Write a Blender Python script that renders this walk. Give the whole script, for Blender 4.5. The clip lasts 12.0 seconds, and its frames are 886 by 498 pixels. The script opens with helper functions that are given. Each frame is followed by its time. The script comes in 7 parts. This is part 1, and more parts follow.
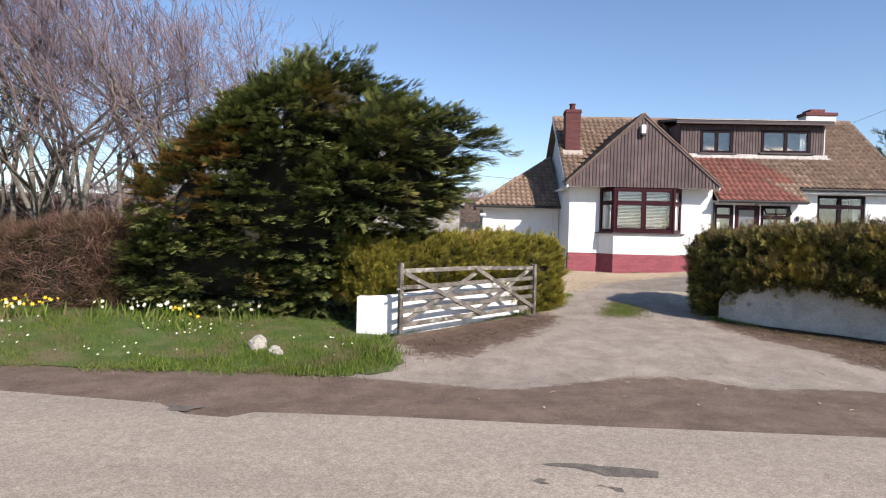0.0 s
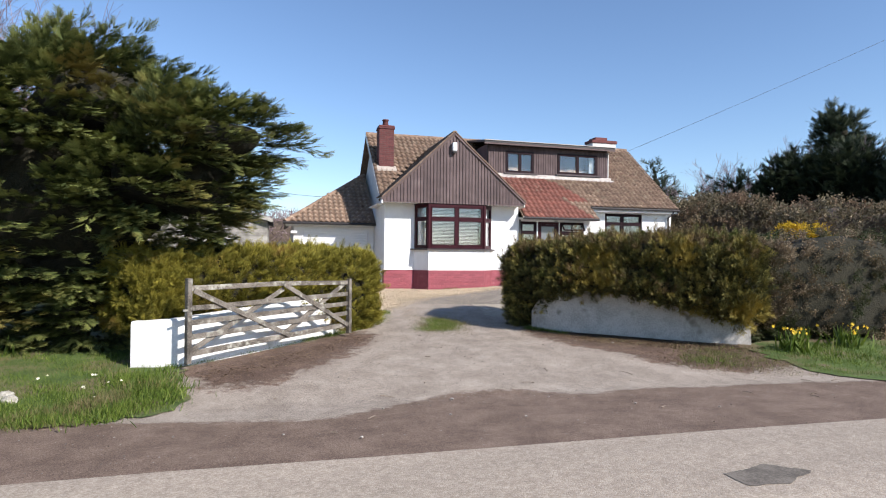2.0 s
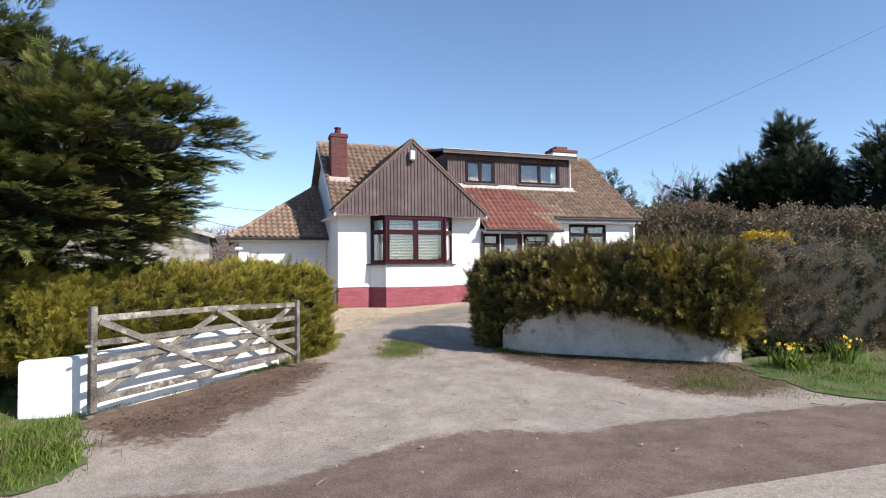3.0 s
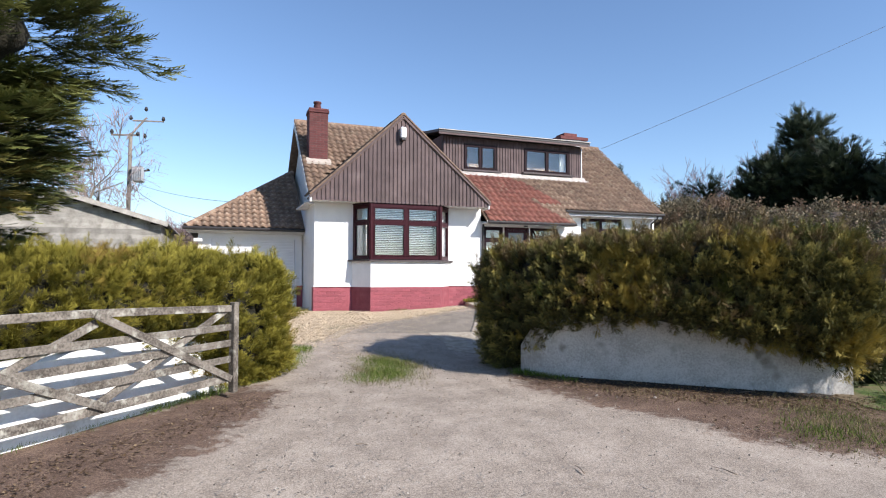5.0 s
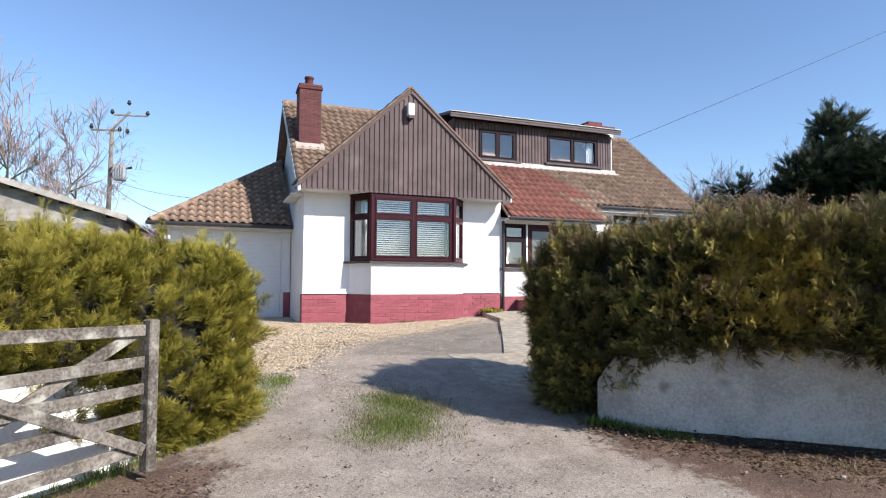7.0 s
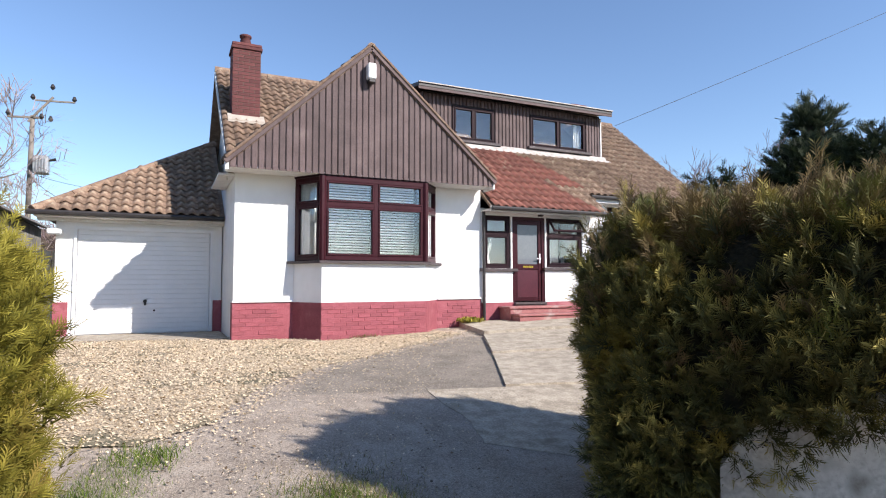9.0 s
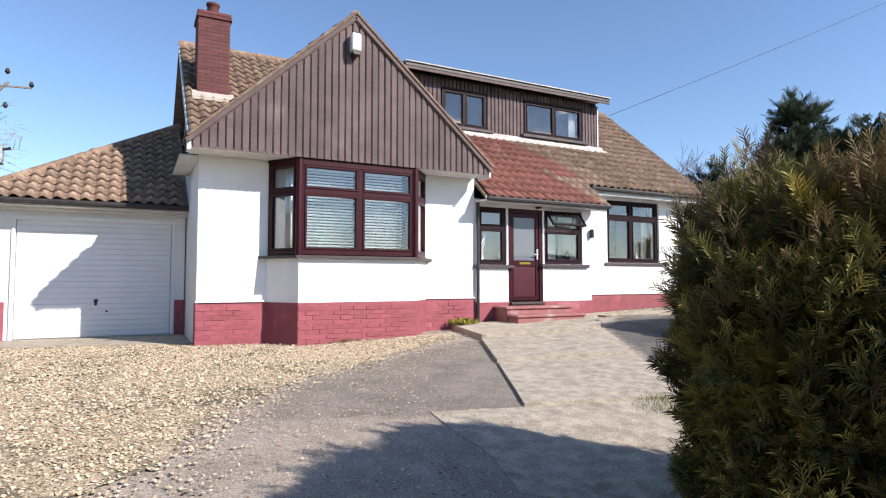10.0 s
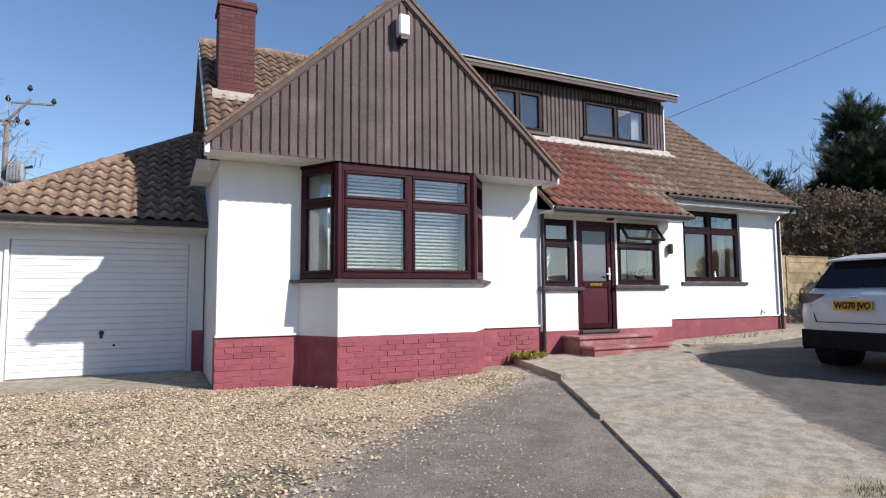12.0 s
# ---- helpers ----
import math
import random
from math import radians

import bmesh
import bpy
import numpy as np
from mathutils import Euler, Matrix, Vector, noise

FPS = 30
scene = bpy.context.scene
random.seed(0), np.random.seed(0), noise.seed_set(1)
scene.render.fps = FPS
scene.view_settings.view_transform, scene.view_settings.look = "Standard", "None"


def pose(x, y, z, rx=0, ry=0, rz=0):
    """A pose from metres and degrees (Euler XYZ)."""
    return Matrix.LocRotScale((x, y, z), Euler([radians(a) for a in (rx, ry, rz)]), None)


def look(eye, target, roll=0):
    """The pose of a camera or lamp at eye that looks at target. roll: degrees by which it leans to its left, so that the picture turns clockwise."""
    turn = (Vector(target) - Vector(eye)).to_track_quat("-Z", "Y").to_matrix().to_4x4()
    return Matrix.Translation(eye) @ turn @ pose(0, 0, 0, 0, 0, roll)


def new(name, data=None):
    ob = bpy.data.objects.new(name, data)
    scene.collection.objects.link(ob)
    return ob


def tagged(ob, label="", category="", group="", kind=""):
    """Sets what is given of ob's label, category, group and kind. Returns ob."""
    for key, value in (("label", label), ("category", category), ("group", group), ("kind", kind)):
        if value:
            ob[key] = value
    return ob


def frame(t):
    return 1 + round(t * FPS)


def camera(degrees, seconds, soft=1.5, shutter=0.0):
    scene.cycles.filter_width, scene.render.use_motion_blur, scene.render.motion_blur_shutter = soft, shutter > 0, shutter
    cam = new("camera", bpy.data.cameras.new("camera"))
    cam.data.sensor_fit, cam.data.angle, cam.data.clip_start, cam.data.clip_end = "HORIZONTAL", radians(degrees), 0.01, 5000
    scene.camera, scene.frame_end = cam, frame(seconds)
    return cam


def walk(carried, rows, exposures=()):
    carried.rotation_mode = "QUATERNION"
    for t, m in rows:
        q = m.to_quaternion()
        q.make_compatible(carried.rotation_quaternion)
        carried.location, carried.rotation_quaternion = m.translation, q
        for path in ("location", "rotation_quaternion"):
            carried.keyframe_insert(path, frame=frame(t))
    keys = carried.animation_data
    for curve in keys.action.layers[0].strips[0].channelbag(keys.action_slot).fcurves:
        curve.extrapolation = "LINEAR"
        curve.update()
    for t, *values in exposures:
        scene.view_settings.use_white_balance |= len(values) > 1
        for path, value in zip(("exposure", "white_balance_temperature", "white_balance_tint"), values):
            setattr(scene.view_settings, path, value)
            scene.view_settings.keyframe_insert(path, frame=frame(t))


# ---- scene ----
cam = camera(73.9, 12.0, 1.1)
PATH = [
    (0, (2.185, -0.66, 1.803), (2.114, 1.337, 1.734), 1.3),
    (0.5, (2.307, -0.561, 1.809), (2.619, 1.414, 1.764), 1.2),
    (1, (2.353, -0.455, 1.799), (2.864, 1.479, 1.778), 1.1),
    (1.5, (2.344, -0.229, 1.695), (2.877, 1.699, 1.698), 1.1),
    (2, (2.323, 0.274, 1.565), (2.865, 2.199, 1.588), 0.5),
    (2.5, (2.417, 0.847, 1.592), (3.057, 2.74, 1.654), 0.1),
    (3, (2.583, 1.505, 1.586), (3.267, 3.383, 1.658), -0.6),
    (3.5, (2.833, 2.163, 1.56), (3.53, 4.036, 1.633), -0.8),
    (5.5, (3.593, 4.9, 1.446), (4.307, 6.766, 1.529), 0.3),
    (6, (3.725, 5.553, 1.439), (4.435, 7.42, 1.543), 0.2),
    (6.5, (3.847, 6.247, 1.408), (4.561, 8.113, 1.507), 0.3),
    (7, (4.017, 6.904, 1.401), (4.741, 8.765, 1.505), 0.3),
    (9, (4.808, 9.458, 1.418), (5.659, 11.264, 1.531), -0.1),
    (9.5, (4.913, 10.022, 1.426), (5.805, 11.809, 1.537), -0.0),
    (10, (5.045, 10.626, 1.42), (5.971, 12.395, 1.525), -0.0),
    (10.5, (5.162, 11.141, 1.483), (6.111, 12.898, 1.58), -0.1),
    (11, (5.261, 11.669, 1.524), (6.267, 13.395, 1.628), -0.4),
    (11.5, (5.317, 12.064, 1.549), (6.342, 13.775, 1.701), -0.7),
    (12, (5.247, 12.363, 1.587), (6.108, 14.161, 1.744), -0.4),
]
walk(cam, [(t, look(eye, target, roll)) for t, eye, target, roll in PATH], [(0, 0.38, 6600, 15), (0.7, 0.40, 6450, 13), (3.5, 0.52, 6400, 13), (6.5, 0.56, 6350, 13), (9.5, 0.62, 6500, 14), (10.5, 0.5, 6450, 13), (11.5, 0.25, 6400, 13), (12, 0.15, 6350, 13)])

# ---- light ----
SUN_TO = Vector((0.73, -1.0, 0.84)).normalized()
world = bpy.data.worlds.new("sky")
scene.world = world
world.use_nodes = True
wn = world.node_tree.nodes
sky = wn.new("ShaderNodeTexSky")
sky.sky_type = "NISHITA"
sky.sun_disc = False
sky.sun_elevation = math.asin(SUN_TO.z)
sky.sun_rotation = math.atan2(SUN_TO.x, SUN_TO.y)
sky.altitude = 50
sky.air_density = 1.0
sky.dust_density = 0.15
sky.ozone_density = 4.0
world.node_tree.links.new(sky.outputs[0], wn["Background"].inputs[0])
wn["Background"].inputs[1].default_value = 0.128
sun = new("sun", bpy.data.lights.new("sun", "SUN"))
sun.data.energy = 5.0
sun.data.angle = radians(0.6)
sun.data.color = (1.0, 0.94, 0.86)
sun.matrix_world = look(SUN_TO * 30, (0, 0, 0))


# ---- materials ----
def material(name, low, high, rough=0.8, scale=6.0, fine=60.0, bump=0.3, metal=0.0, island=0.0, obj=0.0, dist=0.01, third=None, third_at=0.62, third_scale=1.5, spec=0.5, sub=0.0):
    """Two-scale procedural surface: colour from low to high by noise, an optional stain colour, bump from fine noise,
    and a spread of brightness per loose piece (island) or per object (obj)."""
    m = bpy.data.materials.new(name)
    m.use_nodes = True
    nt = m.node_tree
    n, lk = nt.nodes, nt.links.new
    p = n["Principled BSDF"]
    p.inputs["Roughness"].default_value = rough
    p.inputs["Metallic"].default_value = metal
    p.inputs["Specular IOR Level"].default_value = spec
    tc = n.new("ShaderNodeTexCoord")
    a = n.new("ShaderNodeTexNoise")
    a.inputs["Scale"].default_value = scale
    a.inputs["Detail"].default_value = 5
    lk(tc.outputs["Object"], a.inputs["Vector"])
    b = n.new("ShaderNodeTexNoise")
    b.inputs["Scale"].default_value = fine
    b.inputs["Detail"].default_value = 3
    lk(tc.outputs["Object"], b.inputs["Vector"])
    s = n.new("ShaderNodeMath")
    s.operation = "MULTIPLY_ADD"
    lk(b.outputs["Fac"], s.inputs[0])
    s.inputs[1].default_value = 0.5
    h = n.new("ShaderNodeMath")
    h.operation = "MULTIPLY"
    lk(a.outputs["Fac"], h.inputs[0])
    h.inputs[1].default_value = 0.5
    lk(h.outputs[0], s.inputs[2])
    r = n.new("ShaderNodeValToRGB")
    r.color_ramp.elements[0].position, r.color_ramp.elements[1].position = 0.40, 0.60
    r.color_ramp.elements[0].color, r.color_ramp.elements[1].color = (*low, 1), (*high, 1)
    lk(s.outputs[0], r.inputs["Fac"])
    col = r.outputs["Color"]
    if third is not None:
        c = n.new("ShaderNodeTexNoise")
        c.inputs["Scale"].default_value = third_scale
        c.inputs["Detail"].default_value = 7
        c.inputs["Roughness"].default_value = 0.65
        lk(tc.outputs["Object"], c.inputs["Vector"])
        q = n.new("ShaderNodeMapRange")
        q.inputs["From Min"].default_value, q.inputs["From Max"].default_value = third_at - 0.05, third_at + 0.07
        lk(c.outputs["Fac"], q.inputs["Value"])
        x = n.new("ShaderNodeMixRGB")
        lk(q.outputs[0], x.inputs[0])
        lk(col, x.inputs[1])
        x.inputs[2].default_value = (*third, 1)
        col = x.outputs[0]
    for amount, kind in ((island, "ShaderNodeNewGeometry"), (obj, "ShaderNodeObjectInfo")):
        if amount:
            gi = n.new(kind)
            q = n.new("ShaderNodeMapRange")
            q.inputs["To Min"].default_value, q.inputs["To Max"].default_value = 1 - amount, 1 + amount
            lk(gi.outputs["Random Per Island" if kind.endswith("Geometry") else "Random"], q.inputs["Value"])
            x = n.new("ShaderNodeHueSaturation")
            lk(q.outputs[0], x.inputs["Value"])
            lk(col, x.inputs["Color"])
            col = x.outputs[0]
    lk(col, p.inputs["Base Color"])
    if bump:
        d = n.new("ShaderNodeBump")
        d.inputs["Strength"].default_value = bump
        d.inputs["Distance"].default_value = dist
        lk(s.outputs[0], d.inputs["Height"])
        lk(d.outputs[0], p.inputs["Normal"])
    if sub:
        p.inputs["Transmission Weight"].default_value = 0.0
        p.inputs["Subsurface Weight"].default_value = sub
        p.inputs["Subsurface Radius"].default_value = (0.02, 0.03, 0.01)
    return m


def glass_material(name, tint=(0.9, 0.95, 0.95)):
    m = bpy.data.materials.new(name)
    m.use_nodes = True
    p = m.node_tree.nodes["Principled BSDF"]
    p.inputs["Base Color"].default_value = (*tint, 1)
    p.inputs["Roughness"].default_value = 0.02
    p.inputs["Transmission Weight"].default_value = 1.0
    p.inputs["IOR"].default_value = 1.8
    return m


M_RENDER = material("white_render", (0.76, 0.76, 0.75), (0.84, 0.84, 0.83), 0.9, 3, 90, 0.25, third=(0.66, 0.66, 0.64), third_at=0.7)
M_PLINTH = material("red_masonry_paint", (0.24, 0.055, 0.07), (0.32, 0.085, 0.105), 0.75, 5, 60, 0.35, third=(0.38, 0.14, 0.155), third_at=0.6, obj=0.14)
M_CLAD = material("brown_timber_cladding", (0.080, 0.053, 0.052), (0.128, 0.089, 0.086), 0.75, 3, 40, 0.3, obj=0.16, third=(0.165, 0.125, 0.115), third_at=0.66)
M_TILE = material("weathered_concrete_tile", (0.13, 0.080, 0.055), (0.26, 0.178, 0.125), 0.9, 9, 60, 0.5, obj=0.2, island=0.2, third=(0.33, 0.26, 0.185), third_at=0.6, third_scale=5)
M_TILE_RED = material("red_concrete_tile", (0.135, 0.047, 0.034), (0.23, 0.085, 0.06), 0.8, 7, 60, 0.4, obj=0.2, island=0.2, third=(0.24, 0.17, 0.12), third_at=0.62, third_scale=3)
M_JOINT = material("brown_joint_mortar", (0.09, 0.066, 0.058), (0.14, 0.105, 0.09), 0.95, 8, 60, 0.4)
M_MORTAR = material("pale_mortar", (0.36, 0.31, 0.26), (0.5, 0.44, 0.38), 0.95, 8, 60, 0.4)
M_BRICK = material("red_brick", (0.095, 0.027, 0.027), (0.15, 0.046, 0.043), 0.85, 12, 80, 0.4, obj=0.22)
M_UPVC = material("maroon_window_frame", (0.030, 0.005, 0.009), (0.046, 0.009, 0.014), 0.4, 3, 30, 0.02, spec=0.18)
M_DARKFRAME = material("dark_brown_frame", (0.014, 0.005, 0.008), (0.022, 0.008, 0.012), 0.5, 3, 30, 0.02, spec=0.15)
M_DOOR = material("maroon_door_panel", (0.055, 0.006, 0.014), (0.075, 0.009, 0.019), 0.4, 3, 30, 0.02)
M_SILL = material("dark_sill_paint", (0.035, 0.025, 0.027), (0.07, 0.052, 0.054), 0.6, 6, 50, 0.2)
M_WHITE = material("white_gloss_paint", (0.74, 0.75, 0.76), (0.8, 0.8, 0.81), 0.4, 3, 40, 0.05)
M_OLDWHITE = material("old_white_paint", (0.6, 0.59, 0.57), (0.74, 0.73, 0.71), 0.7, 5, 40, 0.2)
M_BLACK = material("black_plastic", (0.02, 0.017, 0.017), (0.034, 0.03, 0.03), 0.5, 5, 40, 0.1)
M_GLASS = glass_material("window_glass")
M_LEAD = material("grey_lead", (0.33, 0.3, 0.28), (0.6, 0.55, 0.5), 0.7, 7, 40, 0.3)
# indoor surfaces coloured near black to paint the dimness of the rooms
M_ROOM = material("dim_room_surface", (0.06, 0.055, 0.05), (0.085, 0.078, 0.072), 0.9, 2, 30, 0.05)
M_FABRIC = material("white_net_fabric", (0.7, 0.7, 0.69), (0.8, 0.8, 0.79), 0.9, 8, 90, 0.2)
M_BRASS = material("polished_brass", (0.75, 0.5, 0.08), (0.85, 0.6, 0.12), 0.25, 4, 30, 0.02, metal=1.0)
M_STEP = material("red_step_paint", (0.25, 0.085, 0.085), (0.34, 0.14, 0.13), 0.7, 5, 50, 0.3, third=(0.42, 0.33, 0.3), third_at=0.6)
M_CONC = material("weathered_concrete", (0.26, 0.222, 0.17), (0.47, 0.41, 0.325), 0.95, 7, 55, 0.9, third=(0.235, 0.195, 0.14), third_at=0.6, third_scale=3.4)
M_WALLPAINT = material("limewashed_wall", (0.72, 0.72, 0.70), (0.82, 0.82, 0.80), 0.9, 4, 40, 0.5, third=(0.5, 0.49, 0.45), third_at=0.63, third_scale=3)
M_WALLGREY = material("stained_grey_limewash", (0.36, 0.345, 0.32), (0.54, 0.525, 0.495), 0.95, 3, 40, 0.6, third=(0.21, 0.195, 0.165), third_at=0.6, third_scale=2.5)


def road_material():
    """Surface-dressed asphalt: pale chippings in dark binder, with faint streaks along the road."""
    m = bpy.data.materials.new("worn_asphalt")
    m.use_nodes = True
    n, lk = m.node_tree.nodes, m.node_tree.links.new
    p = n["Principled BSDF"]
    p.inputs["Roughness"].default_value = 0.92
    tc = n.new("ShaderNodeTexCoord")
    chip = n.new("ShaderNodeTexVoronoi")
    chip.inputs["Scale"].default_value = 75
    lk(tc.outputs["Object"], chip.inputs["Vector"])
    sep = n.new("ShaderNodeSeparateColor")
    lk(chip.outputs["Color"], sep.inputs[0])
    tone = n.new("ShaderNodeValToRGB")
    tone.color_ramp.elements.new(0.5)
    for e, at, c in zip(tone.color_ramp.elements, (0.05, 0.5, 0.95), ((0.29, 0.236, 0.18), (0.36, 0.298, 0.233), (0.44, 0.374, 0.30))):
        e.position, e.color = at, (*c, 1)
    lk(sep.outputs[0], tone.inputs["Fac"])
    col = tone.outputs[0]
    for scale, stretch, lo, hi in ((1.6, (0.12, 1.0, 1), 0.90, 1.10), (11.0, (1, 1, 1), 0.88, 1.12)):
        mp = n.new("ShaderNodeMapping")
        mp.inputs["Scale"].default_value = stretch
        lk(tc.outputs["Object"], mp.inputs["Vector"])
        a = n.new("ShaderNodeTexNoise")
        a.inputs["Scale"].default_value, a.inputs["Detail"].default_value = scale, 7
        lk(mp.outputs[0], a.inputs["Vector"])
        q = n.new("ShaderNodeMapRange")
        q.inputs["From Min"].default_value, q.inputs["From Max"].default_value = 0.3, 0.7
        q.inputs["To Min"].default_value, q.inputs["To Max"].default_value = lo, hi
        lk(a.outputs["Fac"], q.inputs["Value"])
        x = n.new("ShaderNodeHueSaturation")
        lk(q.outputs[0], x.inputs["Value"])
        lk(col, x.inputs["Color"])
        col = x.outputs[0]
    lk(col, p.inputs["Base Color"])
    d = n.new("ShaderNodeBump")
    d.invert = True
    d.inputs["Strength"].default_value, d.inputs["Distance"].default_value = 0.6, 0.006
    lk(chip.outputs["Distance"], d.inputs["Height"])
    lk(d.outputs[0], p.inputs["Normal"])
    return m


M_ROAD = road_material()
M_SOIL = material("field_soil_and_turf", (0.045, 0.06, 0.018), (0.09, 0.11, 0.035), 0.95, 1.5, 40, 0.6, third=(0.11, 0.085, 0.045), third_at=0.62, third_scale=0.8)


# ---- building helpers ----
PLACED = {}


def thing(name, x, y, z, label, category, group="", kind=""):
    e = new(name)
    e.location = (x, y, z)
    PLACED[e] = Matrix.Translation((x, y, z))
    return tagged(e, label, category, group, kind)


def under(ob, parent, m=None):
    ob.parent = parent
    ob.matrix_parent_inverse = PLACED.get(parent, Matrix()).inverted()
    if m is not None:
        ob.matrix_basis = m
    PLACED[ob] = m.copy() if m is not None else Matrix()
    return ob


def to_mesh(bm, name, mat, smooth=False):
    bmesh.ops.recalc_face_normals(bm, faces=bm.faces)
    me = bpy.data.meshes.new(name)
    bm.to_mesh(me)
    bm.free()
    me.materials.append(mat)
    if smooth:
        me.polygons.foreach_set("use_smooth", [True] * len(me.polygons))
    return me


def part(name, bm, mat, parent, label="", m=None, smooth=False):
    ob = under(new(name, to_mesh(bm, name, mat, smooth)), parent, m)
    return tagged(ob, label)


def solo(name, bm, mat, label, category, group="", kind="", m=None, smooth=False):
    """A thing that is one mesh."""
    ob = new(name, to_mesh(bm, name, mat, smooth))
    if m is not None:
        ob.matrix_basis = m
    PLACED[ob] = m.copy() if m is not None else Matrix()
    return tagged(ob, label, category, group, kind)


def box(bm, x0, x1, y0, y1, z0, z1, bevel=0.0, m=None):
    r = bmesh.ops.create_cube(bm, size=1, matrix=Matrix.Translation(((x0 + x1) / 2, (y0 + y1) / 2, (z0 + z1) / 2)) @ Matrix.Diagonal((x1 - x0, y1 - y0, z1 - z0, 1)))
    if bevel:
        es = list({e for v in r["verts"] for e in v.link_edges})
        vs = bmesh.ops.bevel(bm, geom=es, offset=bevel, segments=1, affect="EDGES")["verts"]
    else:
        vs = r["verts"]
    if m is not None:
        bmesh.ops.transform(bm, matrix=m, verts=vs)
    return bm


def boxed(*a, **k):
    return box(bmesh.new(), *a, **k)


def beam(bm, a, b, w, h, bevel=0.0, up=(0, 0, 1)):
    """A square bar from a to b, w wide and h high."""
    a, b = Vector(a), Vector(b)
    d = (b - a).normalized()
    s = d.cross(Vector(up)).normalized()
    u = s.cross(d)
    m = Matrix((s, d, u)).transposed().to_4x4()
    m.translation = (a + b) / 2
    ln = (b - a).length
    return box(bm, -w / 2, w / 2, -ln / 2, ln / 2, -h / 2, h / 2, bevel, m)


def prism(bm, pts, d):
    """A solid from a flat outline pts, pushed along d."""
    vs = [bm.verts.new(p) for p in pts]
    f = bm.faces.new(vs)
    r = bmesh.ops.extrude_face_region(bm, geom=[f])
    bmesh.ops.translate(bm, vec=d, verts=[v for v in r["geom"] if isinstance(v, bmesh.types.BMVert)])
    return bm


def tube(bm, pts, radii, sides=6):
    """A round tapered bar through pts."""
    rings = []
    for i, p in enumerate(pts):
        p = Vector(p)
        d = (Vector(pts[min(i + 1, len(pts) - 1)]) - Vector(pts[max(i - 1, 0)])).normalized()
        s = d.cross(Vector((0.31, 0.17, 0.93))).normalized()
        u = s.cross(d)
        r = radii[i] if isinstance(radii, (list, tuple)) else radii
        rings.append([bm.verts.new(p + r * (math.cos(a) * s + math.sin(a) * u)) for a in [2 * math.pi * k / sides for k in range(sides)]])
    for p, q in zip(rings, rings[1:]):
        for k in range(sides):
            bm.faces.new((p[k], p[(k + 1) % sides], q[(k + 1) % sides], q[k]))
    bm.faces.new(rings[0][::-1])
    bm.faces.new(rings[-1])
    return bm


def fast_mesh(name, co, faces, mat, smooth=False):
    """A mesh from arrays: co (n,3), faces (m,k) with k corners each."""
    me = bpy.data.meshes.new(name)
    k = faces.shape[1]
    me.vertices.add(len(co))
    me.vertices.foreach_set("co", np.ascontiguousarray(co, dtype=np.float32).ravel())
    me.loops.add(faces.size)
    me.loops.foreach_set("vertex_index", np.ascontiguousarray(faces, dtype=np.int32).ravel())
    me.polygons.add(len(faces))
    me.polygons.foreach_set("loop_start", np.arange(0, faces.size, k, dtype=np.int32))
    me.polygons.foreach_set("loop_total", np.full(len(faces), k, dtype=np.int32))
    if smooth:
        me.polygons.foreach_set("use_smooth", np.ones(len(faces), dtype=bool))
    me.materials.append(mat)
    me.update(calc_edges=True)
    return me


def scatter(tv, tf, pos, fwd, up, scale):
    """Copies of a small template (verts tv, faces tf; its length along +y, its face towards +z) at pos, turned to fwd and up."""
    f = fwd / np.maximum(np.linalg.norm(fwd, axis=1, keepdims=True), 1e-6)
    s = np.cross(f, up)
    s /= np.maximum(np.linalg.norm(s, axis=1, keepdims=True), 1e-6)
    u = np.cross(s, f)
    sc = np.asarray(scale).reshape(-1, 1, 1)
    co = (tv[None, :, 0:1] * s[:, None] + tv[None, :, 1:2] * f[:, None] + tv[None, :, 2:3] * u[:, None]) * sc + pos[:, None]
    fa = tf[None] + (np.arange(len(pos)) * len(tv))[:, None, None]
    return co.reshape(-1, 3), fa.reshape(-1, tf.shape[1])


rng = np.random.default_rng(7)


# ---- ground ----
def height(x, y):
    x, y = np.asarray(x, float), np.asarray(y, float)
    b = np.interp(y, [-1, 0.8, 4, 7.4, 9, 11.5, 13, 15, 17, 20], [-0.02, -0.05, -0.05, -0.2, -0.06, 0.05, 0.1, 0.28, 0.34, 0.40])
    s = np.clip((y - 14) / 5, 0, 1)
    return b + s * s * (3 - 2 * s) * 0.036 * np.clip(x - 7.5, 0, 12)


def wobble(n, seed):
    r = np.random.default_rng(seed)
    k = np.arange(n)
    return sum(r.uniform(0.4, 1) / f * np.sin(2 * math.pi * (k * f / n) + r.uniform(0, 6.3)) for f in (2, 3, 5, 9, 14, 23, 37, 55))


def outline(pts, step=0.15, rough=0.06, seed=1, fray=0.0):
    """A closed outline through pts with an uneven, and where asked a frayed, edge."""
    out = []
    p = [np.array(q, float) for q in pts]
    for a, b in zip(p, p[1:] + p[:1]):
        n = max(1, int(np.linalg.norm(b - a) / step))
        out += [a + (b - a) * i / n for i in range(n)]
    out = np.array(out)
    d = np.roll(out, -1, 0) - np.roll(out, 1, 0)
    nrm = np.stack([d[:, 1], -d[:, 0]], 1) / np.maximum(np.linalg.norm(d, axis=1, keepdims=True), 1e-6)
    return out + nrm * (wobble(len(out), seed) * rough + np.random.default_rng(seed).normal(0, 1, len(out)) * fray)[:, None]


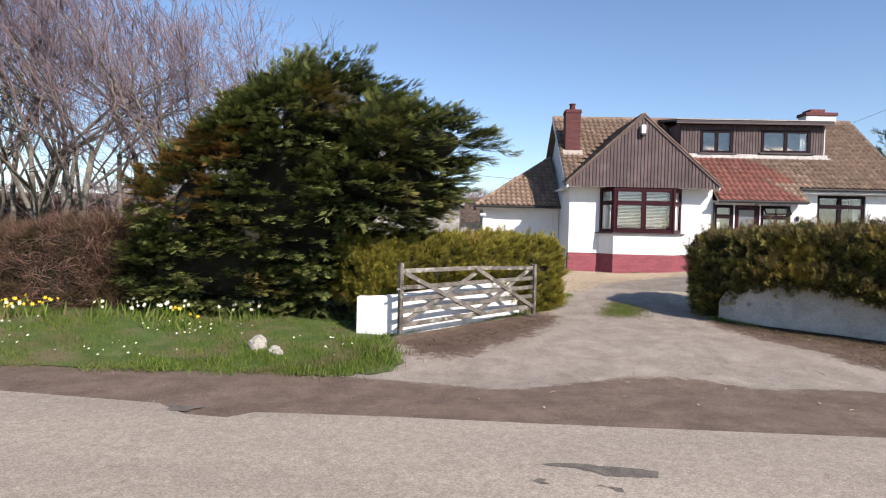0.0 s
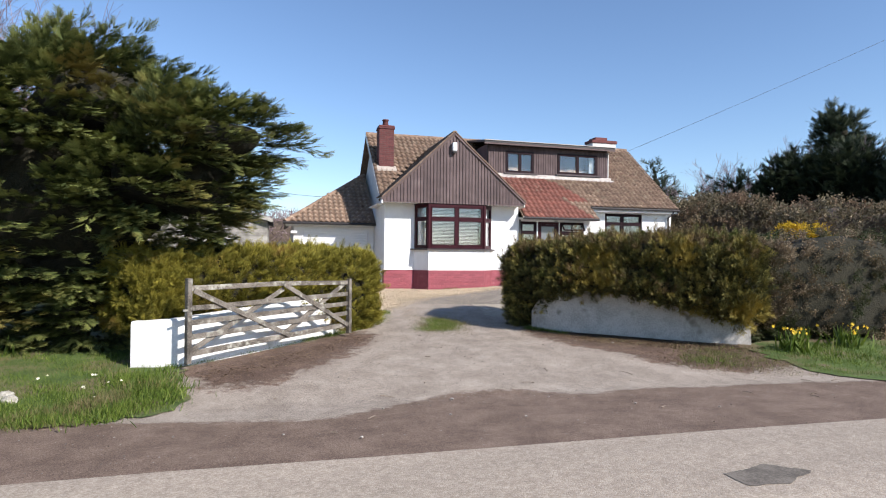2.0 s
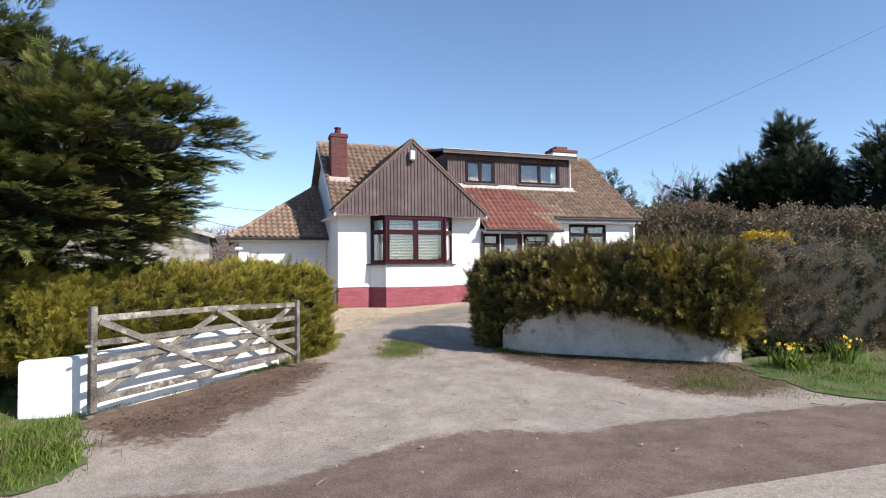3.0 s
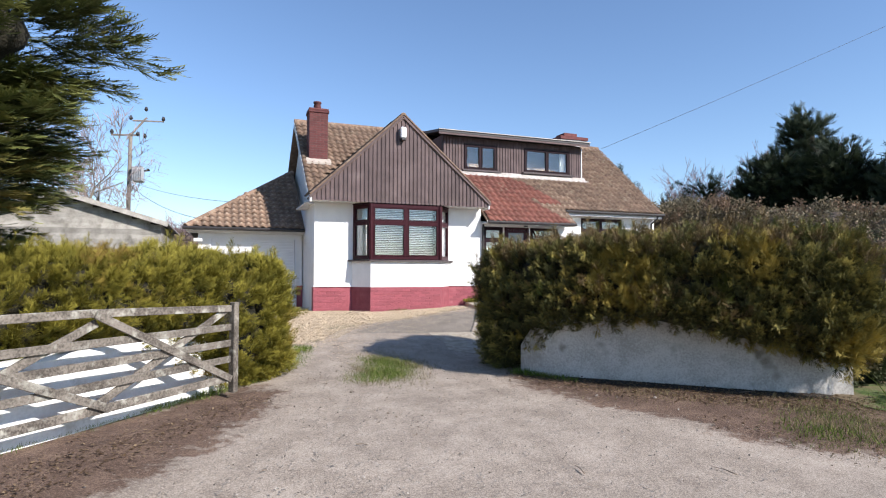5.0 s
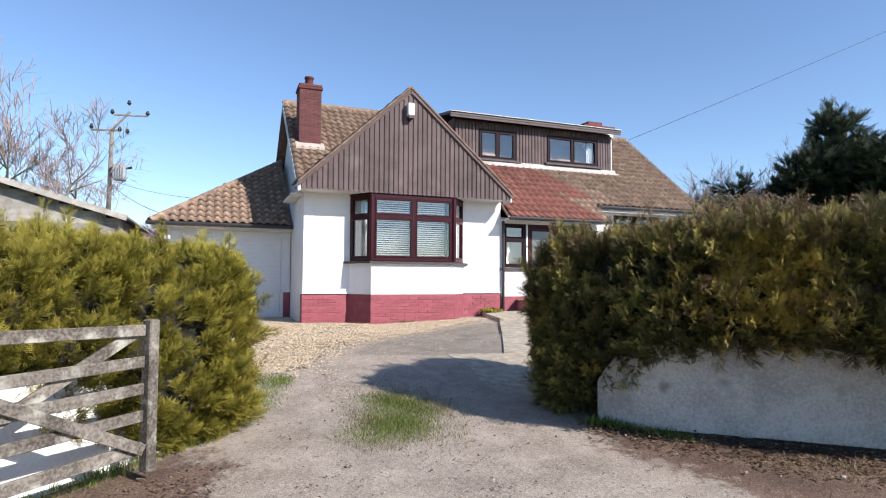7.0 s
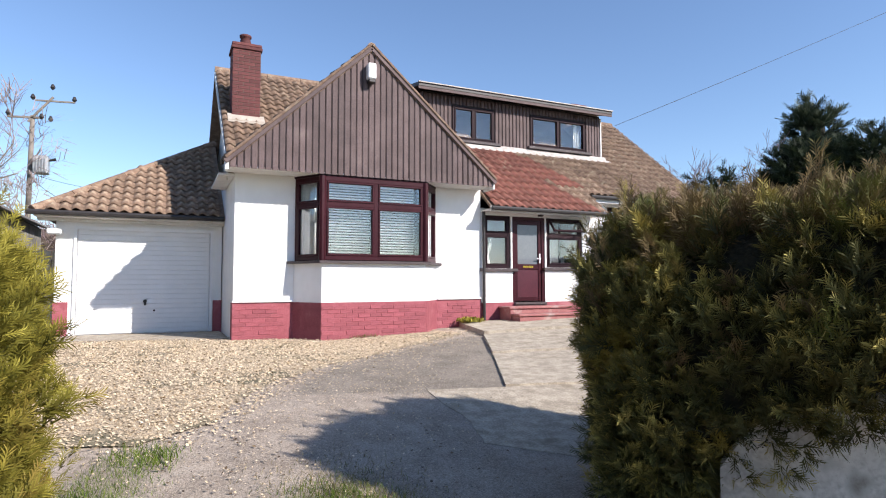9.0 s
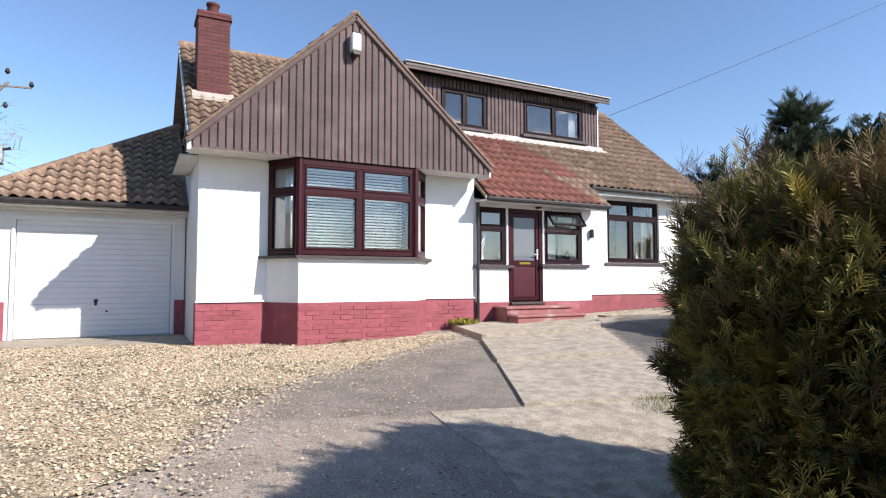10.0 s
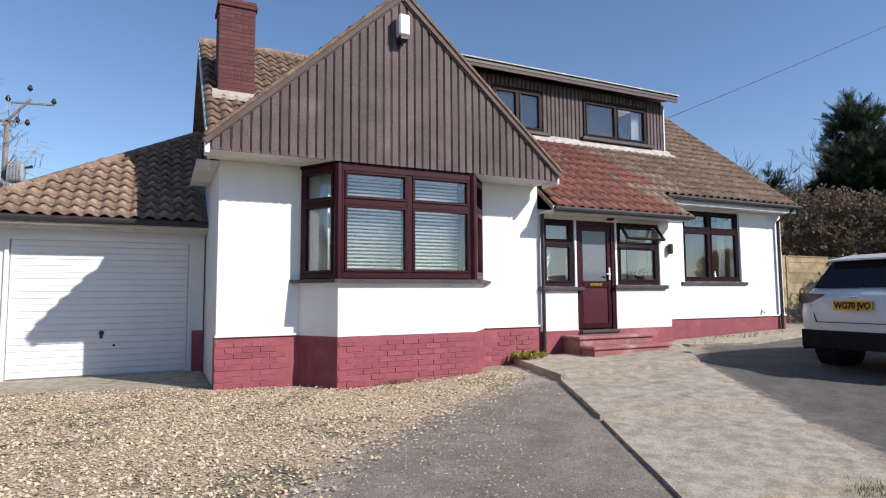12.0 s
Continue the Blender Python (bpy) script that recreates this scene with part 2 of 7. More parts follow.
def inside(poly, x, y):
    x, y = np.asarray(x), np.asarray(y)
    r = np.zeros(x.shape, bool)
    px, py = poly[:, 0], poly[:, 1]
    for i in range(len(px)):
        j = i - 1
        c = (py[i] > y) != (py[j] > y)
        with np.errstate(divide="ignore", invalid="ignore"):
            r ^= c & (x < (px[j] - px[i]) * (y - py[i]) / (py[j] - py[i] + 1e-12) + px[i])
    return r


from mathutils.geometry import delaunay_2d_cdt


def sheet(name, poly, lift, mat, label, category, step=0.5, kind="structure", thick=0.0):
    """A sheet that follows the ground within an outline."""
    n = len(poly)
    x0, y0 = poly.min(0)
    x1, y1 = poly.max(0)
    gx, gy = np.meshgrid(np.arange(x0, x1, step), np.arange(y0, y1, step))
    gx, gy = gx.ravel(), gy.ravel()
    k = inside(poly, gx, gy)
    vs = [Vector(p) for p in poly] + [Vector((a, b)) for a, b in zip(gx[k], gy[k])]
    v, e, f, *_ = delaunay_2d_cdt(vs, [(i, (i + 1) % n) for i in range(n)], [], 1, 1e-4)
    bm = bmesh.new()
    bv = [bm.verts.new((p.x, p.y, float(height(p.x, p.y)) + lift)) for p in v]
    for q in f:
        try:
            bm.faces.new([bv[i] for i in q])
        except ValueError:
            pass
    if thick:
        ed = [q for q in bm.edges if len(q.link_faces) == 1]
        r = bmesh.ops.extrude_edge_only(bm, edges=ed)
        bmesh.ops.translate(bm, vec=(0, 0, -thick), verts=[q for q in r["geom"] if isinstance(q, bmesh.types.BMVert)])
    bmesh.ops.recalc_face_normals(bm, faces=bm.faces)
    ob = solo(name, bm, mat, label, category, kind=kind, smooth=not thick)
    return ob


def field(name, us, vs, f, mat, smooth=True):
    u, v = np.meshgrid(us, vs)
    co = np.stack([u.ravel(), v.ravel(), f(u, v).ravel()], 1)
    n, m = len(us), len(vs)
    i = (np.arange(m - 1)[:, None] * n + np.arange(n - 1)[None]).ravel()
    return fast_mesh(name, co, np.stack([i, i + 1, i + n + 1, i + n], 1), mat, smooth)


spread = np.concatenate([-np.geomspace(1500, 45, 18), np.arange(-40, 60.1, 0.5), np.geomspace(65, 1500, 18)])
ground = tagged(new("ground", field("ground", spread, spread, lambda u, v: height(u, v) - 0.06, M_SOIL)), "rough turf and bare soil reaching to the horizon", "ground", kind="structure")

ROAD = outline([(-60, 6.4), (-8, 6.1), (-3, 5.72), (-1.0, 5.42), (-0.75, 5.2), (-0.55, 5.05), (-0.1, 4.98), (0.1, 5.2), (1.5, 5.2), (3.2, 5.12), (6.2, 5.05), (8.4, 4.95), (14, 4.8), (60, 4.0), (60, -1.6), (-60, -1.2)], 0.25, 0.035, 3)
road = sheet("road", ROAD, 0.0, M_ROAD, "pale worn grey asphalt country road", "road", 0.8)

# ---- driveway ----
def near(poly, x, y, soft):
    """1 inside the outline, falling to 0 over the width soft outside it."""
    d = np.full(x.shape, 1e9)
    for a, b in zip(poly, np.roll(poly, -1, 0)):
        ab = b - a
        t = np.clip(((x - a[0]) * ab[0] + (y - a[1]) * ab[1]) / (ab @ ab + 1e-9), 0, 1)
        d = np.minimum(d, np.hypot(x - a[0] - t * ab[0], y - a[1] - t * ab[1]))
    return np.clip(0.5 + np.where(inside(poly, x, y), d, -d) / soft, 0, 1)


def drive_material():
    m = bpy.data.materials.new("driveway_surface")
    m.use_nodes = True
    n, lk = m.node_tree.nodes, m.node_tree.links.new
    p = n["Principled BSDF"]
    p.inputs["Roughness"].default_value = 0.95
    tc = n.new("ShaderNodeTexCoord")

    def noise_at(scale, detail=5, rough=0.6, stretch=(1, 1, 1)):
        a = n.new("ShaderNodeTexNoise")
        a.inputs["Scale"].default_value, a.inputs["Detail"].default_value, a.inputs["Roughness"].default_value = scale, detail, rough
        mp = n.new("ShaderNodeMapping")
        mp.inputs["Scale"].default_value = stretch
        lk(tc.outputs["Object"], mp.inputs["Vector"])
        lk(mp.outputs[0], a.inputs["Vector"])
        return a.outputs["Fac"]

    def ramp(fac, *stops):
        r = n.new("ShaderNodeValToRGB")
        while len(r.color_ramp.elements) < len(stops):
            r.color_ramp.elements.new(0.5)
        for e, (at, c) in zip(r.color_ramp.elements, stops):
            e.position, e.color = at, (*c, 1)
        lk(fac, r.inputs["Fac"])
        return r.outputs["Color"]

    def mixed(fac, a, b):
        x = n.new("ShaderNodeMixRGB")
        lk(fac, x.inputs[0])
        lk(a, x.inputs[1])
        lk(b, x.inputs[2])
        return x.outputs[0]

    fine, mid, big = noise_at(85, 4, 0.75), noise_at(9), noise_at(2.2, 8, 0.7)
    drift = noise_at(1.3, 8, 0.68, (0.28, 1.25, 1))
    chips = n.new("ShaderNodeTexVoronoi")
    chips.inputs["Scale"].default_value = 70
    lk(tc.outputs["Object"], chips.inputs["Vector"])
    at = n.new("ShaderNodeVertexColor")
    at.layer_name = "regions"
    sep = n.new("ShaderNodeSeparateColor")
    lk(at.outputs["Color"], sep.inputs[0])

    def broken(mask, big=big):
        """The mask's edge, broken up by the noise."""
        s = n.new("ShaderNodeMath")
        s.operation = "MULTIPLY_ADD"
        lk(big, s.inputs[0])
        s.inputs[1].default_value = 1.3
        lk(mask, s.inputs[2])
        s2 = n.new("ShaderNodeMath")
        s2.operation = "MULTIPLY_ADD"
        lk(mid, s2.inputs[0])
        s2.inputs[1].default_value = 0.7
        lk(s.outputs[0], s2.inputs[2])
        q = n.new("ShaderNodeMapRange")
        q.inputs["From Min"].default_value, q.inputs["From Max"].default_value = 1.4, 1.62
        lk(s2.outputs[0], q.inputs["Value"])
        return q.outputs[0]

    add = n.new("ShaderNodeMath")
    add.operation = "MULTIPLY_ADD"
    speck = n.new("ShaderNodeMix")
    speck.inputs[0].default_value = 0.13
    lk(fine, speck.inputs[2])
    lk(chips.outputs["Color"], speck.inputs[3])
    lk(speck.outputs[0], add.inputs[0])
    add.inputs[1].default_value = 0.68
    sc = n.new("ShaderNodeMath")
    sc.operation = "MULTIPLY"
    lk(big, sc.inputs[0])
    sc.inputs[1].default_value = 0.32
    lk(sc.outputs[0], add.inputs[2])
    grain = add.outputs[0]
    base = ramp(grain, (0.42, (0.195, 0.158, 0.125)), (0.5, (0.315, 0.264, 0.214)), (0.59, (0.45, 0.385, 0.318)))
    mud = ramp(grain, (0.42, (0.095, 0.062, 0.043)), (0.51, (0.17, 0.115, 0.083)), (0.60, (0.27, 0.20, 0.152)))
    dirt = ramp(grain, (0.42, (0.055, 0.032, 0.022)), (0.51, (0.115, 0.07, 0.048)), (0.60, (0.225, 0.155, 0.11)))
    tar = ramp(grain, (0.42, (0.128, 0.108, 0.085)), (0.51, (0.215, 0.185, 0.15)), (0.60, (0.325, 0.28, 0.23)))
    side = ramp(grain, (0.42, (0.06, 0.055, 0.05)), (0.51, (0.105, 0.097, 0.088)), (0.60, (0.185, 0.17, 0.152)))
    col = mixed(broken(sep.outputs[2]), base, tar)
    col = mixed(broken(at.outputs["Alpha"]), col, side)
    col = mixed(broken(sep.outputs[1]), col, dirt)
    col = mixed(broken(sep.outputs[0], drift), col, mud)
    lk(col, p.inputs["Base Color"])
    d = n.new("ShaderNodeBump")
    d.inputs["Strength"].default_value, d.inputs["Distance"].default_value = 0.8, 0.012
    lk(grain, d.inputs["Height"])
    lk(d.outputs[0], p.inputs["Normal"])
    return m


DRIVE = outline([(-40, 5.0), (60, 3.2), (60, 6.9), (14, 7.1), (11.6, 7.2), (11.3, 7.6), (11.2, 8.2), (11.1, 8.9), (10.9, 9.3), (9.9, 12.4), (9.2, 13.6), (12, 14.2), (24, 14.5), (24, 26), (2.2, 26), (2.2, 17),
                 (1.6, 15.5), (2.2, 13.6), (3.4, 13.0), (3.3, 12.3), (0.7, 9.7), (0.5, 9.2), (0.6, 8.3), (0.4, 7.75), (0.0, 7.6), (-0.95, 7.6), (-3.8, 7.4), (-40, 7.7)], 0.22, 0.045, 5)
driveway = sheet("driveway", DRIVE, -0.012, drive_material(), "worn compacted gravel and tarmac driveway with mud at the road edge", "driveway", 0.22)
co = np.empty(len(driveway.data.vertices) * 3)
driveway.data.vertices.foreach_get("co", co)
co = co.reshape(-1, 3)
MUD = np.array([(-40, 4.6), (60, 3.2), (60, 5.8), (14, 6.3), (10.4, 6.9), (8, 7.05), (7.2, 7.2), (6.1, 7.1), (5.6, 7.55), (4.4, 7.6), (3.7, 7.0), (2.8, 6.6), (1.3, 6.95), (0, 7.3), (-0.95, 7.6), (-3.8, 7.5), (-40, 7.8)])
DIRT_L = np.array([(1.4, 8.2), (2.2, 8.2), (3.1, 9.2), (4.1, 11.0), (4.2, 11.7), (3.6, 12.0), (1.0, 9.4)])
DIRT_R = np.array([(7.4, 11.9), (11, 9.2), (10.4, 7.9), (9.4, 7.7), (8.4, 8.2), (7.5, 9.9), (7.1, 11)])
TAR = np.array([(5.9, 15.6), (6.9, 17.2), (8.2, 18.1), (9.7, 18.9), (10.0, 18.7), (8.2, 15.0), (7.4, 15.1)])
TAR_R = np.array([(10.2, 14.6), (11.3, 16.6), (12.5, 18.6), (14, 20), (24, 22), (24, 14.6)])
cx, cy = co[:, 0], co[:, 1]
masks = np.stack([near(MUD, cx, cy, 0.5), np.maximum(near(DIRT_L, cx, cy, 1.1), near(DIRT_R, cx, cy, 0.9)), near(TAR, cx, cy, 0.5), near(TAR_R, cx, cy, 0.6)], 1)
regions = driveway.data.color_attributes.new("regions", "FLOAT_COLOR", "POINT")
regions.data.foreach_set("color", masks.astype(np.float32).ravel())

# concrete path to the door: four cast slabs, the upper ones raised
def slab(pts, lift, thick, seed):
    s = sheet("concrete_slab", outline(pts, 0.12, 0.12 if lift < 0.01 else 0.012, seed), lift, M_CONC, "weathered pale concrete path slab", "slab", 0.5, "", thick)
    return tagged(s, group="slabs of the path")


slab([(10.35, 20.44), (10.0, 18.75), (12.32, 18.55), (13.95, 20.44)], 0.080, 0.13, 11)
slab([(9.97, 18.71), (9.16, 17.0), (11.2, 16.68), (12.36, 18.52)], 0.032, 0.11, 12)
slab([(9.13, 16.93), (8.22, 15.08), (9.98, 14.72), (11.15, 16.60)], 0.014, 0.09, 13)
slab([(8.19, 15.05), (7.35, 15.25), (7.1, 13.6), (8.1, 12.9), (9.0, 13.4), (9.93, 14.69)], -0.006, 0.05, 14)
slab([(14.0, 20.99), (13.98, 20.2), (15.0, 19.7), (17.9, 20.0), (18.0, 20.99)], 0.03, 0.06, 15)
tagged(sheet("garage_apron", outline([(2.9, 22.7), (2.85, 21.55), (4.5, 21.3), (5.85, 20.9), (5.86, 22.7)], 0.2, 0.04, 16), 0.012, M_CONC, "mossy grey concrete apron before the garage", "apron", 0.5, "structure", 0.05))

# ---- house ----
house = thing("house", 8.3, 20.5, 0.4, "white rendered bungalow with brown clad gable and dormer, red plinth", "house")
WT = 0.28


def wall_bm(bm, x0, x1, z0, z1, y, holes=(), t=WT):
    """A wall facing -y at y, with holes (x0, x1, z0, z1) side by side."""
    xs = sorted({x0, x1, *[q for h in holes for q in h[:2]]})
    zs = sorted({z0, z1, *[q for h in holes for q in h[2:]]})
    at = {}
    faces = []
    for i, j in [(i, j) for i in range(len(xs) - 1) for j in range(len(zs) - 1)]:
        mx, mz = (xs[i] + xs[i + 1]) / 2, (zs[j] + zs[j + 1]) / 2
        if any(a < mx < b and c < mz < d for a, b, c, d in holes):
            continue
        vs = []
        for k in ((i, j), (i + 1, j), (i + 1, j + 1), (i, j + 1)):
            if k not in at:
                at[k] = bm.verts.new((xs[k[0]], y, zs[k[1]]))
            vs.append(at[k])
        faces.append(bm.faces.new(vs))
    r = bmesh.ops.extrude_face_region(bm, geom=faces)
    bmesh.ops.translate(bm, vec=(0, t, 0), verts=[q for q in r["geom"] if isinstance(q, bmesh.types.BMVert)])
    return bm


BAYIN = (6.97, 9.83)
part("wall", wall_bm(bmesh.new(), 5.9, 10.9, 1.06, 3.42, 20.5, [(BAYIN[0], BAYIN[1], 1.06, 3.40)]), M_RENDER, house, "white rendered gable wall")
PW = [(10.98, 11.66, 1.72, 2.87), (11.70, 12.56, 0.98, 2.87), (12.60, 13.62, 1.75, 2.87)]
part("wall", wall_bm(bmesh.new(), 10.905, 13.87, 0.98, 3.02, 20.503, PW), M_RENDER, house, "white rendered porch wall")
part("wall", wall_bm(bmesh.new(), 13.6, 17.9, 1.08, 3.56, 21.05, [(14.85, 16.55, 1.83, 3.31)]), M_RENDER, house, "white rendered wall round the side window")
part("wall", boxed(13.59, 13.868, 20.79, 21.04, 0.4, 3.3), M_RENDER, house)
part("wall", boxed(17.62, 17.899, 21.34, 28.0, 0.5, 3.56), M_RENDER, house)
part("wall", boxed(5.902, 6.18, 20.79, 28.0, 0.3, 3.42), M_RENDER, house)
part("wall", boxed(5.902, 17.899, 28.01, 28.3, 0.3, 3.5), M_RENDER, house)
part("gable_wall", prism(bmesh.new(), [(6.03, 21.0, 3.425), (6.03, 27.8, 3.425), (6.03, 24.4, 6.36)], (0.2, 0, 0)), M_OLDWHITE, house)
part("gable_wall", prism(bmesh.new(), [(17.64, 21.0, 3.565), (17.64, 27.8, 3.565), (17.64, 24.4, 6.36)], (0.2, 0, 0)), M_OLDWHITE, house)
part("render_lip", boxed(5.88, 6.945, 20.458, 20.52, 1.062, 1.092, 0.006), M_RENDER, house)
part("render_lip", boxed(9.87, 10.9, 20.458, 20.52, 1.062, 1.092, 0.006), M_RENDER, house)
part("render_lip", boxed(13.89, 17.92, 21.006, 21.07, 1.08, 1.11, 0.006), M_RENDER, house)
part("plinth_core", boxed(5.888, 10.9, 20.488, 20.79, 0.2, 1.057), M_PLINTH, house)
part("plinth_core", boxed(10.903, 13.88, 20.49, 20.78, 0.3, 0.977), M_PLINTH, house)
part("plinth_core", boxed(13.89, 17.92, 21.036, 21.33, 0.4, 1.077), M_PLINTH, house)
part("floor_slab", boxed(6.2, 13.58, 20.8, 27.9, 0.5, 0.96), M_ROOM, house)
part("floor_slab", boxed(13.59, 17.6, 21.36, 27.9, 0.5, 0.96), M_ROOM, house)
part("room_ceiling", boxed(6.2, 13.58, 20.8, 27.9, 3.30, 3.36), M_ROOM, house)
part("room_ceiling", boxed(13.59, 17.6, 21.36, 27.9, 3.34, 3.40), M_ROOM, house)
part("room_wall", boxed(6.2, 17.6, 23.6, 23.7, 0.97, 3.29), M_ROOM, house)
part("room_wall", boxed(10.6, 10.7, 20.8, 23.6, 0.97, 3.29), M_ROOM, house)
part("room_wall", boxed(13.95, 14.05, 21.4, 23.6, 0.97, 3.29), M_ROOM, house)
part("room_wall", boxed(10.72, 13.4, 21.15, 21.2, 0.97, 3.0), M_WHITE, house)

# bay: canted walls below the window
BAY = [(6.95, 20.497), (7.33, 19.89), (9.36, 19.89), (9.85, 20.497)]


def facet(a, b):
    """The turn that lays a wall drawn along x, facing -y, from a to b."""
    a, b = Vector((*a, 0)), Vector((*b, 0))
    return Matrix.Translation(a) @ Matrix.Rotation(math.atan2(b.y - a.y, b.x - a.x), 4, "Z"), (b - a).length


for a, b in zip(BAY, BAY[1:]):
    m, ln = facet(a, b)
    part("bay_wall", boxed(0, ln, 0, 0.2, 1.06, 1.79), M_RENDER, house, "", m)
    part("bay_plinth", boxed(-0.004, ln + 0.004, -0.012, 0.18, 0.2, 1.057), M_PLINTH, house, "", m)
part("bay_head", prism(bmesh.new(), [(x, y + (0.0 if y > 20 else 0.02), 3.345) for x, y in BAY], (0, 0, 0.06)), M_DARKFRAME, house)
sb = prism(bmesh.new(), [(6.82, 20.495, 1.765), (7.27, 19.80, 1.765), (9.42, 19.80, 1.765), (9.98, 20.495, 1.765)], (0, 0, 0.045))
part("bay_sill", sb, M_SILL, house, "dark painted bay sill")
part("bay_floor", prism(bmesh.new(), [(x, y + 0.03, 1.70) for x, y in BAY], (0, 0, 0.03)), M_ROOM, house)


def window(parent, m, x0, x1, z0, z1, mull=(), trans=(), mat=None, sill=True, f=0.07, d=0.09, label="", lights=True):
    """A framed window in its wall: drawn along x, facing -y, at y = 0; transoms (z, from, to); inner casements round each light."""
    mat = mat or M_UPVC
    bm = bmesh.new()
    box(bm, x0, x1, 0, d, z0, z0 + f, 0.008)
    box(bm, x0, x1, 0, d, z1 - f, z1, 0.008)
    box(bm, x0, x0 + f, 0.001, d - 0.001, z0 + f, z1 - f, 0.008)
    box(bm, x1 - f, x1, 0.001, d - 0.001, z0 + f, z1 - f, 0.008)
    xs = [x0 + f, *[q for c in mull for q in (c - f / 2, c + f / 2)], x1 - f]
    for c in mull:
        box(bm, c - f / 2, c + f / 2, 0.002, d - 0.002, z0 + f, z1 - f, 0.006)
    for z in trans:
        for a, b in zip(xs[::2], xs[1::2]):
            box(bm, a, b, 0.003, d - 0.003, z - f / 2, z + f / 2, 0.006)
    win = part("window", bm, mat, parent, label, m)
    zs = [z0 + f, *[q for c in trans for q in (c - f / 2, c + f / 2)], z1 - f]
    for a, b in zip(xs[::2], xs[1::2]):
        for c, e in zip(zs[::2], zs[1::2]):
            if lights:
                fr = bmesh.new()
                w = 0.035
                for q in ((a, b, c, c + w), (a, b, e - w, e), (a, a + w, c + w, e - w), (b - w, b, c + w, e - w)):
                    box(fr, q[0], q[1], -0.012, 0.05, q[2], q[3], 0.006)
                part("casement", fr, mat, win, "", m)
            g = part("pane", boxed(a + 0.01, b - 0.01, 0.03, 0.036, c + 0.01, e - 0.01), M_GLASS, win, "", m)
            g.visible_shadow = False
    if sill:
        part("sill", boxed(x0 - 0.1, x1 + 0.15, -0.09, 0.1, z0 - 0.07, z0 - 0.003, 0.008), M_SILL, win, "dark painted stone sill", m)
    return win


m, ln = facet(BAY[1], BAY[2])
window(house, m, 0.0, ln, 1.82, 3.34, [ln / 2], [2.84], sill=False, f=0.085, label="maroon framed bay window front with four lights")
for a, b in ((BAY[0], BAY[1]), (BAY[2], BAY[3])):
    m, ln = facet(a, b)
    window(house, m, 0.02, ln - 0.02, 1.82, 3.34, [], [2.84], sill=False, f=0.075, label="maroon framed canted bay light")
part("bay_post", tube(bmesh.new(), [(7.335, 19.91, 1.81), (7.335, 19.91, 3.34)], 0.06, 8), M_UPVC, house)
part("bay_post", tube(bmesh.new(), [(9.355, 19.91, 1.81), (9.355, 19.91, 3.34)], 0.06, 8), M_UPVC, house)
Y = Matrix.Translation
window(house, Y((0, 20.53, 0)), *PW[0][:2], *PW[0][2:], [], [2.46], M_DARKFRAME, label="dark framed porch window with a curtain")
pw = window(house, Y((0, 20.53, 0)), *PW[2][:2], *PW[2][2:], [], [2.46], M_DARKFRAME, lights=True, label="dark framed porch window with its top light open")
window(house, Y((0, 21.1, 0)), 14.85, 16.55, 1.83, 3.31, [15.66], [2.9], M_DARKFRAME, label="dark framed two-light window with a stone sill")
# the open top-hung light of the porch window
ol = bmesh.new()
for q in ((12.66, 13.56, 0, 0.045), (12.66, 13.56, 0.30, 0.345), (12.66, 12.705, 0.045, 0.30), (13.515, 13.56, 0.045, 0.30)):
    box(ol, q[0], q[1], -0.02, 0.02, -q[3], -q[2], 0.006)
part("open_light", ol, M_DARKFRAME, pw, "open top-hung light", pose(0, 20.50, 2.83, -38))
gp = part("pane", boxed(12.7, 13.52, -0.003, 0.003, -0.30, -0.045), M_GLASS, pw, "", pose(0, 20.50, 2.83, -38))
gp.visible_shadow = False

# front door
door_frame = bmesh.new()
box(door_frame, 11.70, 11.78, 20.52, 20.62, 0.98, 2.87, 0.006)
box(door_frame, 12.48, 12.57, 20.52, 20.62, 0.98, 2.87, 0.006)
box(door_frame, 11.78, 12.48, 20.521, 20.619, 2.79, 2.87, 0.006)
door = part("front_door", door_frame, M_UPVC, house, "maroon front door with tall obscured glass and brass letterbox")
dl = bmesh.new()
for q in ((11.785, 11.86, 1.0, 2.785), (12.40, 12.475, 1.0, 2.785), (11.86, 12.40, 2.70, 2.785), (11.86, 12.40, 1.70, 1.82), (11.86, 12.40, 1.0, 1.09)):
    box(dl, q[0], q[1], 20.54, 20.60, q[2], q[3], 0.006)
part("door_leaf", dl, M_UPVC, door)
part("door_panel", boxed(11.86, 12.40, 20.555, 20.585, 1.09, 1.70), M_DOOR, door)
part("door_glass", boxed(11.86, 12.40, 20.566, 20.576, 1.82, 2.70), material("obscured_glass", (0.13, 0.145, 0.16), (0.17, 0.185, 0.2), 0.06, 40, 90, 0.02), door, "grey obscured glass")
part("letterbox", boxed(11.99, 12.27, 20.53, 20.552, 1.735, 1.785, 0.006), M_BRASS, door, "yellow brass letterbox")
hd = boxed(12.42, 12.455, 20.525, 20.545, 1.84, 2.06, 0.006)
box(hd, 12.34, 12.44, 20.49, 20.51, 1.93, 1.955, 0.006)
box(hd, 12.425, 12.445, 20.50, 20.53, 1.93, 1.955)
part("door_handle", hd, M_WHITE, door, "white lever handle")
part("threshold", boxed(11.72, 12.55, 20.42, 20.60, 0.93, 0.978, 0.006), M_SILL, house)
part("threshold", boxed(11.72, 12.55, 20.44, 20.60, 0.909, 0.926, 0.004), M_SILL, house)

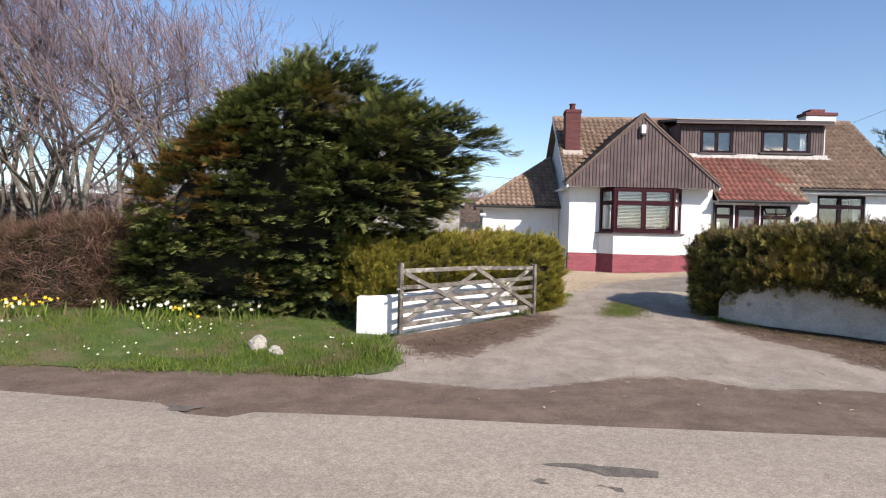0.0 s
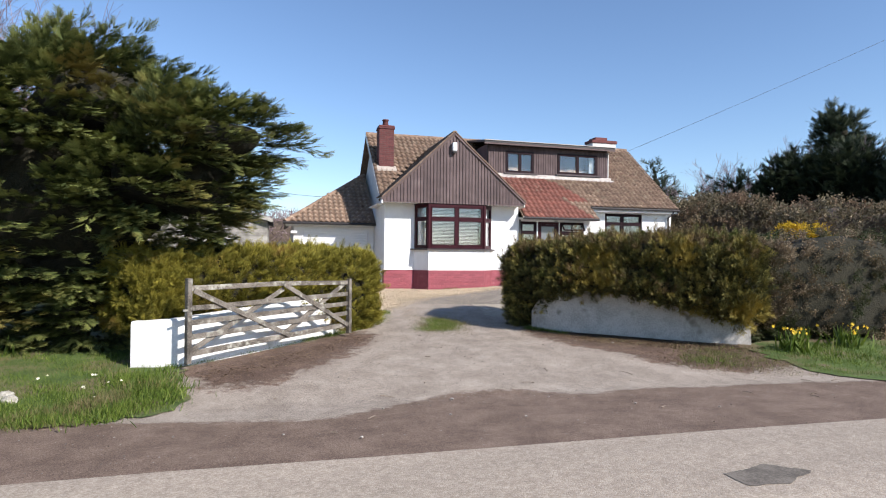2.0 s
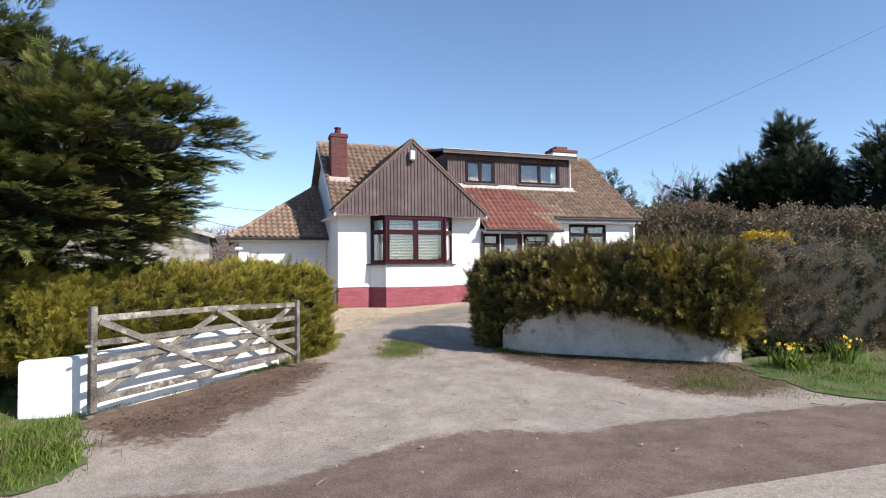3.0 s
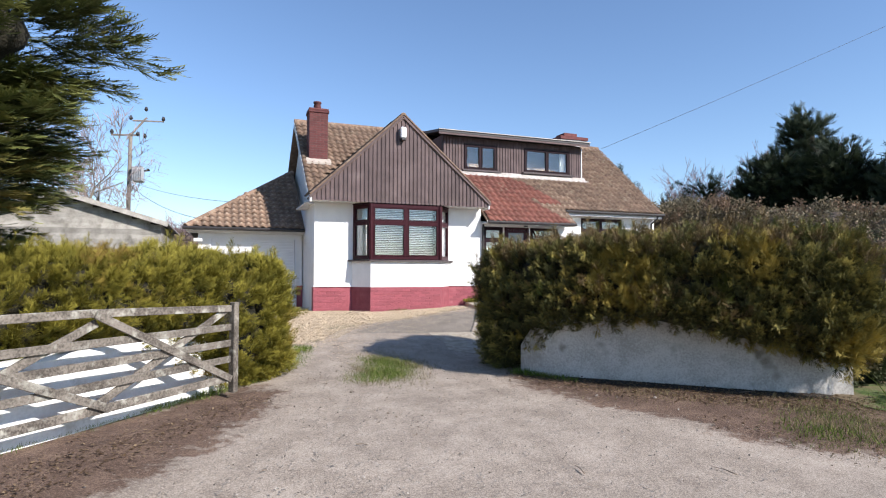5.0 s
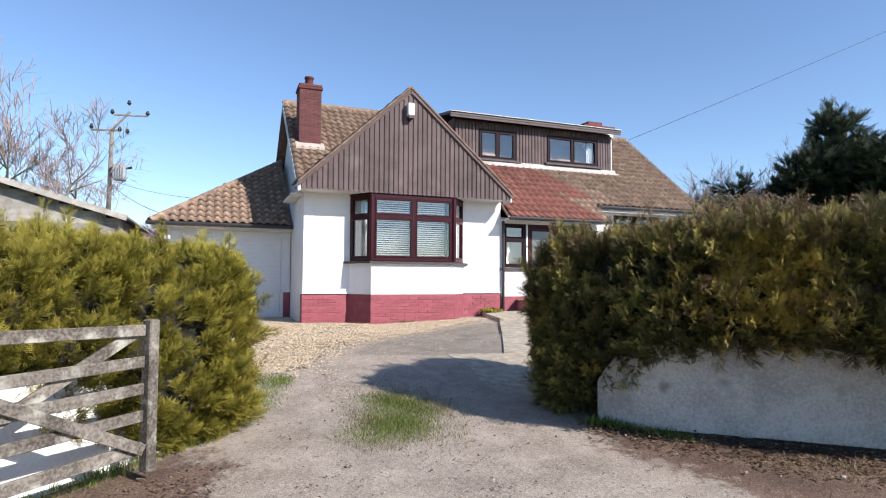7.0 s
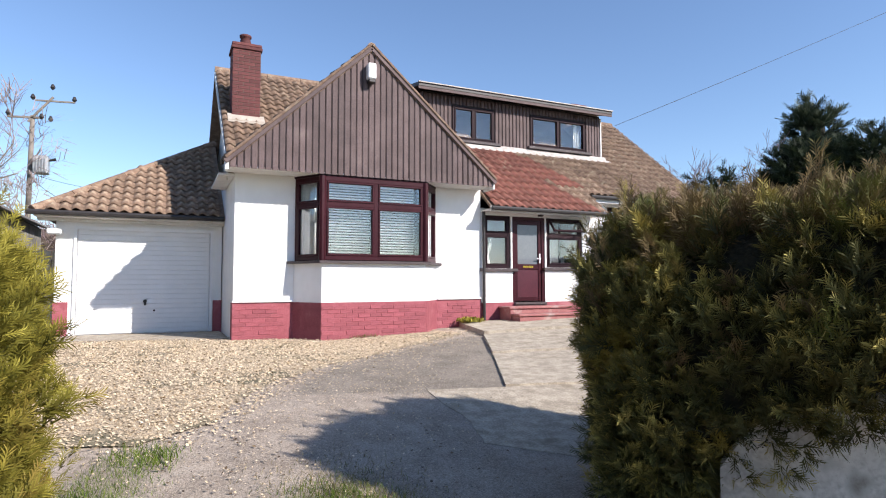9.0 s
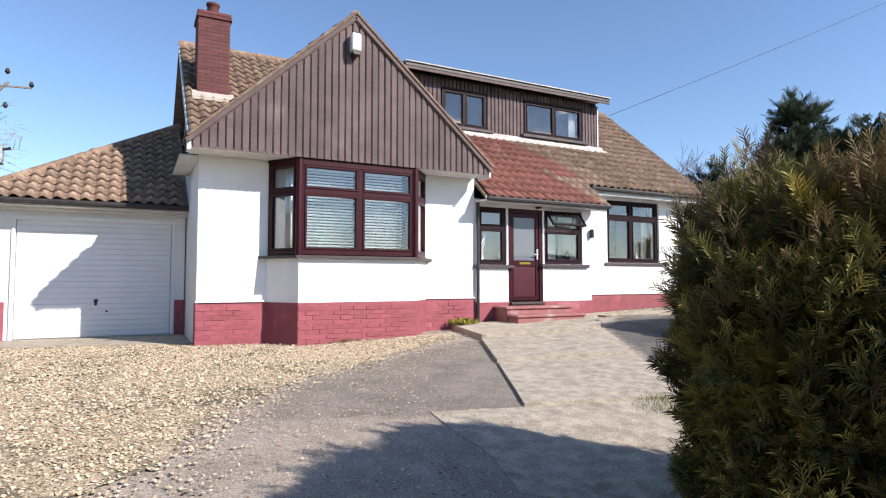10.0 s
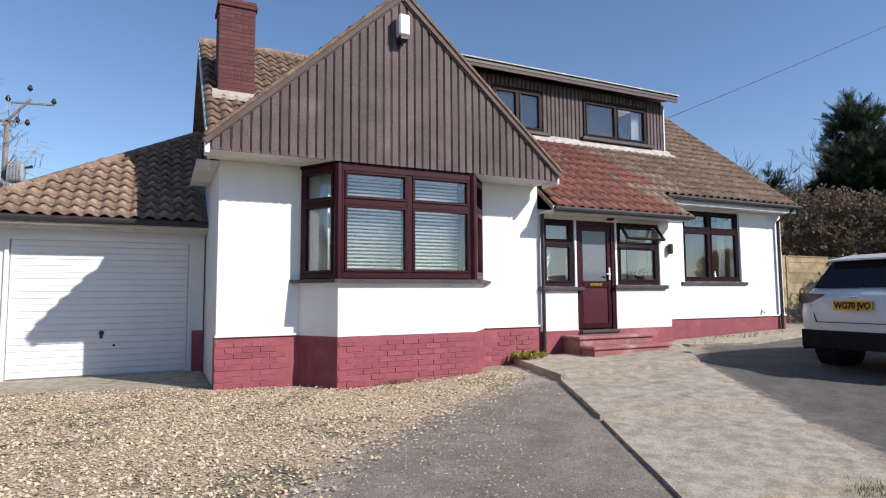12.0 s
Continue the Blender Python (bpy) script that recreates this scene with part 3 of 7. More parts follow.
steps = thing("door_steps", 12.3, 20.1, 0.55, "two red painted concrete steps up to the front door", "steps")
st = boxed(11.36, 12.90, 20.05, 20.485, 0.4, 0.852)
part("step", st, M_STEP, steps)
part("tread", boxed(11.32, 12.94, 20.015, 20.484, 0.855, 0.905, 0.012), M_STEP, steps)
part("step", boxed(11.38, 12.96, 19.72, 20.046, 0.4, 0.712), M_STEP, steps)
part("tread", boxed(11.34, 13.0, 19.685, 20.045, 0.715, 0.763, 0.012), M_STEP, steps)

# roofs: a pitched main roof, the gable roof before it, the garage hip
S = 0.82
RIDGE_Y, RIDGE_Z = 24.4, 6.55


def roof_z(y):
    return RIDGE_Z - S * abs(RIDGE_Y - y)


def slope_slab(pts, t=0.06):
    bm = bmesh.new()
    n = (Vector(pts[1]) - Vector(pts[0])).cross(Vector(pts[2]) - Vector(pts[0])).normalized()
    if n.z < 0:
        n = -n
    return prism(bm, [Vector(p) - n * 0.02 for p in pts], -n * t)


def rz(x, y, dz=0.0):
    return (x, y, roof_z(y) + dz)


XL, XR = 5.78, 17.95
roof = part("roof", slope_slab([rz(XL, 20.64), rz(10.95, 20.64), rz(10.95, 20.06), rz(13.98, 20.06), rz(13.98, 20.64), rz(XR, 20.64), rz(XR, RIDGE_Y), rz(XL, RIDGE_Y)]), M_TILE, house, "brown pantiled pitched roof")
part("back_roof", slope_slab([rz(XL, RIDGE_Y), rz(XR, RIDGE_Y), rz(XR, 28.6), rz(XL, 28.6)]), M_TILE, house)
GX, GZ, GY = 8.23, 5.86, 19.86
GE = (5.71, 10.87, 3.53)
gback = RIDGE_Y - (RIDGE_Z - GZ) / S
gable_l = part("gable_roof", slope_slab([(GE[0], GY, GE[2]), (GX, GY, GZ), (GX, gback + 0.05, GZ), (GE[0], RIDGE_Y - (RIDGE_Z - GE[2]) / S + 0.1, GE[2])]), M_TILE, house)
gable_r = part("gable_roof", slope_slab([(GE[1], GY, GE[2]), (GX, GY, GZ), (GX, gback + 0.05, GZ), (GE[1], RIDGE_Y - (RIDGE_Z - GE[2]) / S + 0.1, GE[2])]), M_TILE, house)

# garage
garage_z = 2.76
part("garage_wall", wall_bm(bmesh.new(), 2.9, 5.88, 0.3, 2.72, 22.75, [(3.2, 5.70, 0.3, 2.52)]), M_RENDER, house, "white rendered garage front")
part("garage_wall", boxed(2.9, 3.15, 23.04, 28.0, 0.3, 2.72), M_RENDER, house)
part("garage_plinth", boxed(2.886, 3.13, 22.735, 23.02, 0.25, 1.05), M_PLINTH, house)
part("garage_plinth", boxed(5.72, 5.895, 22.735, 23.02, 0.25, 1.05), M_PLINTH, house)
part("garage_back", boxed(3.2, 5.85, 26.0, 26.1, 0.3, 2.7), M_ROOM, house)
gd = bmesh.new()
box(gd, 3.2, 3.25, 22.72, 22.85, 0.36, 2.52)
box(gd, 5.65, 5.70, 22.72, 22.85, 0.36, 2.52)
box(gd, 3.25, 5.65, 22.721, 22.85, 2.45, 2.52)
box(gd, 3.25, 5.65, 22.834, 22.85, 0.36, 2.45)
garage_door = part("garage_door", gd, M_WHITE, house, "white up-and-over garage door with ribbed panels")
for i in range(21):
    z = 0.42 + i * 0.097
    part("panel", boxed(3.26, 5.64, 22.80, 22.83, z, z + 0.0945, 0.006), M_WHITE, garage_door)
part("door_handle", tube(bmesh.new(), [(4.45, 22.76, 1.05), (4.45, 22.80, 1.05)], 0.035, 8), M_BLACK, garage_door)
part("door_handle", boxed(4.43, 4.47, 22.75, 22.77, 0.97, 1.07, 0.004), M_BLACK, garage_door)
part("lock", tube(bmesh.new(), [(4.62, 22.785, 0.86), (4.62, 22.80, 0.86)], 0.02, 8), M_BLACK, garage_door)
part("garage_fascia", boxed(2.62, 5.9, 22.60, 22.74, 2.60, 2.72), M_OLDWHITE, house)
GS = 0.68
gfront = 22.32
hip = (2.58 + 3.3, gfront + 3.3, garage_z + GS * 3.3)
garage_roof = part("garage_roof", slope_slab([(2.58, gfront, garage_z), (5.9, gfront, garage_z), (5.9, hip[1], hip[2]), hip]), M_TILE, house, "brown pantiled hipped garage roof")
part("garage_side_roof", slope_slab([(2.58, gfront, garage_z), hip, (5.9, 28, hip[2]), (2.58, 28, garage_z)]), M_TILE, house)
part("garage_soffit", boxed(2.6, 5.9, 22.33, 22.745, 2.655, 2.68), M_OLDWHITE, house)
part("gutter", tube(bmesh.new(), [(2.5, 22.28, 2.72), (5.88, 22.28, 2.72)], 0.05, 8), M_BLACK, house, "black plastic gutter")
# outside lamp on the garage pier
part("outside_lamp", boxed(2.78, 3.02, 22.5, 22.74, 2.34, 2.44, 0.02, Matrix.Translation((0, 0, 0))), M_WHITE, house, "small white outside lamp")

# soffits, fascias, bargeboards of the gable
part("soffit", boxed(5.74, 10.85, 19.90, 20.495, 3.385, 3.41), M_OLDWHITE, house, "white painted gable soffit")
part("soffit", boxed(5.62, 5.895, 20.5, 22.3, 3.33, 3.37), M_OLDWHITE, house)
part("fascia_end", boxed(5.68, 5.735, 19.88, 20.1, 3.33, 3.55), M_WHITE, house)
for a, b in (((GE[0] - 0.04, GE[2] - 0.03), (GX, GZ + 0.02)), ((GE[1] + 0.04, GE[2] - 0.03), (GX, GZ + 0.02))):
    part("bargeboard", beam(bmesh.new(), (a[0], 19.845, a[1] - 0.05), (b[0], 19.845, b[1] - 0.06), 0.03, 0.075, 0.004), M_CLAD, house)
    part("verge", beam(bmesh.new(), (a[0], 19.87, a[1] + 0.02), (b[0], 19.87, b[1] + 0.015), 0.12, 0.05, 0.01), M_TILE, house)
part("kneeler", boxed(10.855, 10.905, 19.88, 20.3, 3.32, 3.50, 0.01), M_OLDWHITE, house)


def cladding(name, x0, x1, z0, top, y, pitch, parent):
    """Upright boards side by side, each cut to the height top(x)."""
    n = int(round((x1 - x0) / pitch))
    w = (x1 - x0) / n
    r = random.Random(4)
    for i in range(n):
        a, b = x0 + i * w + 0.006, x0 + (i + 1) * w - 0.006
        ta, tb = top(a), top(b)
        if min(ta, tb) < z0 + 0.01:
            continue
        bm = bmesh.new()
        d = r.uniform(0, 0.004)
        prism(bm, [(a, y - d, z0), (b, y - d, z0), (b, y - d, tb), (a, y - d, ta)], (0, 0.02, 0))
        prism(bm, [(a + 0.012, y - d - 0.012, z0 - 0.004), (b - 0.026, y - d - 0.012, z0 - 0.004), (b - 0.026, y - d - 0.012, top(b - 0.026)), (a + 0.012, y - d - 0.012, top(a + 0.012))], (0, 0.011, 0))
        part("board", bm, M_CLAD, parent)


gtop = lambda x: min(GE[2] + (x - GE[0]) * (GZ - GE[2]) / (GX - GE[0]), GE[2] + (GE[1] - x) * (GZ - GE[2]) / (GE[1] - GX)) - 0.03
clad = part("gable_cladding", prism(bmesh.new(), [(5.74, 19.905, 3.415), (10.85, 19.905, 3.415), (10.85, 19.905, 3.47), (GX, 19.905, 5.78), (5.74, 19.905, 3.47)], (0, 0.05, 0)), M_BLACK, house, "dark brown upright boards on the gable")
cladding("gable", 5.74, 10.85, 3.375, gtop, 19.885, 0.115, clad)
lamp = part("gable_lamp", boxed(8.12, 8.28, 19.70, 19.86, 5.19, 5.49, 0.02), M_WHITE, house, "white box lamp near the gable top")
part("lamp_visor", boxed(8.135, 8.265, 19.71, 19.85, 5.125, 5.186, 0.01), M_BLACK, lamp)

# dormer
DY = 22.33
part("dormer_wall", wall_bm(bmesh.new(), 10.35, 15.72, 4.70, 6.05, DY, [(11.12, 12.31, 4.93, 5.79), (13.4, 15.2, 4.97, 5.81)], 0.12), M_BLACK, house)
for xa, xb in ((10.35, 10.47), (15.60, 15.72)):
    part("dormer_cheek", prism(bmesh.new(), [(xa, DY + 0.12, 4.7), (xa, RIDGE_Y, 6.05), (xa, DY + 0.12, 6.05)], (xb - xa, 0, 0)), M_CLAD, house)
dclad = part("dormer_cladding", boxed(10.36, 15.71, DY - 0.006, DY - 0.002, 4.86, 4.90), M_CLAD, house, "dark brown upright boards on the dormer")


def dtop(z):
    return lambda x: z


for x0, x1, z0, z1 in ((10.36, 11.1, 4.76, 6.0), (12.33, 13.38, 4.76, 6.0), (15.22, 15.71, 4.76, 6.0), (11.1, 12.33, 4.76, 4.88), (11.1, 12.33, 5.82, 6.0), (13.38, 15.22, 4.76, 4.92), (13.38, 15.22, 5.84, 6.0)):
    cladding("dormer", x0, x1, z0, dtop(z1), DY - 0.024, 0.105, dclad)
part("dormer_edge", boxed(15.715, 15.75, DY - 0.05, DY + 0.02, 4.78, 5.98), M_OLDWHITE, house)
droof = part("dormer_roof", prism(bmesh.new(), [(10.1, 22.0, 6.055), (10.1, 22.0, 6.14), (10.1, 24.6, 6.57), (10.1, 24.6, 6.48)], (5.80, 0, 0)), M_BLACK, house, "flat felted dormer roof with a pale edge")
part("edge_trim", boxed(10.08, 15.92, 21.97, 21.998, 6.128, 6.152), M_LEAD, droof)
part("fascia", boxed(10.1, 15.9, 22.01, 22.04, 5.985, 6.052), M_CLAD, droof)
for w in ((11.12, 12.31, 4.93, 5.79, [11.72]), (13.4, 15.2, 4.97, 5.81, [14.3])):
    window(house, Y((0, DY - 0.04, 0)), *w[:4], w[4], [], M_DARKFRAME, True, 0.055, label="dark framed dormer window")
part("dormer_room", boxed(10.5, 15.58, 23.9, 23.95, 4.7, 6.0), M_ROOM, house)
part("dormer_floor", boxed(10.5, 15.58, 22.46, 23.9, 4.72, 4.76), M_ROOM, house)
part("lead_apron", prism(bmesh.new(), [rz(10.2, DY - 0.02, 0.05), rz(15.9, DY - 0.02, 0.05), rz(15.9, DY - 0.24, 0.05), rz(10.2, DY - 0.24, 0.05)], (0, 0, 0.02)), M_LEAD, house, "pale lead flashing below the dormer")

# eaves, gutters, downpipes
part("soffit", boxed(10.92, 13.95, 20.10, 20.50, 2.93, 2.96), M_OLDWHITE, house)
part("eaves_board", boxed(10.92, 13.96, 20.085, 20.10, 2.90, 3.02), M_OLDWHITE, house)
part("gutter", tube(bmesh.new(), [(10.92, 20.03, 2.97), (14.0, 20.03, 2.97)], 0.045, 8), M_BLACK, house)
part("soffit", boxed(13.98, 17.92, 20.68, 21.045, 3.37, 3.40), M_OLDWHITE, house)
part("eaves_board", boxed(13.98, 17.93, 20.665, 20.68, 3.34, 3.48), M_OLDWHITE, house)
part("gutter", tube(bmesh.new(), [(13.98, 20.6, 3.46), (17.97, 20.6, 3.46)], 0.045, 8), M_BLACK, house)
part("downpipe", tube(bmesh.new(), [(10.95, 20.44, 2.93), (10.95, 20.44, 0.55)], 0.034, 8), M_BLACK, house)
part("downpipe", tube(bmesh.new(), [(17.72, 20.62, 3.42), (17.72, 20.72, 3.32), (17.72, 20.98, 3.18), (17.72, 20.98, 0.75)], 0.034, 8), M_BLACK, house)
part("verge_board", prism(bmesh.new(), [rz(XR - 0.03, 20.64, -0.02), rz(XR - 0.03, RIDGE_Y, -0.02), rz(XR - 0.03, RIDGE_Y, -0.16), rz(XR - 0.03, 20.64, -0.16)], (0.025, 0, 0)), M_DARKFRAME, house)
part("verge_board", prism(bmesh.new(), [rz(XL - 0.01, 20.64, -0.02), rz(XL - 0.01, RIDGE_Y, -0.02), rz(XL - 0.01, RIDGE_Y, -0.2), rz(XL - 0.01, 20.64, -0.2)], (0.025, 0, 0)), M_OLDWHITE, house)
part("wall_lamp", boxed(13.80, 13.88, 20.40, 20.49, 2.33, 2.52, 0.02), M_BLACK, house, "black coach lamp beside the porch")
part("porch_lamp", boxed(12.36, 12.46, 20.38, 20.5, 2.89, 2.96, 0.015), M_BLACK, house)
part("meter_pipe", tube(bmesh.new(), [(17.15, 20.98, 1.15), (17.15, 21.04, 1.22), (17.15, 21.06, 1.22)], 0.03, 6), M_WHITE, house)

# chimneys
stack = part("chimney", boxed(5.995, 6.555, 22.315, 22.865, 4.6, 6.36), M_JOINT, house, "slim red brick chimney with one clay pot")
part("cap", boxed(5.96, 6.59, 22.28, 22.90, 6.36, 6.43, 0.01), M_BRICK, stack)
part("cap", boxed(5.975, 6.575, 22.295, 22.885, 6.434, 6.50, 0.01), M_BRICK, stack)
part("chimney_pot", tube(bmesh.new(), [(6.27, 22.59, 6.5), (6.27, 22.59, 6.60), (6.27, 22.59, 6.70), (6.27, 22.59, 6.715), (6.27, 22.59, 6.76)], [0.12, 0.115, 0.10, 0.125, 0.125], 12), M_BRICK, stack, "", None, True)
part("flashing", prism(bmesh.new(), [rz(5.9, 22.14, 0.04), rz(6.64, 22.14, 0.04), rz(6.64, 22.34, 0.04), rz(5.9, 22.34, 0.04)], (0, 0, 0.06)), M_MORTAR, stack)
stack2 = part("chimney", boxed(16.15, 17.35, 24.3, 24.9, 5.6, 6.80), M_OLDWHITE, house, "low rendered chimney with a brick top")
part("cap", boxed(16.1, 17.4, 24.25, 24.95, 6.80, 6.93, 0.01), M_BRICK, stack2)
part("cap", boxed(16.3, 16.9, 24.3, 24.9, 6.935, 7.06, 0.01), M_BRICK, stack2)

# pieces: bricks, tiles
bmb = boxed(-0.1075, 0.1075, -0.006, 0.02, -0.0325, 0.0325, 0.004)
BRICK = to_mesh(bmb, "brick", M_PLINTH)
CHB = to_mesh(boxed(-0.1075, 0.1075, -0.006, 0.02, -0.0325, 0.0325, 0.003), "brick", M_BRICK)
CHH = to_mesh(boxed(-0.051, 0.051, -0.006, 0.02, -0.0325, 0.0325, 0.003), "brick", M_BRICK)


def piece(name, me, parent, m):
    return under(new(name, me), parent, m)


def brick_rows(parent, m, ln, z0, z1, seed):
    r = random.Random(seed)
    k = 0
    z = z0 + 0.0375
    while z + 0.03 < z1:
        x = 0.1125 if k % 2 == 0 else 0.225
        while x + 0.108 <= ln:
            if r.random() < 0.86:
                piece("brick", BRICK, parent, m @ pose(x + r.uniform(-0.003, 0.003), -0.017 + r.uniform(0, 0.008), z + r.uniform(-0.002, 0.002), 0, r.uniform(-0.4, 0.4), 0))
            x += 0.225
        z += 0.075
        k += 1


plinth = part("plinth", boxed(5.89, 5.9, 20.6, 20.7, 0.3, 1.0), M_PLINTH, house, "red painted brick plinth")
brick_rows(plinth, Y((5.89, 20.5, 0)), 0.95, 0.33, 1.06, 1)
brick_rows(plinth, Y((9.87, 20.5, 0)), 1.02, 0.33, 1.06, 2)
m, ln = facet(BAY[1], BAY[2])
brick_rows(plinth, m, ln, 0.33, 1.06, 3)
for face, (px, py, ang) in enumerate(((5.995, 22.315, 0), (5.995, 22.865, -90), (6.555, 22.315, 90))):
    for k in range(24):
        z = 4.62 + 0.0375 + k * 0.0735
        if z > 6.35:
            break
        mm = pose(px, py, 0, 0, 0, ang)
        xs = ((0.108, CHB), (0.333, CHB), (0.50, CHH)) if k % 2 else ((0.055, CHH), (0.222, CHB), (0.446, CHB))
        for x, me in xs:
            piece("brick", me, stack, mm @ pose(x, 0, z))


def tile_arrays(w=0.2, ln=0.31):
    """One pantile: a rolled profile across x, running up along y, with a tail edge."""
    n = 6
    xs = np.linspace(-0.005, w + 0.005, n + 1)
    prof = 0.028 * np.sin(np.linspace(-0.6, 2 * math.pi - 0.6, n + 1)) + 0.012
    v = np.concatenate([np.stack([xs, np.zeros(n + 1), prof + 0.046], 1), np.stack([xs, np.full(n + 1, ln), prof + 0.004], 1), np.stack([xs, np.full(n + 1, 0.002), prof + 0.024], 1)])
    f = [(i, i + 1, n + 2 + i, n + 1 + i) for i in range(n)] + [(2 * n + 2 + i, 2 * n + 3 + i, i + 1, i) for i in range(n)]
    return v, np.array(f)


TV, TF = tile_arrays()
TILES = {M_TILE.name: fast_mesh("tile", TV, TF, M_TILE, True), M_TILE_RED.name: fast_mesh("tile", TV, TF, M_TILE_RED, True)}


def lay_tiles(parent, o, ux, uy, spans, single, mat_of, seed, gauge=0.275, w=0.2):
    """Courses of tiles from o: ux along the eaves, uy up the slope; spans(v) gives the stretches of u to cover at height v."""
    o, ux, uy = Vector(o), Vector(ux).normalized(), Vector(uy).normalized()
    un = ux.cross(uy)
    r = random.Random(seed)
    rest = {}
    v = 0.0
    while True:
        sp = spans(v + 0.1)
        if sp is None:
            break
        for a, b in sp:
            u = math.ceil(a / w - 0.5) * w
            while u + w / 2 < b:
                p = o + ux * u + uy * (v + r.uniform(-0.006, 0.006)) + un * r.uniform(-0.002, 0.004)
                yaw = r.uniform(-0.012, 0.012)
                dx = ux * math.cos(yaw) + uy * math.sin(yaw)
                dy = un.cross(dx)
                mat = mat_of(p)
                mt = Matrix((dx, dy, un)).transposed().to_4x4()
                mt.translation = p
                if single(p):
                    piece("tile", TILES[mat.name], parent, mt)
                else:
                    rest.setdefault(mat.name, []).append(mt)
                u += w
        v += gauge
    for mat in (M_TILE, M_TILE_RED):
        ms = rest.get(mat.name)
        if ms:
            a = np.array([[list(q) for q in t] for t in ms])
            co = np.einsum("nij,vj->nvi", a[:, :3, :3], TV) + a[:, None, :3, 3]
            fa = (TF[None] + (np.arange(len(a)) * len(TV))[:, None, None]).reshape(-1, 4)
            ob = under(new("tiles", fast_mesh("tiles", co.reshape(-1, 3), fa, mat, True)), parent)
            tagged(ob, "rows of interlocking pantiles", kind="stuff")


ce = math.cos(math.atan(S))


def main_spans(v):
    y = 20.06 + v * ce
    if y > RIDGE_Y - 0.05:
        return None
    z = roof_z(y)
    gx0 = GE[0] + (z - GE[2]) / ((GZ - GE[2]) / (GX - GE[0]))
    gx1 = GE[1] - (z - GE[2]) / ((GZ - GE[2]) / (GE[1] - GX))
    left = [] if y < 20.6 else [(XL, gx0 - 0.02)] if z < GZ else [(XL, 10.3)] if y > DY else []
    if z >= GZ and y <= DY:
        left = [(XL, 10.3)]
    x0 = max(10.0, gx1 + 0.02) if z < GZ else 10.3
    if y < 20.6:
        return [(10.92, 14.0)]
    if y > DY - 0.12:
        return left + ([(gx1 + 0.02, 10.3)] if z < GZ and gx1 < 10.3 else []) + [(15.76, XR)]
    return left + [(x0, XR)]


def red_here(p):
    return M_TILE_RED if 10 < p.x < 13.7 + 0.5 * math.sin(p.x * 3 + p.y * 5) - (p.y - 20) * 0.35 and p.y < DY else M_TILE


lay_tiles(roof, (0, 20.06, roof_z(20.06)), (1, 0, 0), (0, 1, S), main_spans, lambda p: p.y < 21.25 and 10.6 < p.x < 14.6, red_here, 1)
gw = math.hypot(GX - GE[0], GZ - GE[2])
for side, ob in ((1, gable_r), (-1, gable_l)):
    ex = GE[1] if side > 0 else GE[0]
    uy = ((GX - ex), 0, GZ - GE[2])
    if side > 0:
        sp = lambda v: None if v > gw - 0.1 else [(0, RIDGE_Y - (RIDGE_Z - GE[2]) / S + v / gw * (gback - (RIDGE_Y - (RIDGE_Z - GE[2]) / S)) - GY)]
        lay_tiles(ob, (ex, GY, GE[2]), (0, 1, 0), uy, sp, lambda p: False, red_here, 2)
    else:
        sp2 = lambda v: None if v > gw - 0.1 else [(-(RIDGE_Y - (RIDGE_Z - GE[2]) / S + v / gw * (gback - (RIDGE_Y - (RIDGE_Z - GE[2]) / S)) - GY), 0)]
        lay_tiles(ob, (ex, GY, GE[2]), (0, -1, 0), uy, sp2, lambda p: False, lambda p: M_TILE, 3)
cg = math.cos(math.atan(GS))
lay_tiles(garage_roof, (0, gfront, garage_z), (1, 0, 0), (0, 1, GS), lambda v: None if v * cg > 3.2 else [(2.62 + v * cg, 5.86)], lambda p: True, lambda p: M_TILE, 4)


def ridge_tiles(parent, a, b, n, r=0.11):
    a, b = Vector(a), Vector(b)
    for i in range(n):
        p, q = a + (b - a) * (i / n), a + (b - a) * ((i + 0.985) / n)
        part("ridge_tile", tube(bmesh.new(), [p, q], [r, r * 0.96], 10), M_TILE, parent)


ridge_tiles(roof, rz(XL, RIDGE_Y, -0.03), rz(XR, RIDGE_Y, -0.03), 30)
ridge_tiles(garage_roof, (2.58, gfront, garage_z), hip, 12, 0.085)
ridge_tiles(gable_r, (GX, GY - 0.02, GZ - 0.02), (GX, gback, GZ - 0.02), 10, 0.09)

# bay blinds and curtains
def blind(x0, x1, z0, z1, y, pitch=0.05):
    b = thing("venetian_blind", (x0 + x1) / 2, y, z0, "white slatted venetian blind behind the bay window", "blind", "bay window blinds")
    part("head_rail", boxed(x0, x1, y - 0.02, y + 0.03, z1 - 0.04, z1), M_WHITE, b)
    me = to_mesh(boxed(-(x1 - x0) / 2, (x1 - x0) / 2, -0.024, 0.024, -0.0012, 0.0012), "slat", M_WHITE)
    z = z0
    while z < z1 - 0.05:
        piece("slat", me, b, pose((x0 + x1) / 2, y, z, -20))
        z += pitch


blind(7.46, 8.30, 1.93, 3.25, 20.14)
blind(8.40, 9.20, 1.93, 3.25, 20.14)


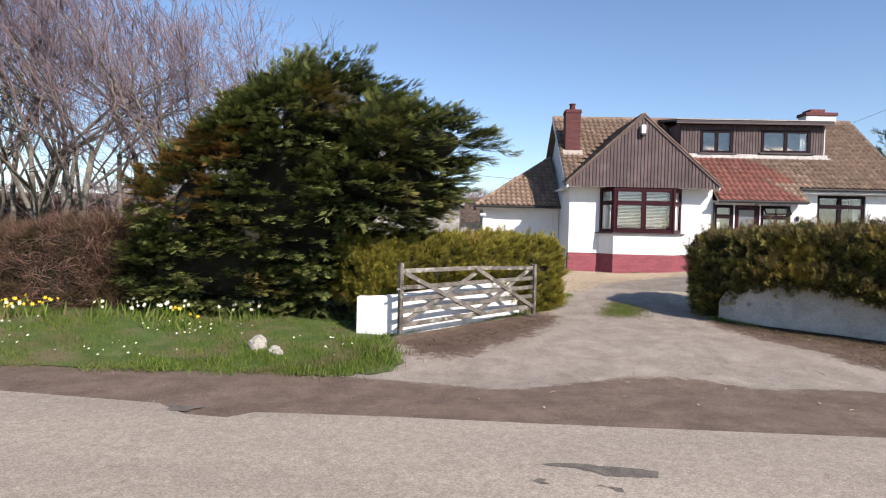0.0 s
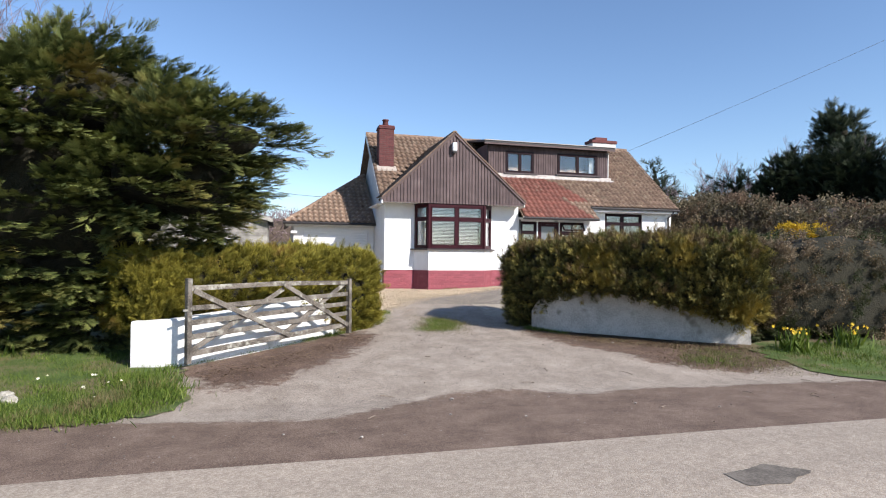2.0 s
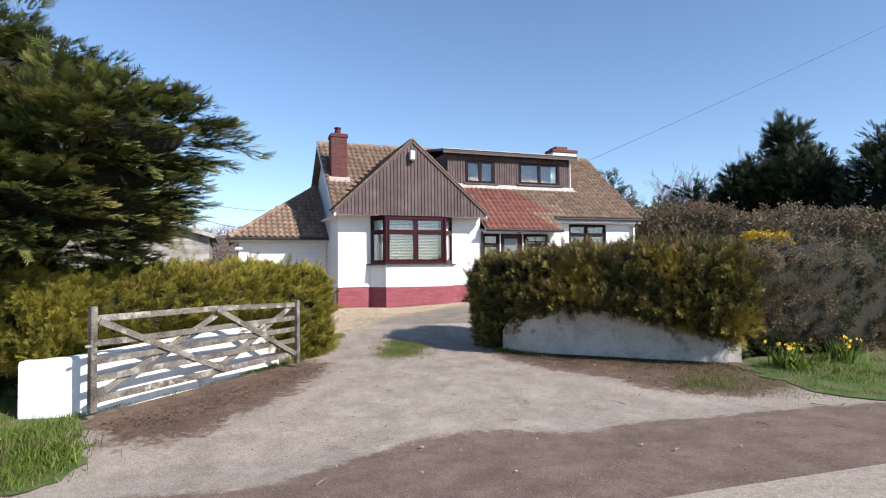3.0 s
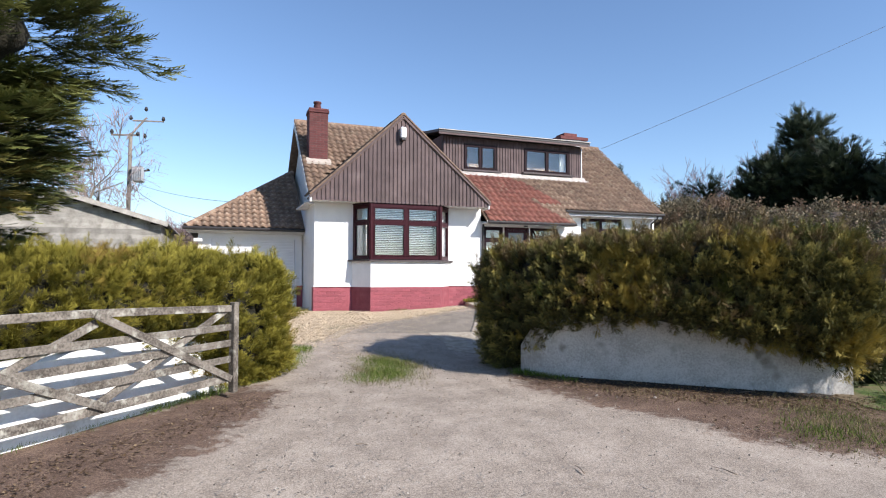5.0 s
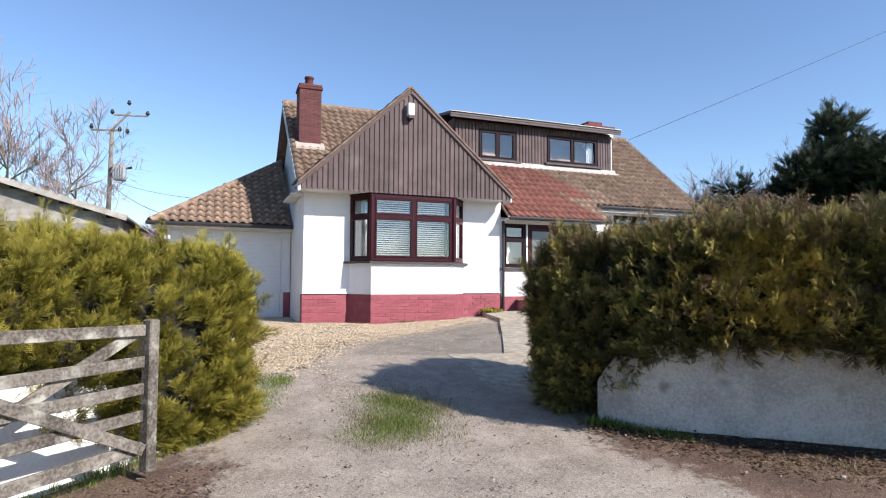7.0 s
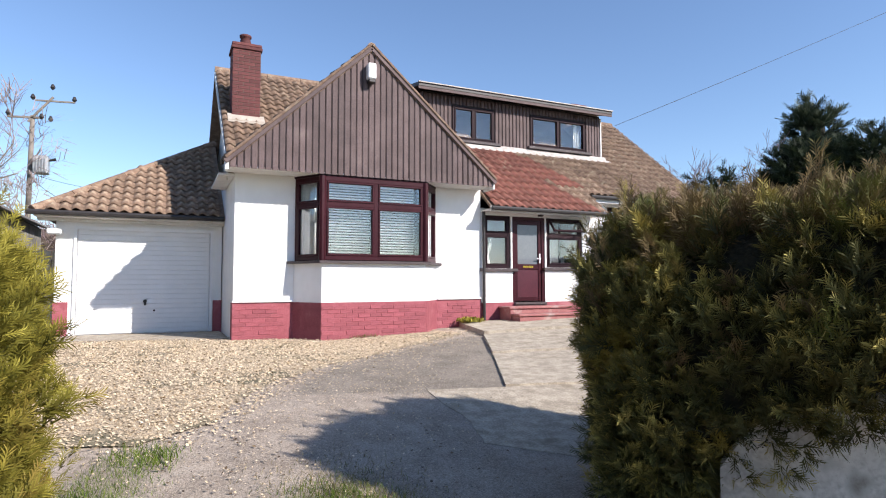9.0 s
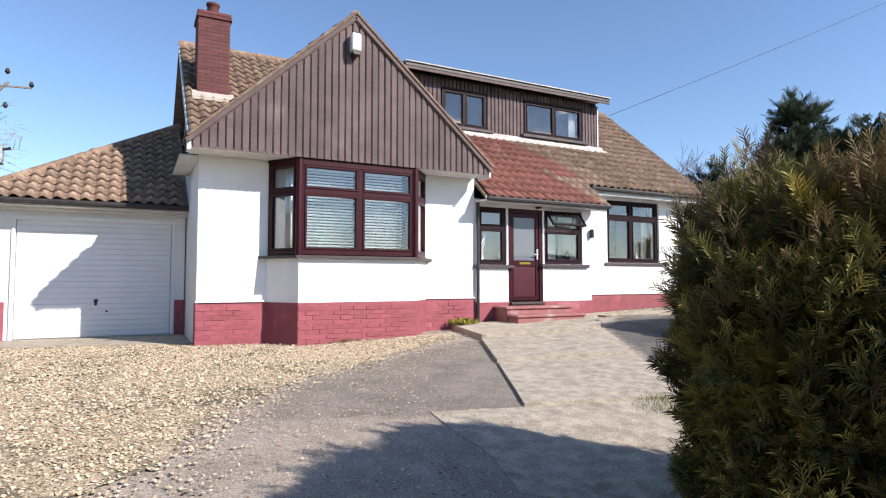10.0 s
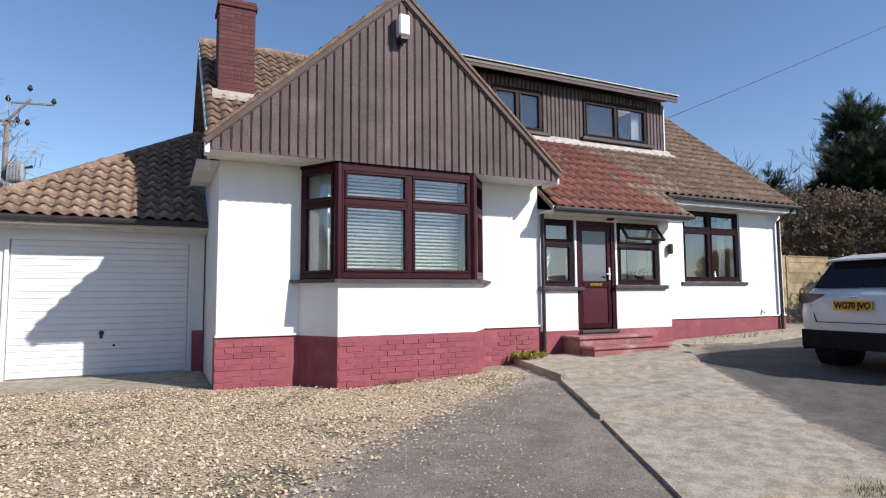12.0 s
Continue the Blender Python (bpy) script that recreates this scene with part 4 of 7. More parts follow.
def curtain(a, b, z0, z1, label, folds=9, amp=0.025):
    a, b = Vector((*a, 0)), Vector((*b, 0))
    n = folds * 8
    us = np.linspace(0, 1, n + 1)
    d = (b - a).normalized()
    nr = Vector((-d.y, d.x, 0))
    pts = [a + (b - a) * u + nr * (amp * math.sin(u * folds * 2 * math.pi) + 0.3 * amp * math.sin(u * 41)) for u in us]
    co = np.array([(p.x, p.y, z) for z in (z0, z1) for p in pts])
    i = np.arange(n)
    ob = new("curtain", fast_mesh("curtain", co, np.stack([i, i + 1, n + 2 + i, n + 1 + i], 1), M_FABRIC, True))
    tagged(ob, label, "curtain", "curtains")
    sm = ob.modifiers.new("thickness", "SOLIDIFY")
    sm.thickness = 0.004


curtain((7.0, 20.52), (7.38, 20.1), 1.76, 3.3, "white net curtain hanging in the bay", 5)
curtain((9.40, 20.12), (9.62, 20.4), 1.76, 3.3, "white net curtain hanging in the bay", 3)
curtain((16.36, 21.45), (16.52, 21.45), 1.7, 3.3, "pale curtain drawn aside in the side window", 4)
curtain((14.95, 22.5), (15.15, 22.5), 4.77, 5.8, "white curtain drawn aside in the dormer", 3)

# ---- boundary walls ----
def ribbon_wall(name, pts, tops, thick, mat, label):
    """A low curved wall along pts; tops are heights over the ground."""
    bm = bmesh.new()
    p = [Vector((*q, 0)) for q in pts]
    rings = []
    for i, q in enumerate(p):
        d = (p[min(i + 1, len(p) - 1)] - p[max(i - 1, 0)]).normalized()
        nr = Vector((-d.y, d.x, 0))
        g = float(height(q.x, q.y))
        h = tops[i]
        rings.append([bm.verts.new(v) for v in (q + Vector((0, 0, g - 0.25)), q + Vector((0, 0, g + h - 0.03)), q + nr * 0.03 + Vector((0, 0, g + h)), q + nr * (thick - 0.03) + Vector((0, 0, g + h)), q + nr * thick + Vector((0, 0, g + h - 0.03)), q + nr * thick + Vector((0, 0, g - 0.25)))])
    for a, b in zip(rings, rings[1:]):
        for k in range(5):
            bm.faces.new((a[k], a[k + 1], b[k + 1], b[k]))
    bm.faces.new(rings[0][::-1])
    bm.faces.new(rings[-1])
    return solo(name, bm, mat, label, "wall")


def smooth_line(pts, n):
    """n points along a rounded line through pts."""
    p = np.array(pts, float)
    t = np.linspace(0, len(p) - 1, n)
    i = np.clip(t.astype(int), 0, len(p) - 2)
    f = (t - i)[:, None]
    g = np.gradient(p, axis=0)
    a, b = p[i], p[i + 1]
    return (2 * f**3 - 3 * f**2 + 1) * a + (f**3 - 2 * f**2 + f) * g[i] + (-2 * f**3 + 3 * f**2) * b + (f**3 - f**2) * g[i + 1]


LW = smooth_line([(0.36, 9.42), (0.95, 9.40), (1.7, 9.95), (2.7, 10.95), (3.7, 12.05)], 22)
ribbon_wall("garden_wall", LW, [0.64 + 0.006 * i for i in range(22)], 0.24, M_WALLPAINT, "low white painted curved wall behind the open gate")
RW = smooth_line([(7.50, 11.72), (7.75, 11.35), (8.2, 11.05), (9.1, 10.4), (10.0, 9.75), (10.85, 9.3)], 30)
ribbon_wall("garden_wall", RW, [0.40, 0.52, 0.62, 0.70, 0.76, 0.80, 0.83] + [0.84] * 23, 0.24, M_WALLGREY, "low stained grey-white curved wall under the overhanging hedge")

# dark strip that paints the shadow along the foot of the wall
sheet("soil_strip", outline([(7.48, 11.75), (7.75, 11.35), (8.2, 11.05), (9.1, 10.4), (10.0, 9.75), (10.85, 9.3), (10.72, 9.04), (9.84, 9.5), (8.93, 10.15), (8.03, 10.8), (7.54, 11.12), (7.32, 11.5)], 0.1, 0.03, 35, 0.02), 0.0, material("shade_strip_black", (0.012, 0.010, 0.009), (0.035, 0.028, 0.022), 0.95, 9, 60, 0.9, dist=0.02), "near-black strip painting the shadow along the foot of the wall", "soil", 0.3)

# ---- gate ----
M_GATE = material("weathered_grey_timber", (0.06, 0.05, 0.04), (0.20, 0.175, 0.145), 0.9, 4, 50, 0.5, third=(0.33, 0.32, 0.27), third_at=0.58, third_scale=6, obj=0.15)
gate = thing("field_gate", 2.4, 10.2, 0.05, "weathered grey timber five-bar gate standing open against the wall", "gate")
GA, GB = Vector((1.15, 9.10, 0)), Vector((3.66, 11.42, 0))
gdir = (GB - GA).normalized()
gn = Vector((gdir.y, -gdir.x, 0))


def gp3(u, z, off=0.0):
    """A place on the gate: u metres from its free end, z over the level, off towards the drive."""
    return GA + gdir * u + gn * off + Vector((0, 0, z))


GL = (GB - GA).length
part("head_stile", beam(bmesh.new(), gp3(0.0, 0.03), gp3(0.0, 1.22), 0.075, 0.075, 0.008, gdir), M_GATE, gate)
part("hanging_stile", beam(bmesh.new(), gp3(GL - 0.04, 0.10), gp3(GL - 0.04, 1.12), 0.085, 0.075, 0.008, gdir), M_GATE, gate)
for u0, z0, u1, z1, h in ((0.04, 1.08, GL - 0.09, 1.05, 0.075), (0.04, 0.80, GL - 0.09, 0.84, 0.075), (0.04, 0.60, GL - 0.09, 0.66, 0.075), (0.04, 0.40, GL - 0.09, 0.48, 0.075), (0.04, 0.17, GL - 0.09, 0.27, 0.08)):
    mid = gp3((u0 + u1) / 2, (z0 + z1) / 2 + (0.025 if z0 > 1 else 0.0))
    bm = beam(bmesh.new(), gp3(u0, z0), mid, 0.026, h, 0.004)
    beam(bm, mid, gp3(u1, z1), 0.026, h, 0.004)
    part("bar", bm, M_GATE, gate)
hm = GL * 0.52
for u0, z0, u1, z1, o in ((0.06, 1.05, hm + 0.1, 0.22, 0.032), (hm - 0.05, 1.08, GL - 0.1, 0.26, 0.032), (0.06, 0.2, hm, 1.0, -0.032), (hm, 0.25, GL - 0.1, 1.05, -0.032)):
    part("brace", beam(bmesh.new(), gp3(u0, z0, o), gp3(u1, z1, o), 0.026, 0.075, 0.004), M_GATE, gate)
part("latch", beam(bmesh.new(), gp3(-0.1, 0.78, 0.02), gp3(0.25, 0.79, 0.02), 0.02, 0.03, 0.003), M_GATE, gate)
post = boxed(-0.08, 0.08, -0.08, 0.08, -0.3, 1.22, 0.012)
solo("gate_post", post, material("dark_creosoted_post", (0.02, 0.018, 0.015), (0.05, 0.045, 0.04), 0.9, 6, 40, 0.5), "dark timber gate post sunk in the hedge", "post", m=pose(3.70, 12.13, 0.0, 0, 0, 43))

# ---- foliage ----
def leaf_material(name, dark, mid, tip, brown=None, brown_at=0.6, brown_scale=0.8, rough=0.7, shade_toned=False):
    """Leaves: colour between dark, mid and tip by loose piece, or by each spray's growth value, which paints inner
    shade and lit tips over old wood and new growth, with patches of brown.
    """
    m = bpy.data.materials.new(name)
    m.use_nodes = True
    n, lk = m.node_tree.nodes, m.node_tree.links.new
    p = n["Principled BSDF"]
    p.inputs["Roughness"].default_value = rough
    p.inputs["Specular IOR Level"].default_value = 0.25
    g = n.new("ShaderNodeNewGeometry")
    r = n.new("ShaderNodeValToRGB")
    r.color_ramp.elements.new(0.55)
    for e, at, c in zip(r.color_ramp.elements, (0.0, 0.55, 1.0), (dark, mid, tip)):
        e.position, e.color = at, (*c, 1)
    shade = g.outputs["Random Per Island"]
    if shade_toned:
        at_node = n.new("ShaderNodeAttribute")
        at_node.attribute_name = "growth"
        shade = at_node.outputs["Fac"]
    lk(shade, r.inputs["Fac"])
    col = r.outputs[0]
    tc = n.new("ShaderNodeTexCoord")
    for c, at, sc in ([(brown, brown_at, brown_scale)] if brown else []):
        a = n.new("ShaderNodeTexNoise")
        a.inputs["Scale"].default_value, a.inputs["Detail"].default_value = sc, 4
        lk(tc.outputs["Object"], a.inputs["Vector"])
        s = n.new("ShaderNodeMath")
        s.operation = "MULTIPLY_ADD"
        lk(shade, s.inputs[0])
        s.inputs[1].default_value = 0.16
        lk(a.outputs["Fac"], s.inputs[2])
        q = n.new("ShaderNodeMapRange")
        q.inputs["From Min"].default_value, q.inputs["From Max"].default_value = at, at + 0.1
        lk(s.outputs[0], q.inputs["Value"])
        x = n.new("ShaderNodeMixRGB")
        lk(q.outputs[0], x.inputs[0])
        lk(col, x.inputs[1])
        x.inputs[2].default_value = (*c, 1)
        col = x.outputs[0]
    lk(col, p.inputs["Base Color"])
    t = n.new("ShaderNodeBsdfTranslucent")
    lk(col, t.inputs["Color"])
    mx = n.new("ShaderNodeMixShader")
    mx.inputs[0].default_value = 0.12 if shade_toned else 0.26
    lk(p.outputs[0], mx.inputs[1])
    lk(t.outputs[0], mx.inputs[2])
    lk(mx.outputs[0], n["Material Output"].inputs["Surface"])
    return m


def frond(pairs=5, width=0.26, thin=0.05, blade=0.085):
    """A flat feathery spray, one metre long, along +y."""
    v = [(0, i / (pairs + 0.5), 0.05 * math.sin(i)) for i in range(pairs + 1)] + [(0, 1, -0.05)]
    f = [(pairs - 1, pairs, pairs + 1)]
    for i in range(pairs):
        for s in (-1, 1):
            w = width * (1 - 0.55 * i / pairs)
            k = len(v)
            b = i / (pairs + 0.5)
            v += [(s * w, b + 0.27, 0.07 * s), (s * 0.02, b + blade, 0.02)]
            f += [(i, k + 1, k)]
    k = len(v)
    v += [(thin, 0.8, 0), (-thin, 0.8, 0)]
    f += [(k, pairs + 1, k + 1)]
    return np.array(v, float), np.array(f)


def plume(pairs, reach, blade, stem, seed):
    """A feathery conifer spray, one metre long, along +y: narrow branchlets off a thin stem, swept forward and cupped."""
    r = random.Random(seed)
    v = [(-stem, 0, 0), (stem, 0, 0), (0, 1, 0.06)]
    f = [(0, 1, 2)]
    for i in range(pairs):
        b = 0.06 + 0.80 * i / pairs
        w = reach * (0.65 + 0.7 * math.sin(math.pi * (0.2 + 0.7 * i / pairs))) * r.uniform(0.8, 1.2)
        for side in (-1, 1):
            b2 = b + side * 0.03
            k = len(v)
            v += [(0, b2, 0.0), (side * 0.25 * w, b2 + blade + 0.25 * w, 0.02), (side * w * 0.8, b2 + w * 1.15, 0.10 * r.uniform(-0.4, 1))]
            f += [(k, k + 1, k + 2)]
    return np.array(v, float), np.array(f)


FV, FF = frond()
HV, HF = plume(4, 0.30, 0.15, 0.06, 2)
WV, WF = plume(4, 0.30, 0.17, 0.07, 3)
LV = np.array([(0, 0, 0), (0.3, 0.5, 0.08), (0, 1, 0), (-0.3, 0.5, 0.08)], float)
LF = np.array([(0, 1, 2), (0, 2, 3)])
# a twig with six small leaves
TWV, TWF = [], []
for i in range(6):
    an = i * 2.4
    base = np.array((0, 0.15 + i * 0.15, 0))
    d = np.array((math.cos(an) * 0.8, 0.55, math.sin(an) * 0.8))
    s = np.cross(d, (0.3, 0.2, 0.9))
    s /= np.linalg.norm(s)
    k = len(TWV)
    TWV += [base, base + d * 0.17 + s * 0.09, base + d * 0.34, base + d * 0.17 - s * 0.09]
    TWF += [(k, k + 1, k + 2), (k, k + 2, k + 3)]
TWV += [(-0.012, 0, 0), (0.012, 0, 0), (0, 1.1, 0)]
TWF += [(24, 25, 26)]
TWV, TWF = np.array(TWV, float), np.array(TWF)


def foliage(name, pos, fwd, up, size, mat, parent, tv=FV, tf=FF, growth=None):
    """Sprays over places pos; growth, 0 to 1 a spray, paints each from inner shade to lit new tip."""
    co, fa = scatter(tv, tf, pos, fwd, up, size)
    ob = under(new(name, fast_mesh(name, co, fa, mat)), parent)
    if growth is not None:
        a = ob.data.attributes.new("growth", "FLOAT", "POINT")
        # each spray is also painted darker at its foot, lighter at its end
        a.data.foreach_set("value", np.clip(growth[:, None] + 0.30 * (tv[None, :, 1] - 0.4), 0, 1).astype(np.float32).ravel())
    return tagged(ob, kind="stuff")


def lumps(p, k=1.7, seed=0.0):
    """Smooth uneven swelling over places p."""
    return np.sin(p[:, 0] * k + 1.3 + seed) * np.sin(p[:, 1] * k * 1.1 + 0.4) * 0.5 + np.sin(p[:, 2] * k * 1.7 + p[:, 0] * k * 0.9 + seed) * 0.35 + np.sin(p[:, 0] * k * 2.7 + p[:, 1] * k * 2.3 + p[:, 2] * k * 3.1) * 0.3


def hedge_surface(spine, hw, z0, z1, n, lump=0.09, seed=0, power=0.5, lean=0.0):
    """Places and outward directions over a clipped hedge along spine: hw its half width, z0 and z1 its foot and top along it."""
    r = np.random.default_rng(seed)
    sp = smooth_line(spine, 60)
    ln = np.concatenate([[0], np.cumsum(np.linalg.norm(np.diff(sp, axis=0), axis=1))])
    s = r.uniform(-hw * 0.55, ln[-1] + hw * 0.55, n)
    ends = r.random(n)
    s = np.where(ends < 0.14, r.uniform(-hw * 0.55, 0.25, n), np.where(ends > 0.90, ln[-1] + r.uniform(-0.25, hw * 0.55, n), s))
    even, on_side, turn = r.uniform(-1, 1, n), r.random(n) < 0.62, np.where(r.random(n) < 0.5, -1.0, 1.0)
    part_of = np.sign(even) * np.abs(even) ** (1 / power)
    rest = turn * np.sqrt(1 - part_of**2)
    ca, sa = np.where(on_side, rest, part_of), np.where(on_side, part_of, rest)
    e = np.clip(np.maximum(-s, s - ln[-1]) / (hw * 0.55), 0, 1)
    cap = (1 - e**2.2) ** 0.5
    sc = np.clip(s, 0, ln[-1])
    x, y = np.interp(sc, ln, sp[:, 0]), np.interp(sc, ln, sp[:, 1])
    dx, dy = np.interp(sc, ln, np.gradient(sp[:, 0], ln)), np.interp(sc, ln, np.gradient(sp[:, 1], ln))
    d = np.hypot(dx, dy)
    dx, dy = dx / d, dy / d
    lo, hi = np.interp(sc / ln[-1], np.linspace(0, 1, len(z0)), z0), np.interp(sc / ln[-1], np.linspace(0, 1, len(z1)), z1)
    q = np.sign(ca) * np.abs(ca) ** power * hw * cap
    v = np.sign(sa) * np.abs(sa) ** power
    z = (lo + hi) / 2 + v * (hi - lo) / 2 * (0.55 + 0.45 * cap)
    ex = np.where(s < 0, s, np.where(s > ln[-1], s - ln[-1], 0))
    pos = np.stack([x + dx * ex - dy * (q + lean * (z - 0.5)), y + dy * ex + dx * (q + lean * (z - 0.5)), z], 1)
    nr = np.stack([-dy * np.sign(q) * np.abs(ca) ** 1.5 + dx * np.sign(ex) * e, dx * np.sign(q) * np.abs(ca) ** 1.5 + dy * np.sign(ex) * e, np.sign(sa) * np.abs(sa) ** 1.5], 1)
    nr /= np.maximum(np.linalg.norm(nr, axis=1, keepdims=True), 1e-6)
    pos += nr * (lump * lumps(pos, 2.2, seed))[:, None]
    return pos, nr


def hedge_core(name, spine, hw, z0, z1, mat, parent, lump=0.09, seed=0, lean=0.0):
    """The filled inside of a hedge, a closed solid a little within its leaves."""
    sp = smooth_line(spine, 40)
    g = np.gradient(sp, axis=0)
    g /= np.linalg.norm(g, axis=1, keepdims=True)
    bm = bmesh.new()
    rings = []
    u = np.linspace(0, 1, 40)
    lo, hi = np.interp(u, np.linspace(0, 1, len(z0)), z0), np.interp(u, np.linspace(0, 1, len(z1)), z1)
    for i in range(40):
        k = min(i, 39 - i)
        c = 0.50 if k == 0 else 0.76 if k == 1 else 0.90 if k == 2 else 1.0
        ring = []
        for a in np.linspace(0, 2 * math.pi, 20, endpoint=False):
            ca, sa = math.cos(a), math.sin(a)
            q = math.copysign(abs(ca) ** 0.5, ca) * (hw - 0.14) * c
            z = (lo[i] + hi[i]) / 2 + math.copysign(abs(sa) ** 0.5, sa) * ((hi[i] - lo[i]) / 2 - 0.09) * (0.6 + 0.4 * c)
            q += lean * (z - 0.5)
            out = {0: -0.36, 1: -0.28, 2: -0.14, 37: 0.14, 38: 0.28, 39: 0.36}.get(i, 0.0) * hw
            p = np.array([[sp[i, 0] - g[i, 1] * q + g[i, 0] * out, sp[i, 1] + g[i, 0] * q + g[i, 1] * out, z]])
            nn = np.array([-g[i, 1] * ca, g[i, 0] * ca, sa])
            p = p[0] + nn * (lump * lumps(p, 2.2, seed)[0])
            ring.append(bm.verts.new(p))
        rings.append(ring)
    for a, b in zip(rings, rings[1:]):
        for k in range(20):
            bm.faces.new((a[k], a[(k + 1) % 20], b[(k + 1) % 20], b[k]))
    bm.faces.new(rings[0][::-1])
    bm.faces.new(rings[-1])
    return part(name, bm, mat, parent, "", None, True)


# near-black fill that paints the shade in the gaps of hedges and crowns
M_CORE = material("inner_shade_fill", (0.012, 0.012, 0.006), (0.03, 0.026, 0.014), 1.0, 9, 40, 0.8, dist=0.05)
M_TWIG = material("brown_twigs", (0.08, 0.06, 0.045), (0.16, 0.12, 0.09), 0.95, 6, 40, 0.3, island=0.35)


def hedge(label, spine, hw, z0, z1, n, size, mat, seed, lump=0.09, tv=FV, tf=FF, jitter=0.55, sweep=(0, 0, 0.55), lean=0.0, stray=0.04, category="hedge", top_mat=None):
    e = thing("hedge", spine[0][0], spine[0][1], float(height(*spine[0])), label, category)
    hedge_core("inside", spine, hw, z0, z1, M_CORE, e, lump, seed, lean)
    r = np.random.default_rng(seed + 50)
    per = 12
    nc = n // per
    pos, nr = hedge_surface(spine, hw, z0, z1, int(nc * 1.35), lump, seed, lean=lean)
    rough = lumps(pos, 6.3, seed + 2.0) + 0.6 * lumps(pos, 13.0, seed + 5.0)
    pick = np.flatnonzero(rough + r.normal(0, 0.35, len(pos)) > -0.85)[:nc]
    pos, nr, rough = pos[pick], nr[pick], rough[pick]
    nc = len(pos)
    n = nc * per
    far = r.random(nc) < stray
    pos = pos + nr * np.where(far, 0.0, r.uniform(-0.17, -0.04, nc) + 0.035 * np.clip(rough, -1, 1.5))[:, None]
    d = nr * 0.8 + r.normal(0, jitter * 0.62, (nc, 3)) + np.array(sweep)
    d /= np.linalg.norm(d, axis=1, keepdims=True)
    ln = size * r.uniform(0.5, 1.25, nc) * np.where(far, 1.5, 1.0)
    # shade put into the colour: hollows darker, swellings lighter, with random spread
    tip_light = np.clip(0.42 + 0.22 * rough + r.normal(0, 0.16, nc), 0, 1)
    pos, nr, d, ln, tip_light = (np.repeat(q, per, 0) for q in (pos, nr, d, ln, tip_light))
    t = np.tile(np.linspace(0, 1, per), nc)
    a = np.cross(d, np.tile((0.3, 0.2, 0.93), (n, 1)))
    a /= np.maximum(np.linalg.norm(a, axis=1, keepdims=True), 1e-6)
    b = np.cross(a, d)
    turn = (np.arange(n) * 2.4 + r.uniform(-0.5, 0.5, n))[:, None]
    out = np.cos(turn) * a + np.sin(turn) * b
    pos = pos + d * (t * ln)[:, None] + out * 0.012 + np.array([0, 0, 0.12]) * (t**2 * ln)[:, None]
    fwd = d + out * (0.75 - 0.5 * t)[:, None] + r.normal(0, 0.12, (n, 3)) + np.array([0, 0, 0.25])
    up = np.cross(out, d) + 0.5 * out + r.normal(0, 0.3, (n, 3))
    sz = size * r.uniform(0.65, 1.1, n) * (1.0 - 0.35 * t)
    # sprays painted paler towards the plume's end, as new growth in the sun
    tip_light = np.clip(0.62 * tip_light + 0.30 * t + r.normal(0, 0.06, n), 0, 1)
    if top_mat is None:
        foliage("leaves", pos, fwd, up, sz, mat, e, tv, tf, tip_light)
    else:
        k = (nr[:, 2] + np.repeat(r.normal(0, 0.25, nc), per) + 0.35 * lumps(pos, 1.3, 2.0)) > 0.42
        foliage("leaves", pos[~k], fwd[~k], up[~k], sz[~k], mat, e, tv, tf, tip_light[~k])
        foliage("top_growth", pos[k], fwd[k], up[k], sz[k], top_mat, e, tv, tf, tip_light[k])
    return e


# dark ends of these ramps paint inner shade, pale ends the sunlit tips
L_GOLD = leaf_material("golden_conifer_spray", (0.075, 0.072, 0.012), (0.215, 0.19, 0.028), (0.44, 0.38, 0.065), (0.24, 0.16, 0.04), 0.66, 1.1, shade_toned=True)
# the gold patches here paint sunlit streaks on the hedge
L_DARK = leaf_material("dark_conifer_spray", (0.022, 0.025, 0.010), (0.092, 0.090, 0.028), (0.56, 0.47, 0.13), (0.30, 0.23, 0.05), 0.57, 1.2, shade_toned=True)
L_TOP = leaf_material("frosted_brown_growth", (0.08, 0.055, 0.03), (0.17, 0.12, 0.055), (0.26, 0.20, 0.07), (0.09, 0.10, 0.02), 0.6, 1.6, shade_toned=True)
L_BEECH = leaf_material("brown_and_green_hedge_leaf", (0.10, 0.077, 0.046), (0.23, 0.17, 0.108), (0.40, 0.31, 0.20), (0.05, 0.065, 0.022), 0.52, 0.9, shade_toned=True)
L_IVY = leaf_material("grey_green_leaf", (0.02, 0.028, 0.014), (0.06, 0.07, 0.04), (0.15, 0.16, 0.11), None)
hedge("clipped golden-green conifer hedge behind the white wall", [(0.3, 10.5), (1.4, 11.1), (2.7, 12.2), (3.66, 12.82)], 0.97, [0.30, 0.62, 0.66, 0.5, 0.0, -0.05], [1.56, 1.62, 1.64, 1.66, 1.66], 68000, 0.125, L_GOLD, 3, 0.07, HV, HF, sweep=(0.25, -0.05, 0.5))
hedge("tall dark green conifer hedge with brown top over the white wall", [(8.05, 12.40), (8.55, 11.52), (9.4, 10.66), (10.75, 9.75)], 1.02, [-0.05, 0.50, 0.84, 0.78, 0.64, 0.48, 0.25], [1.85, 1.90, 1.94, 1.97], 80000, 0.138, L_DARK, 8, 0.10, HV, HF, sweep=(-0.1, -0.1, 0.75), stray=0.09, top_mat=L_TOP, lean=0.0)
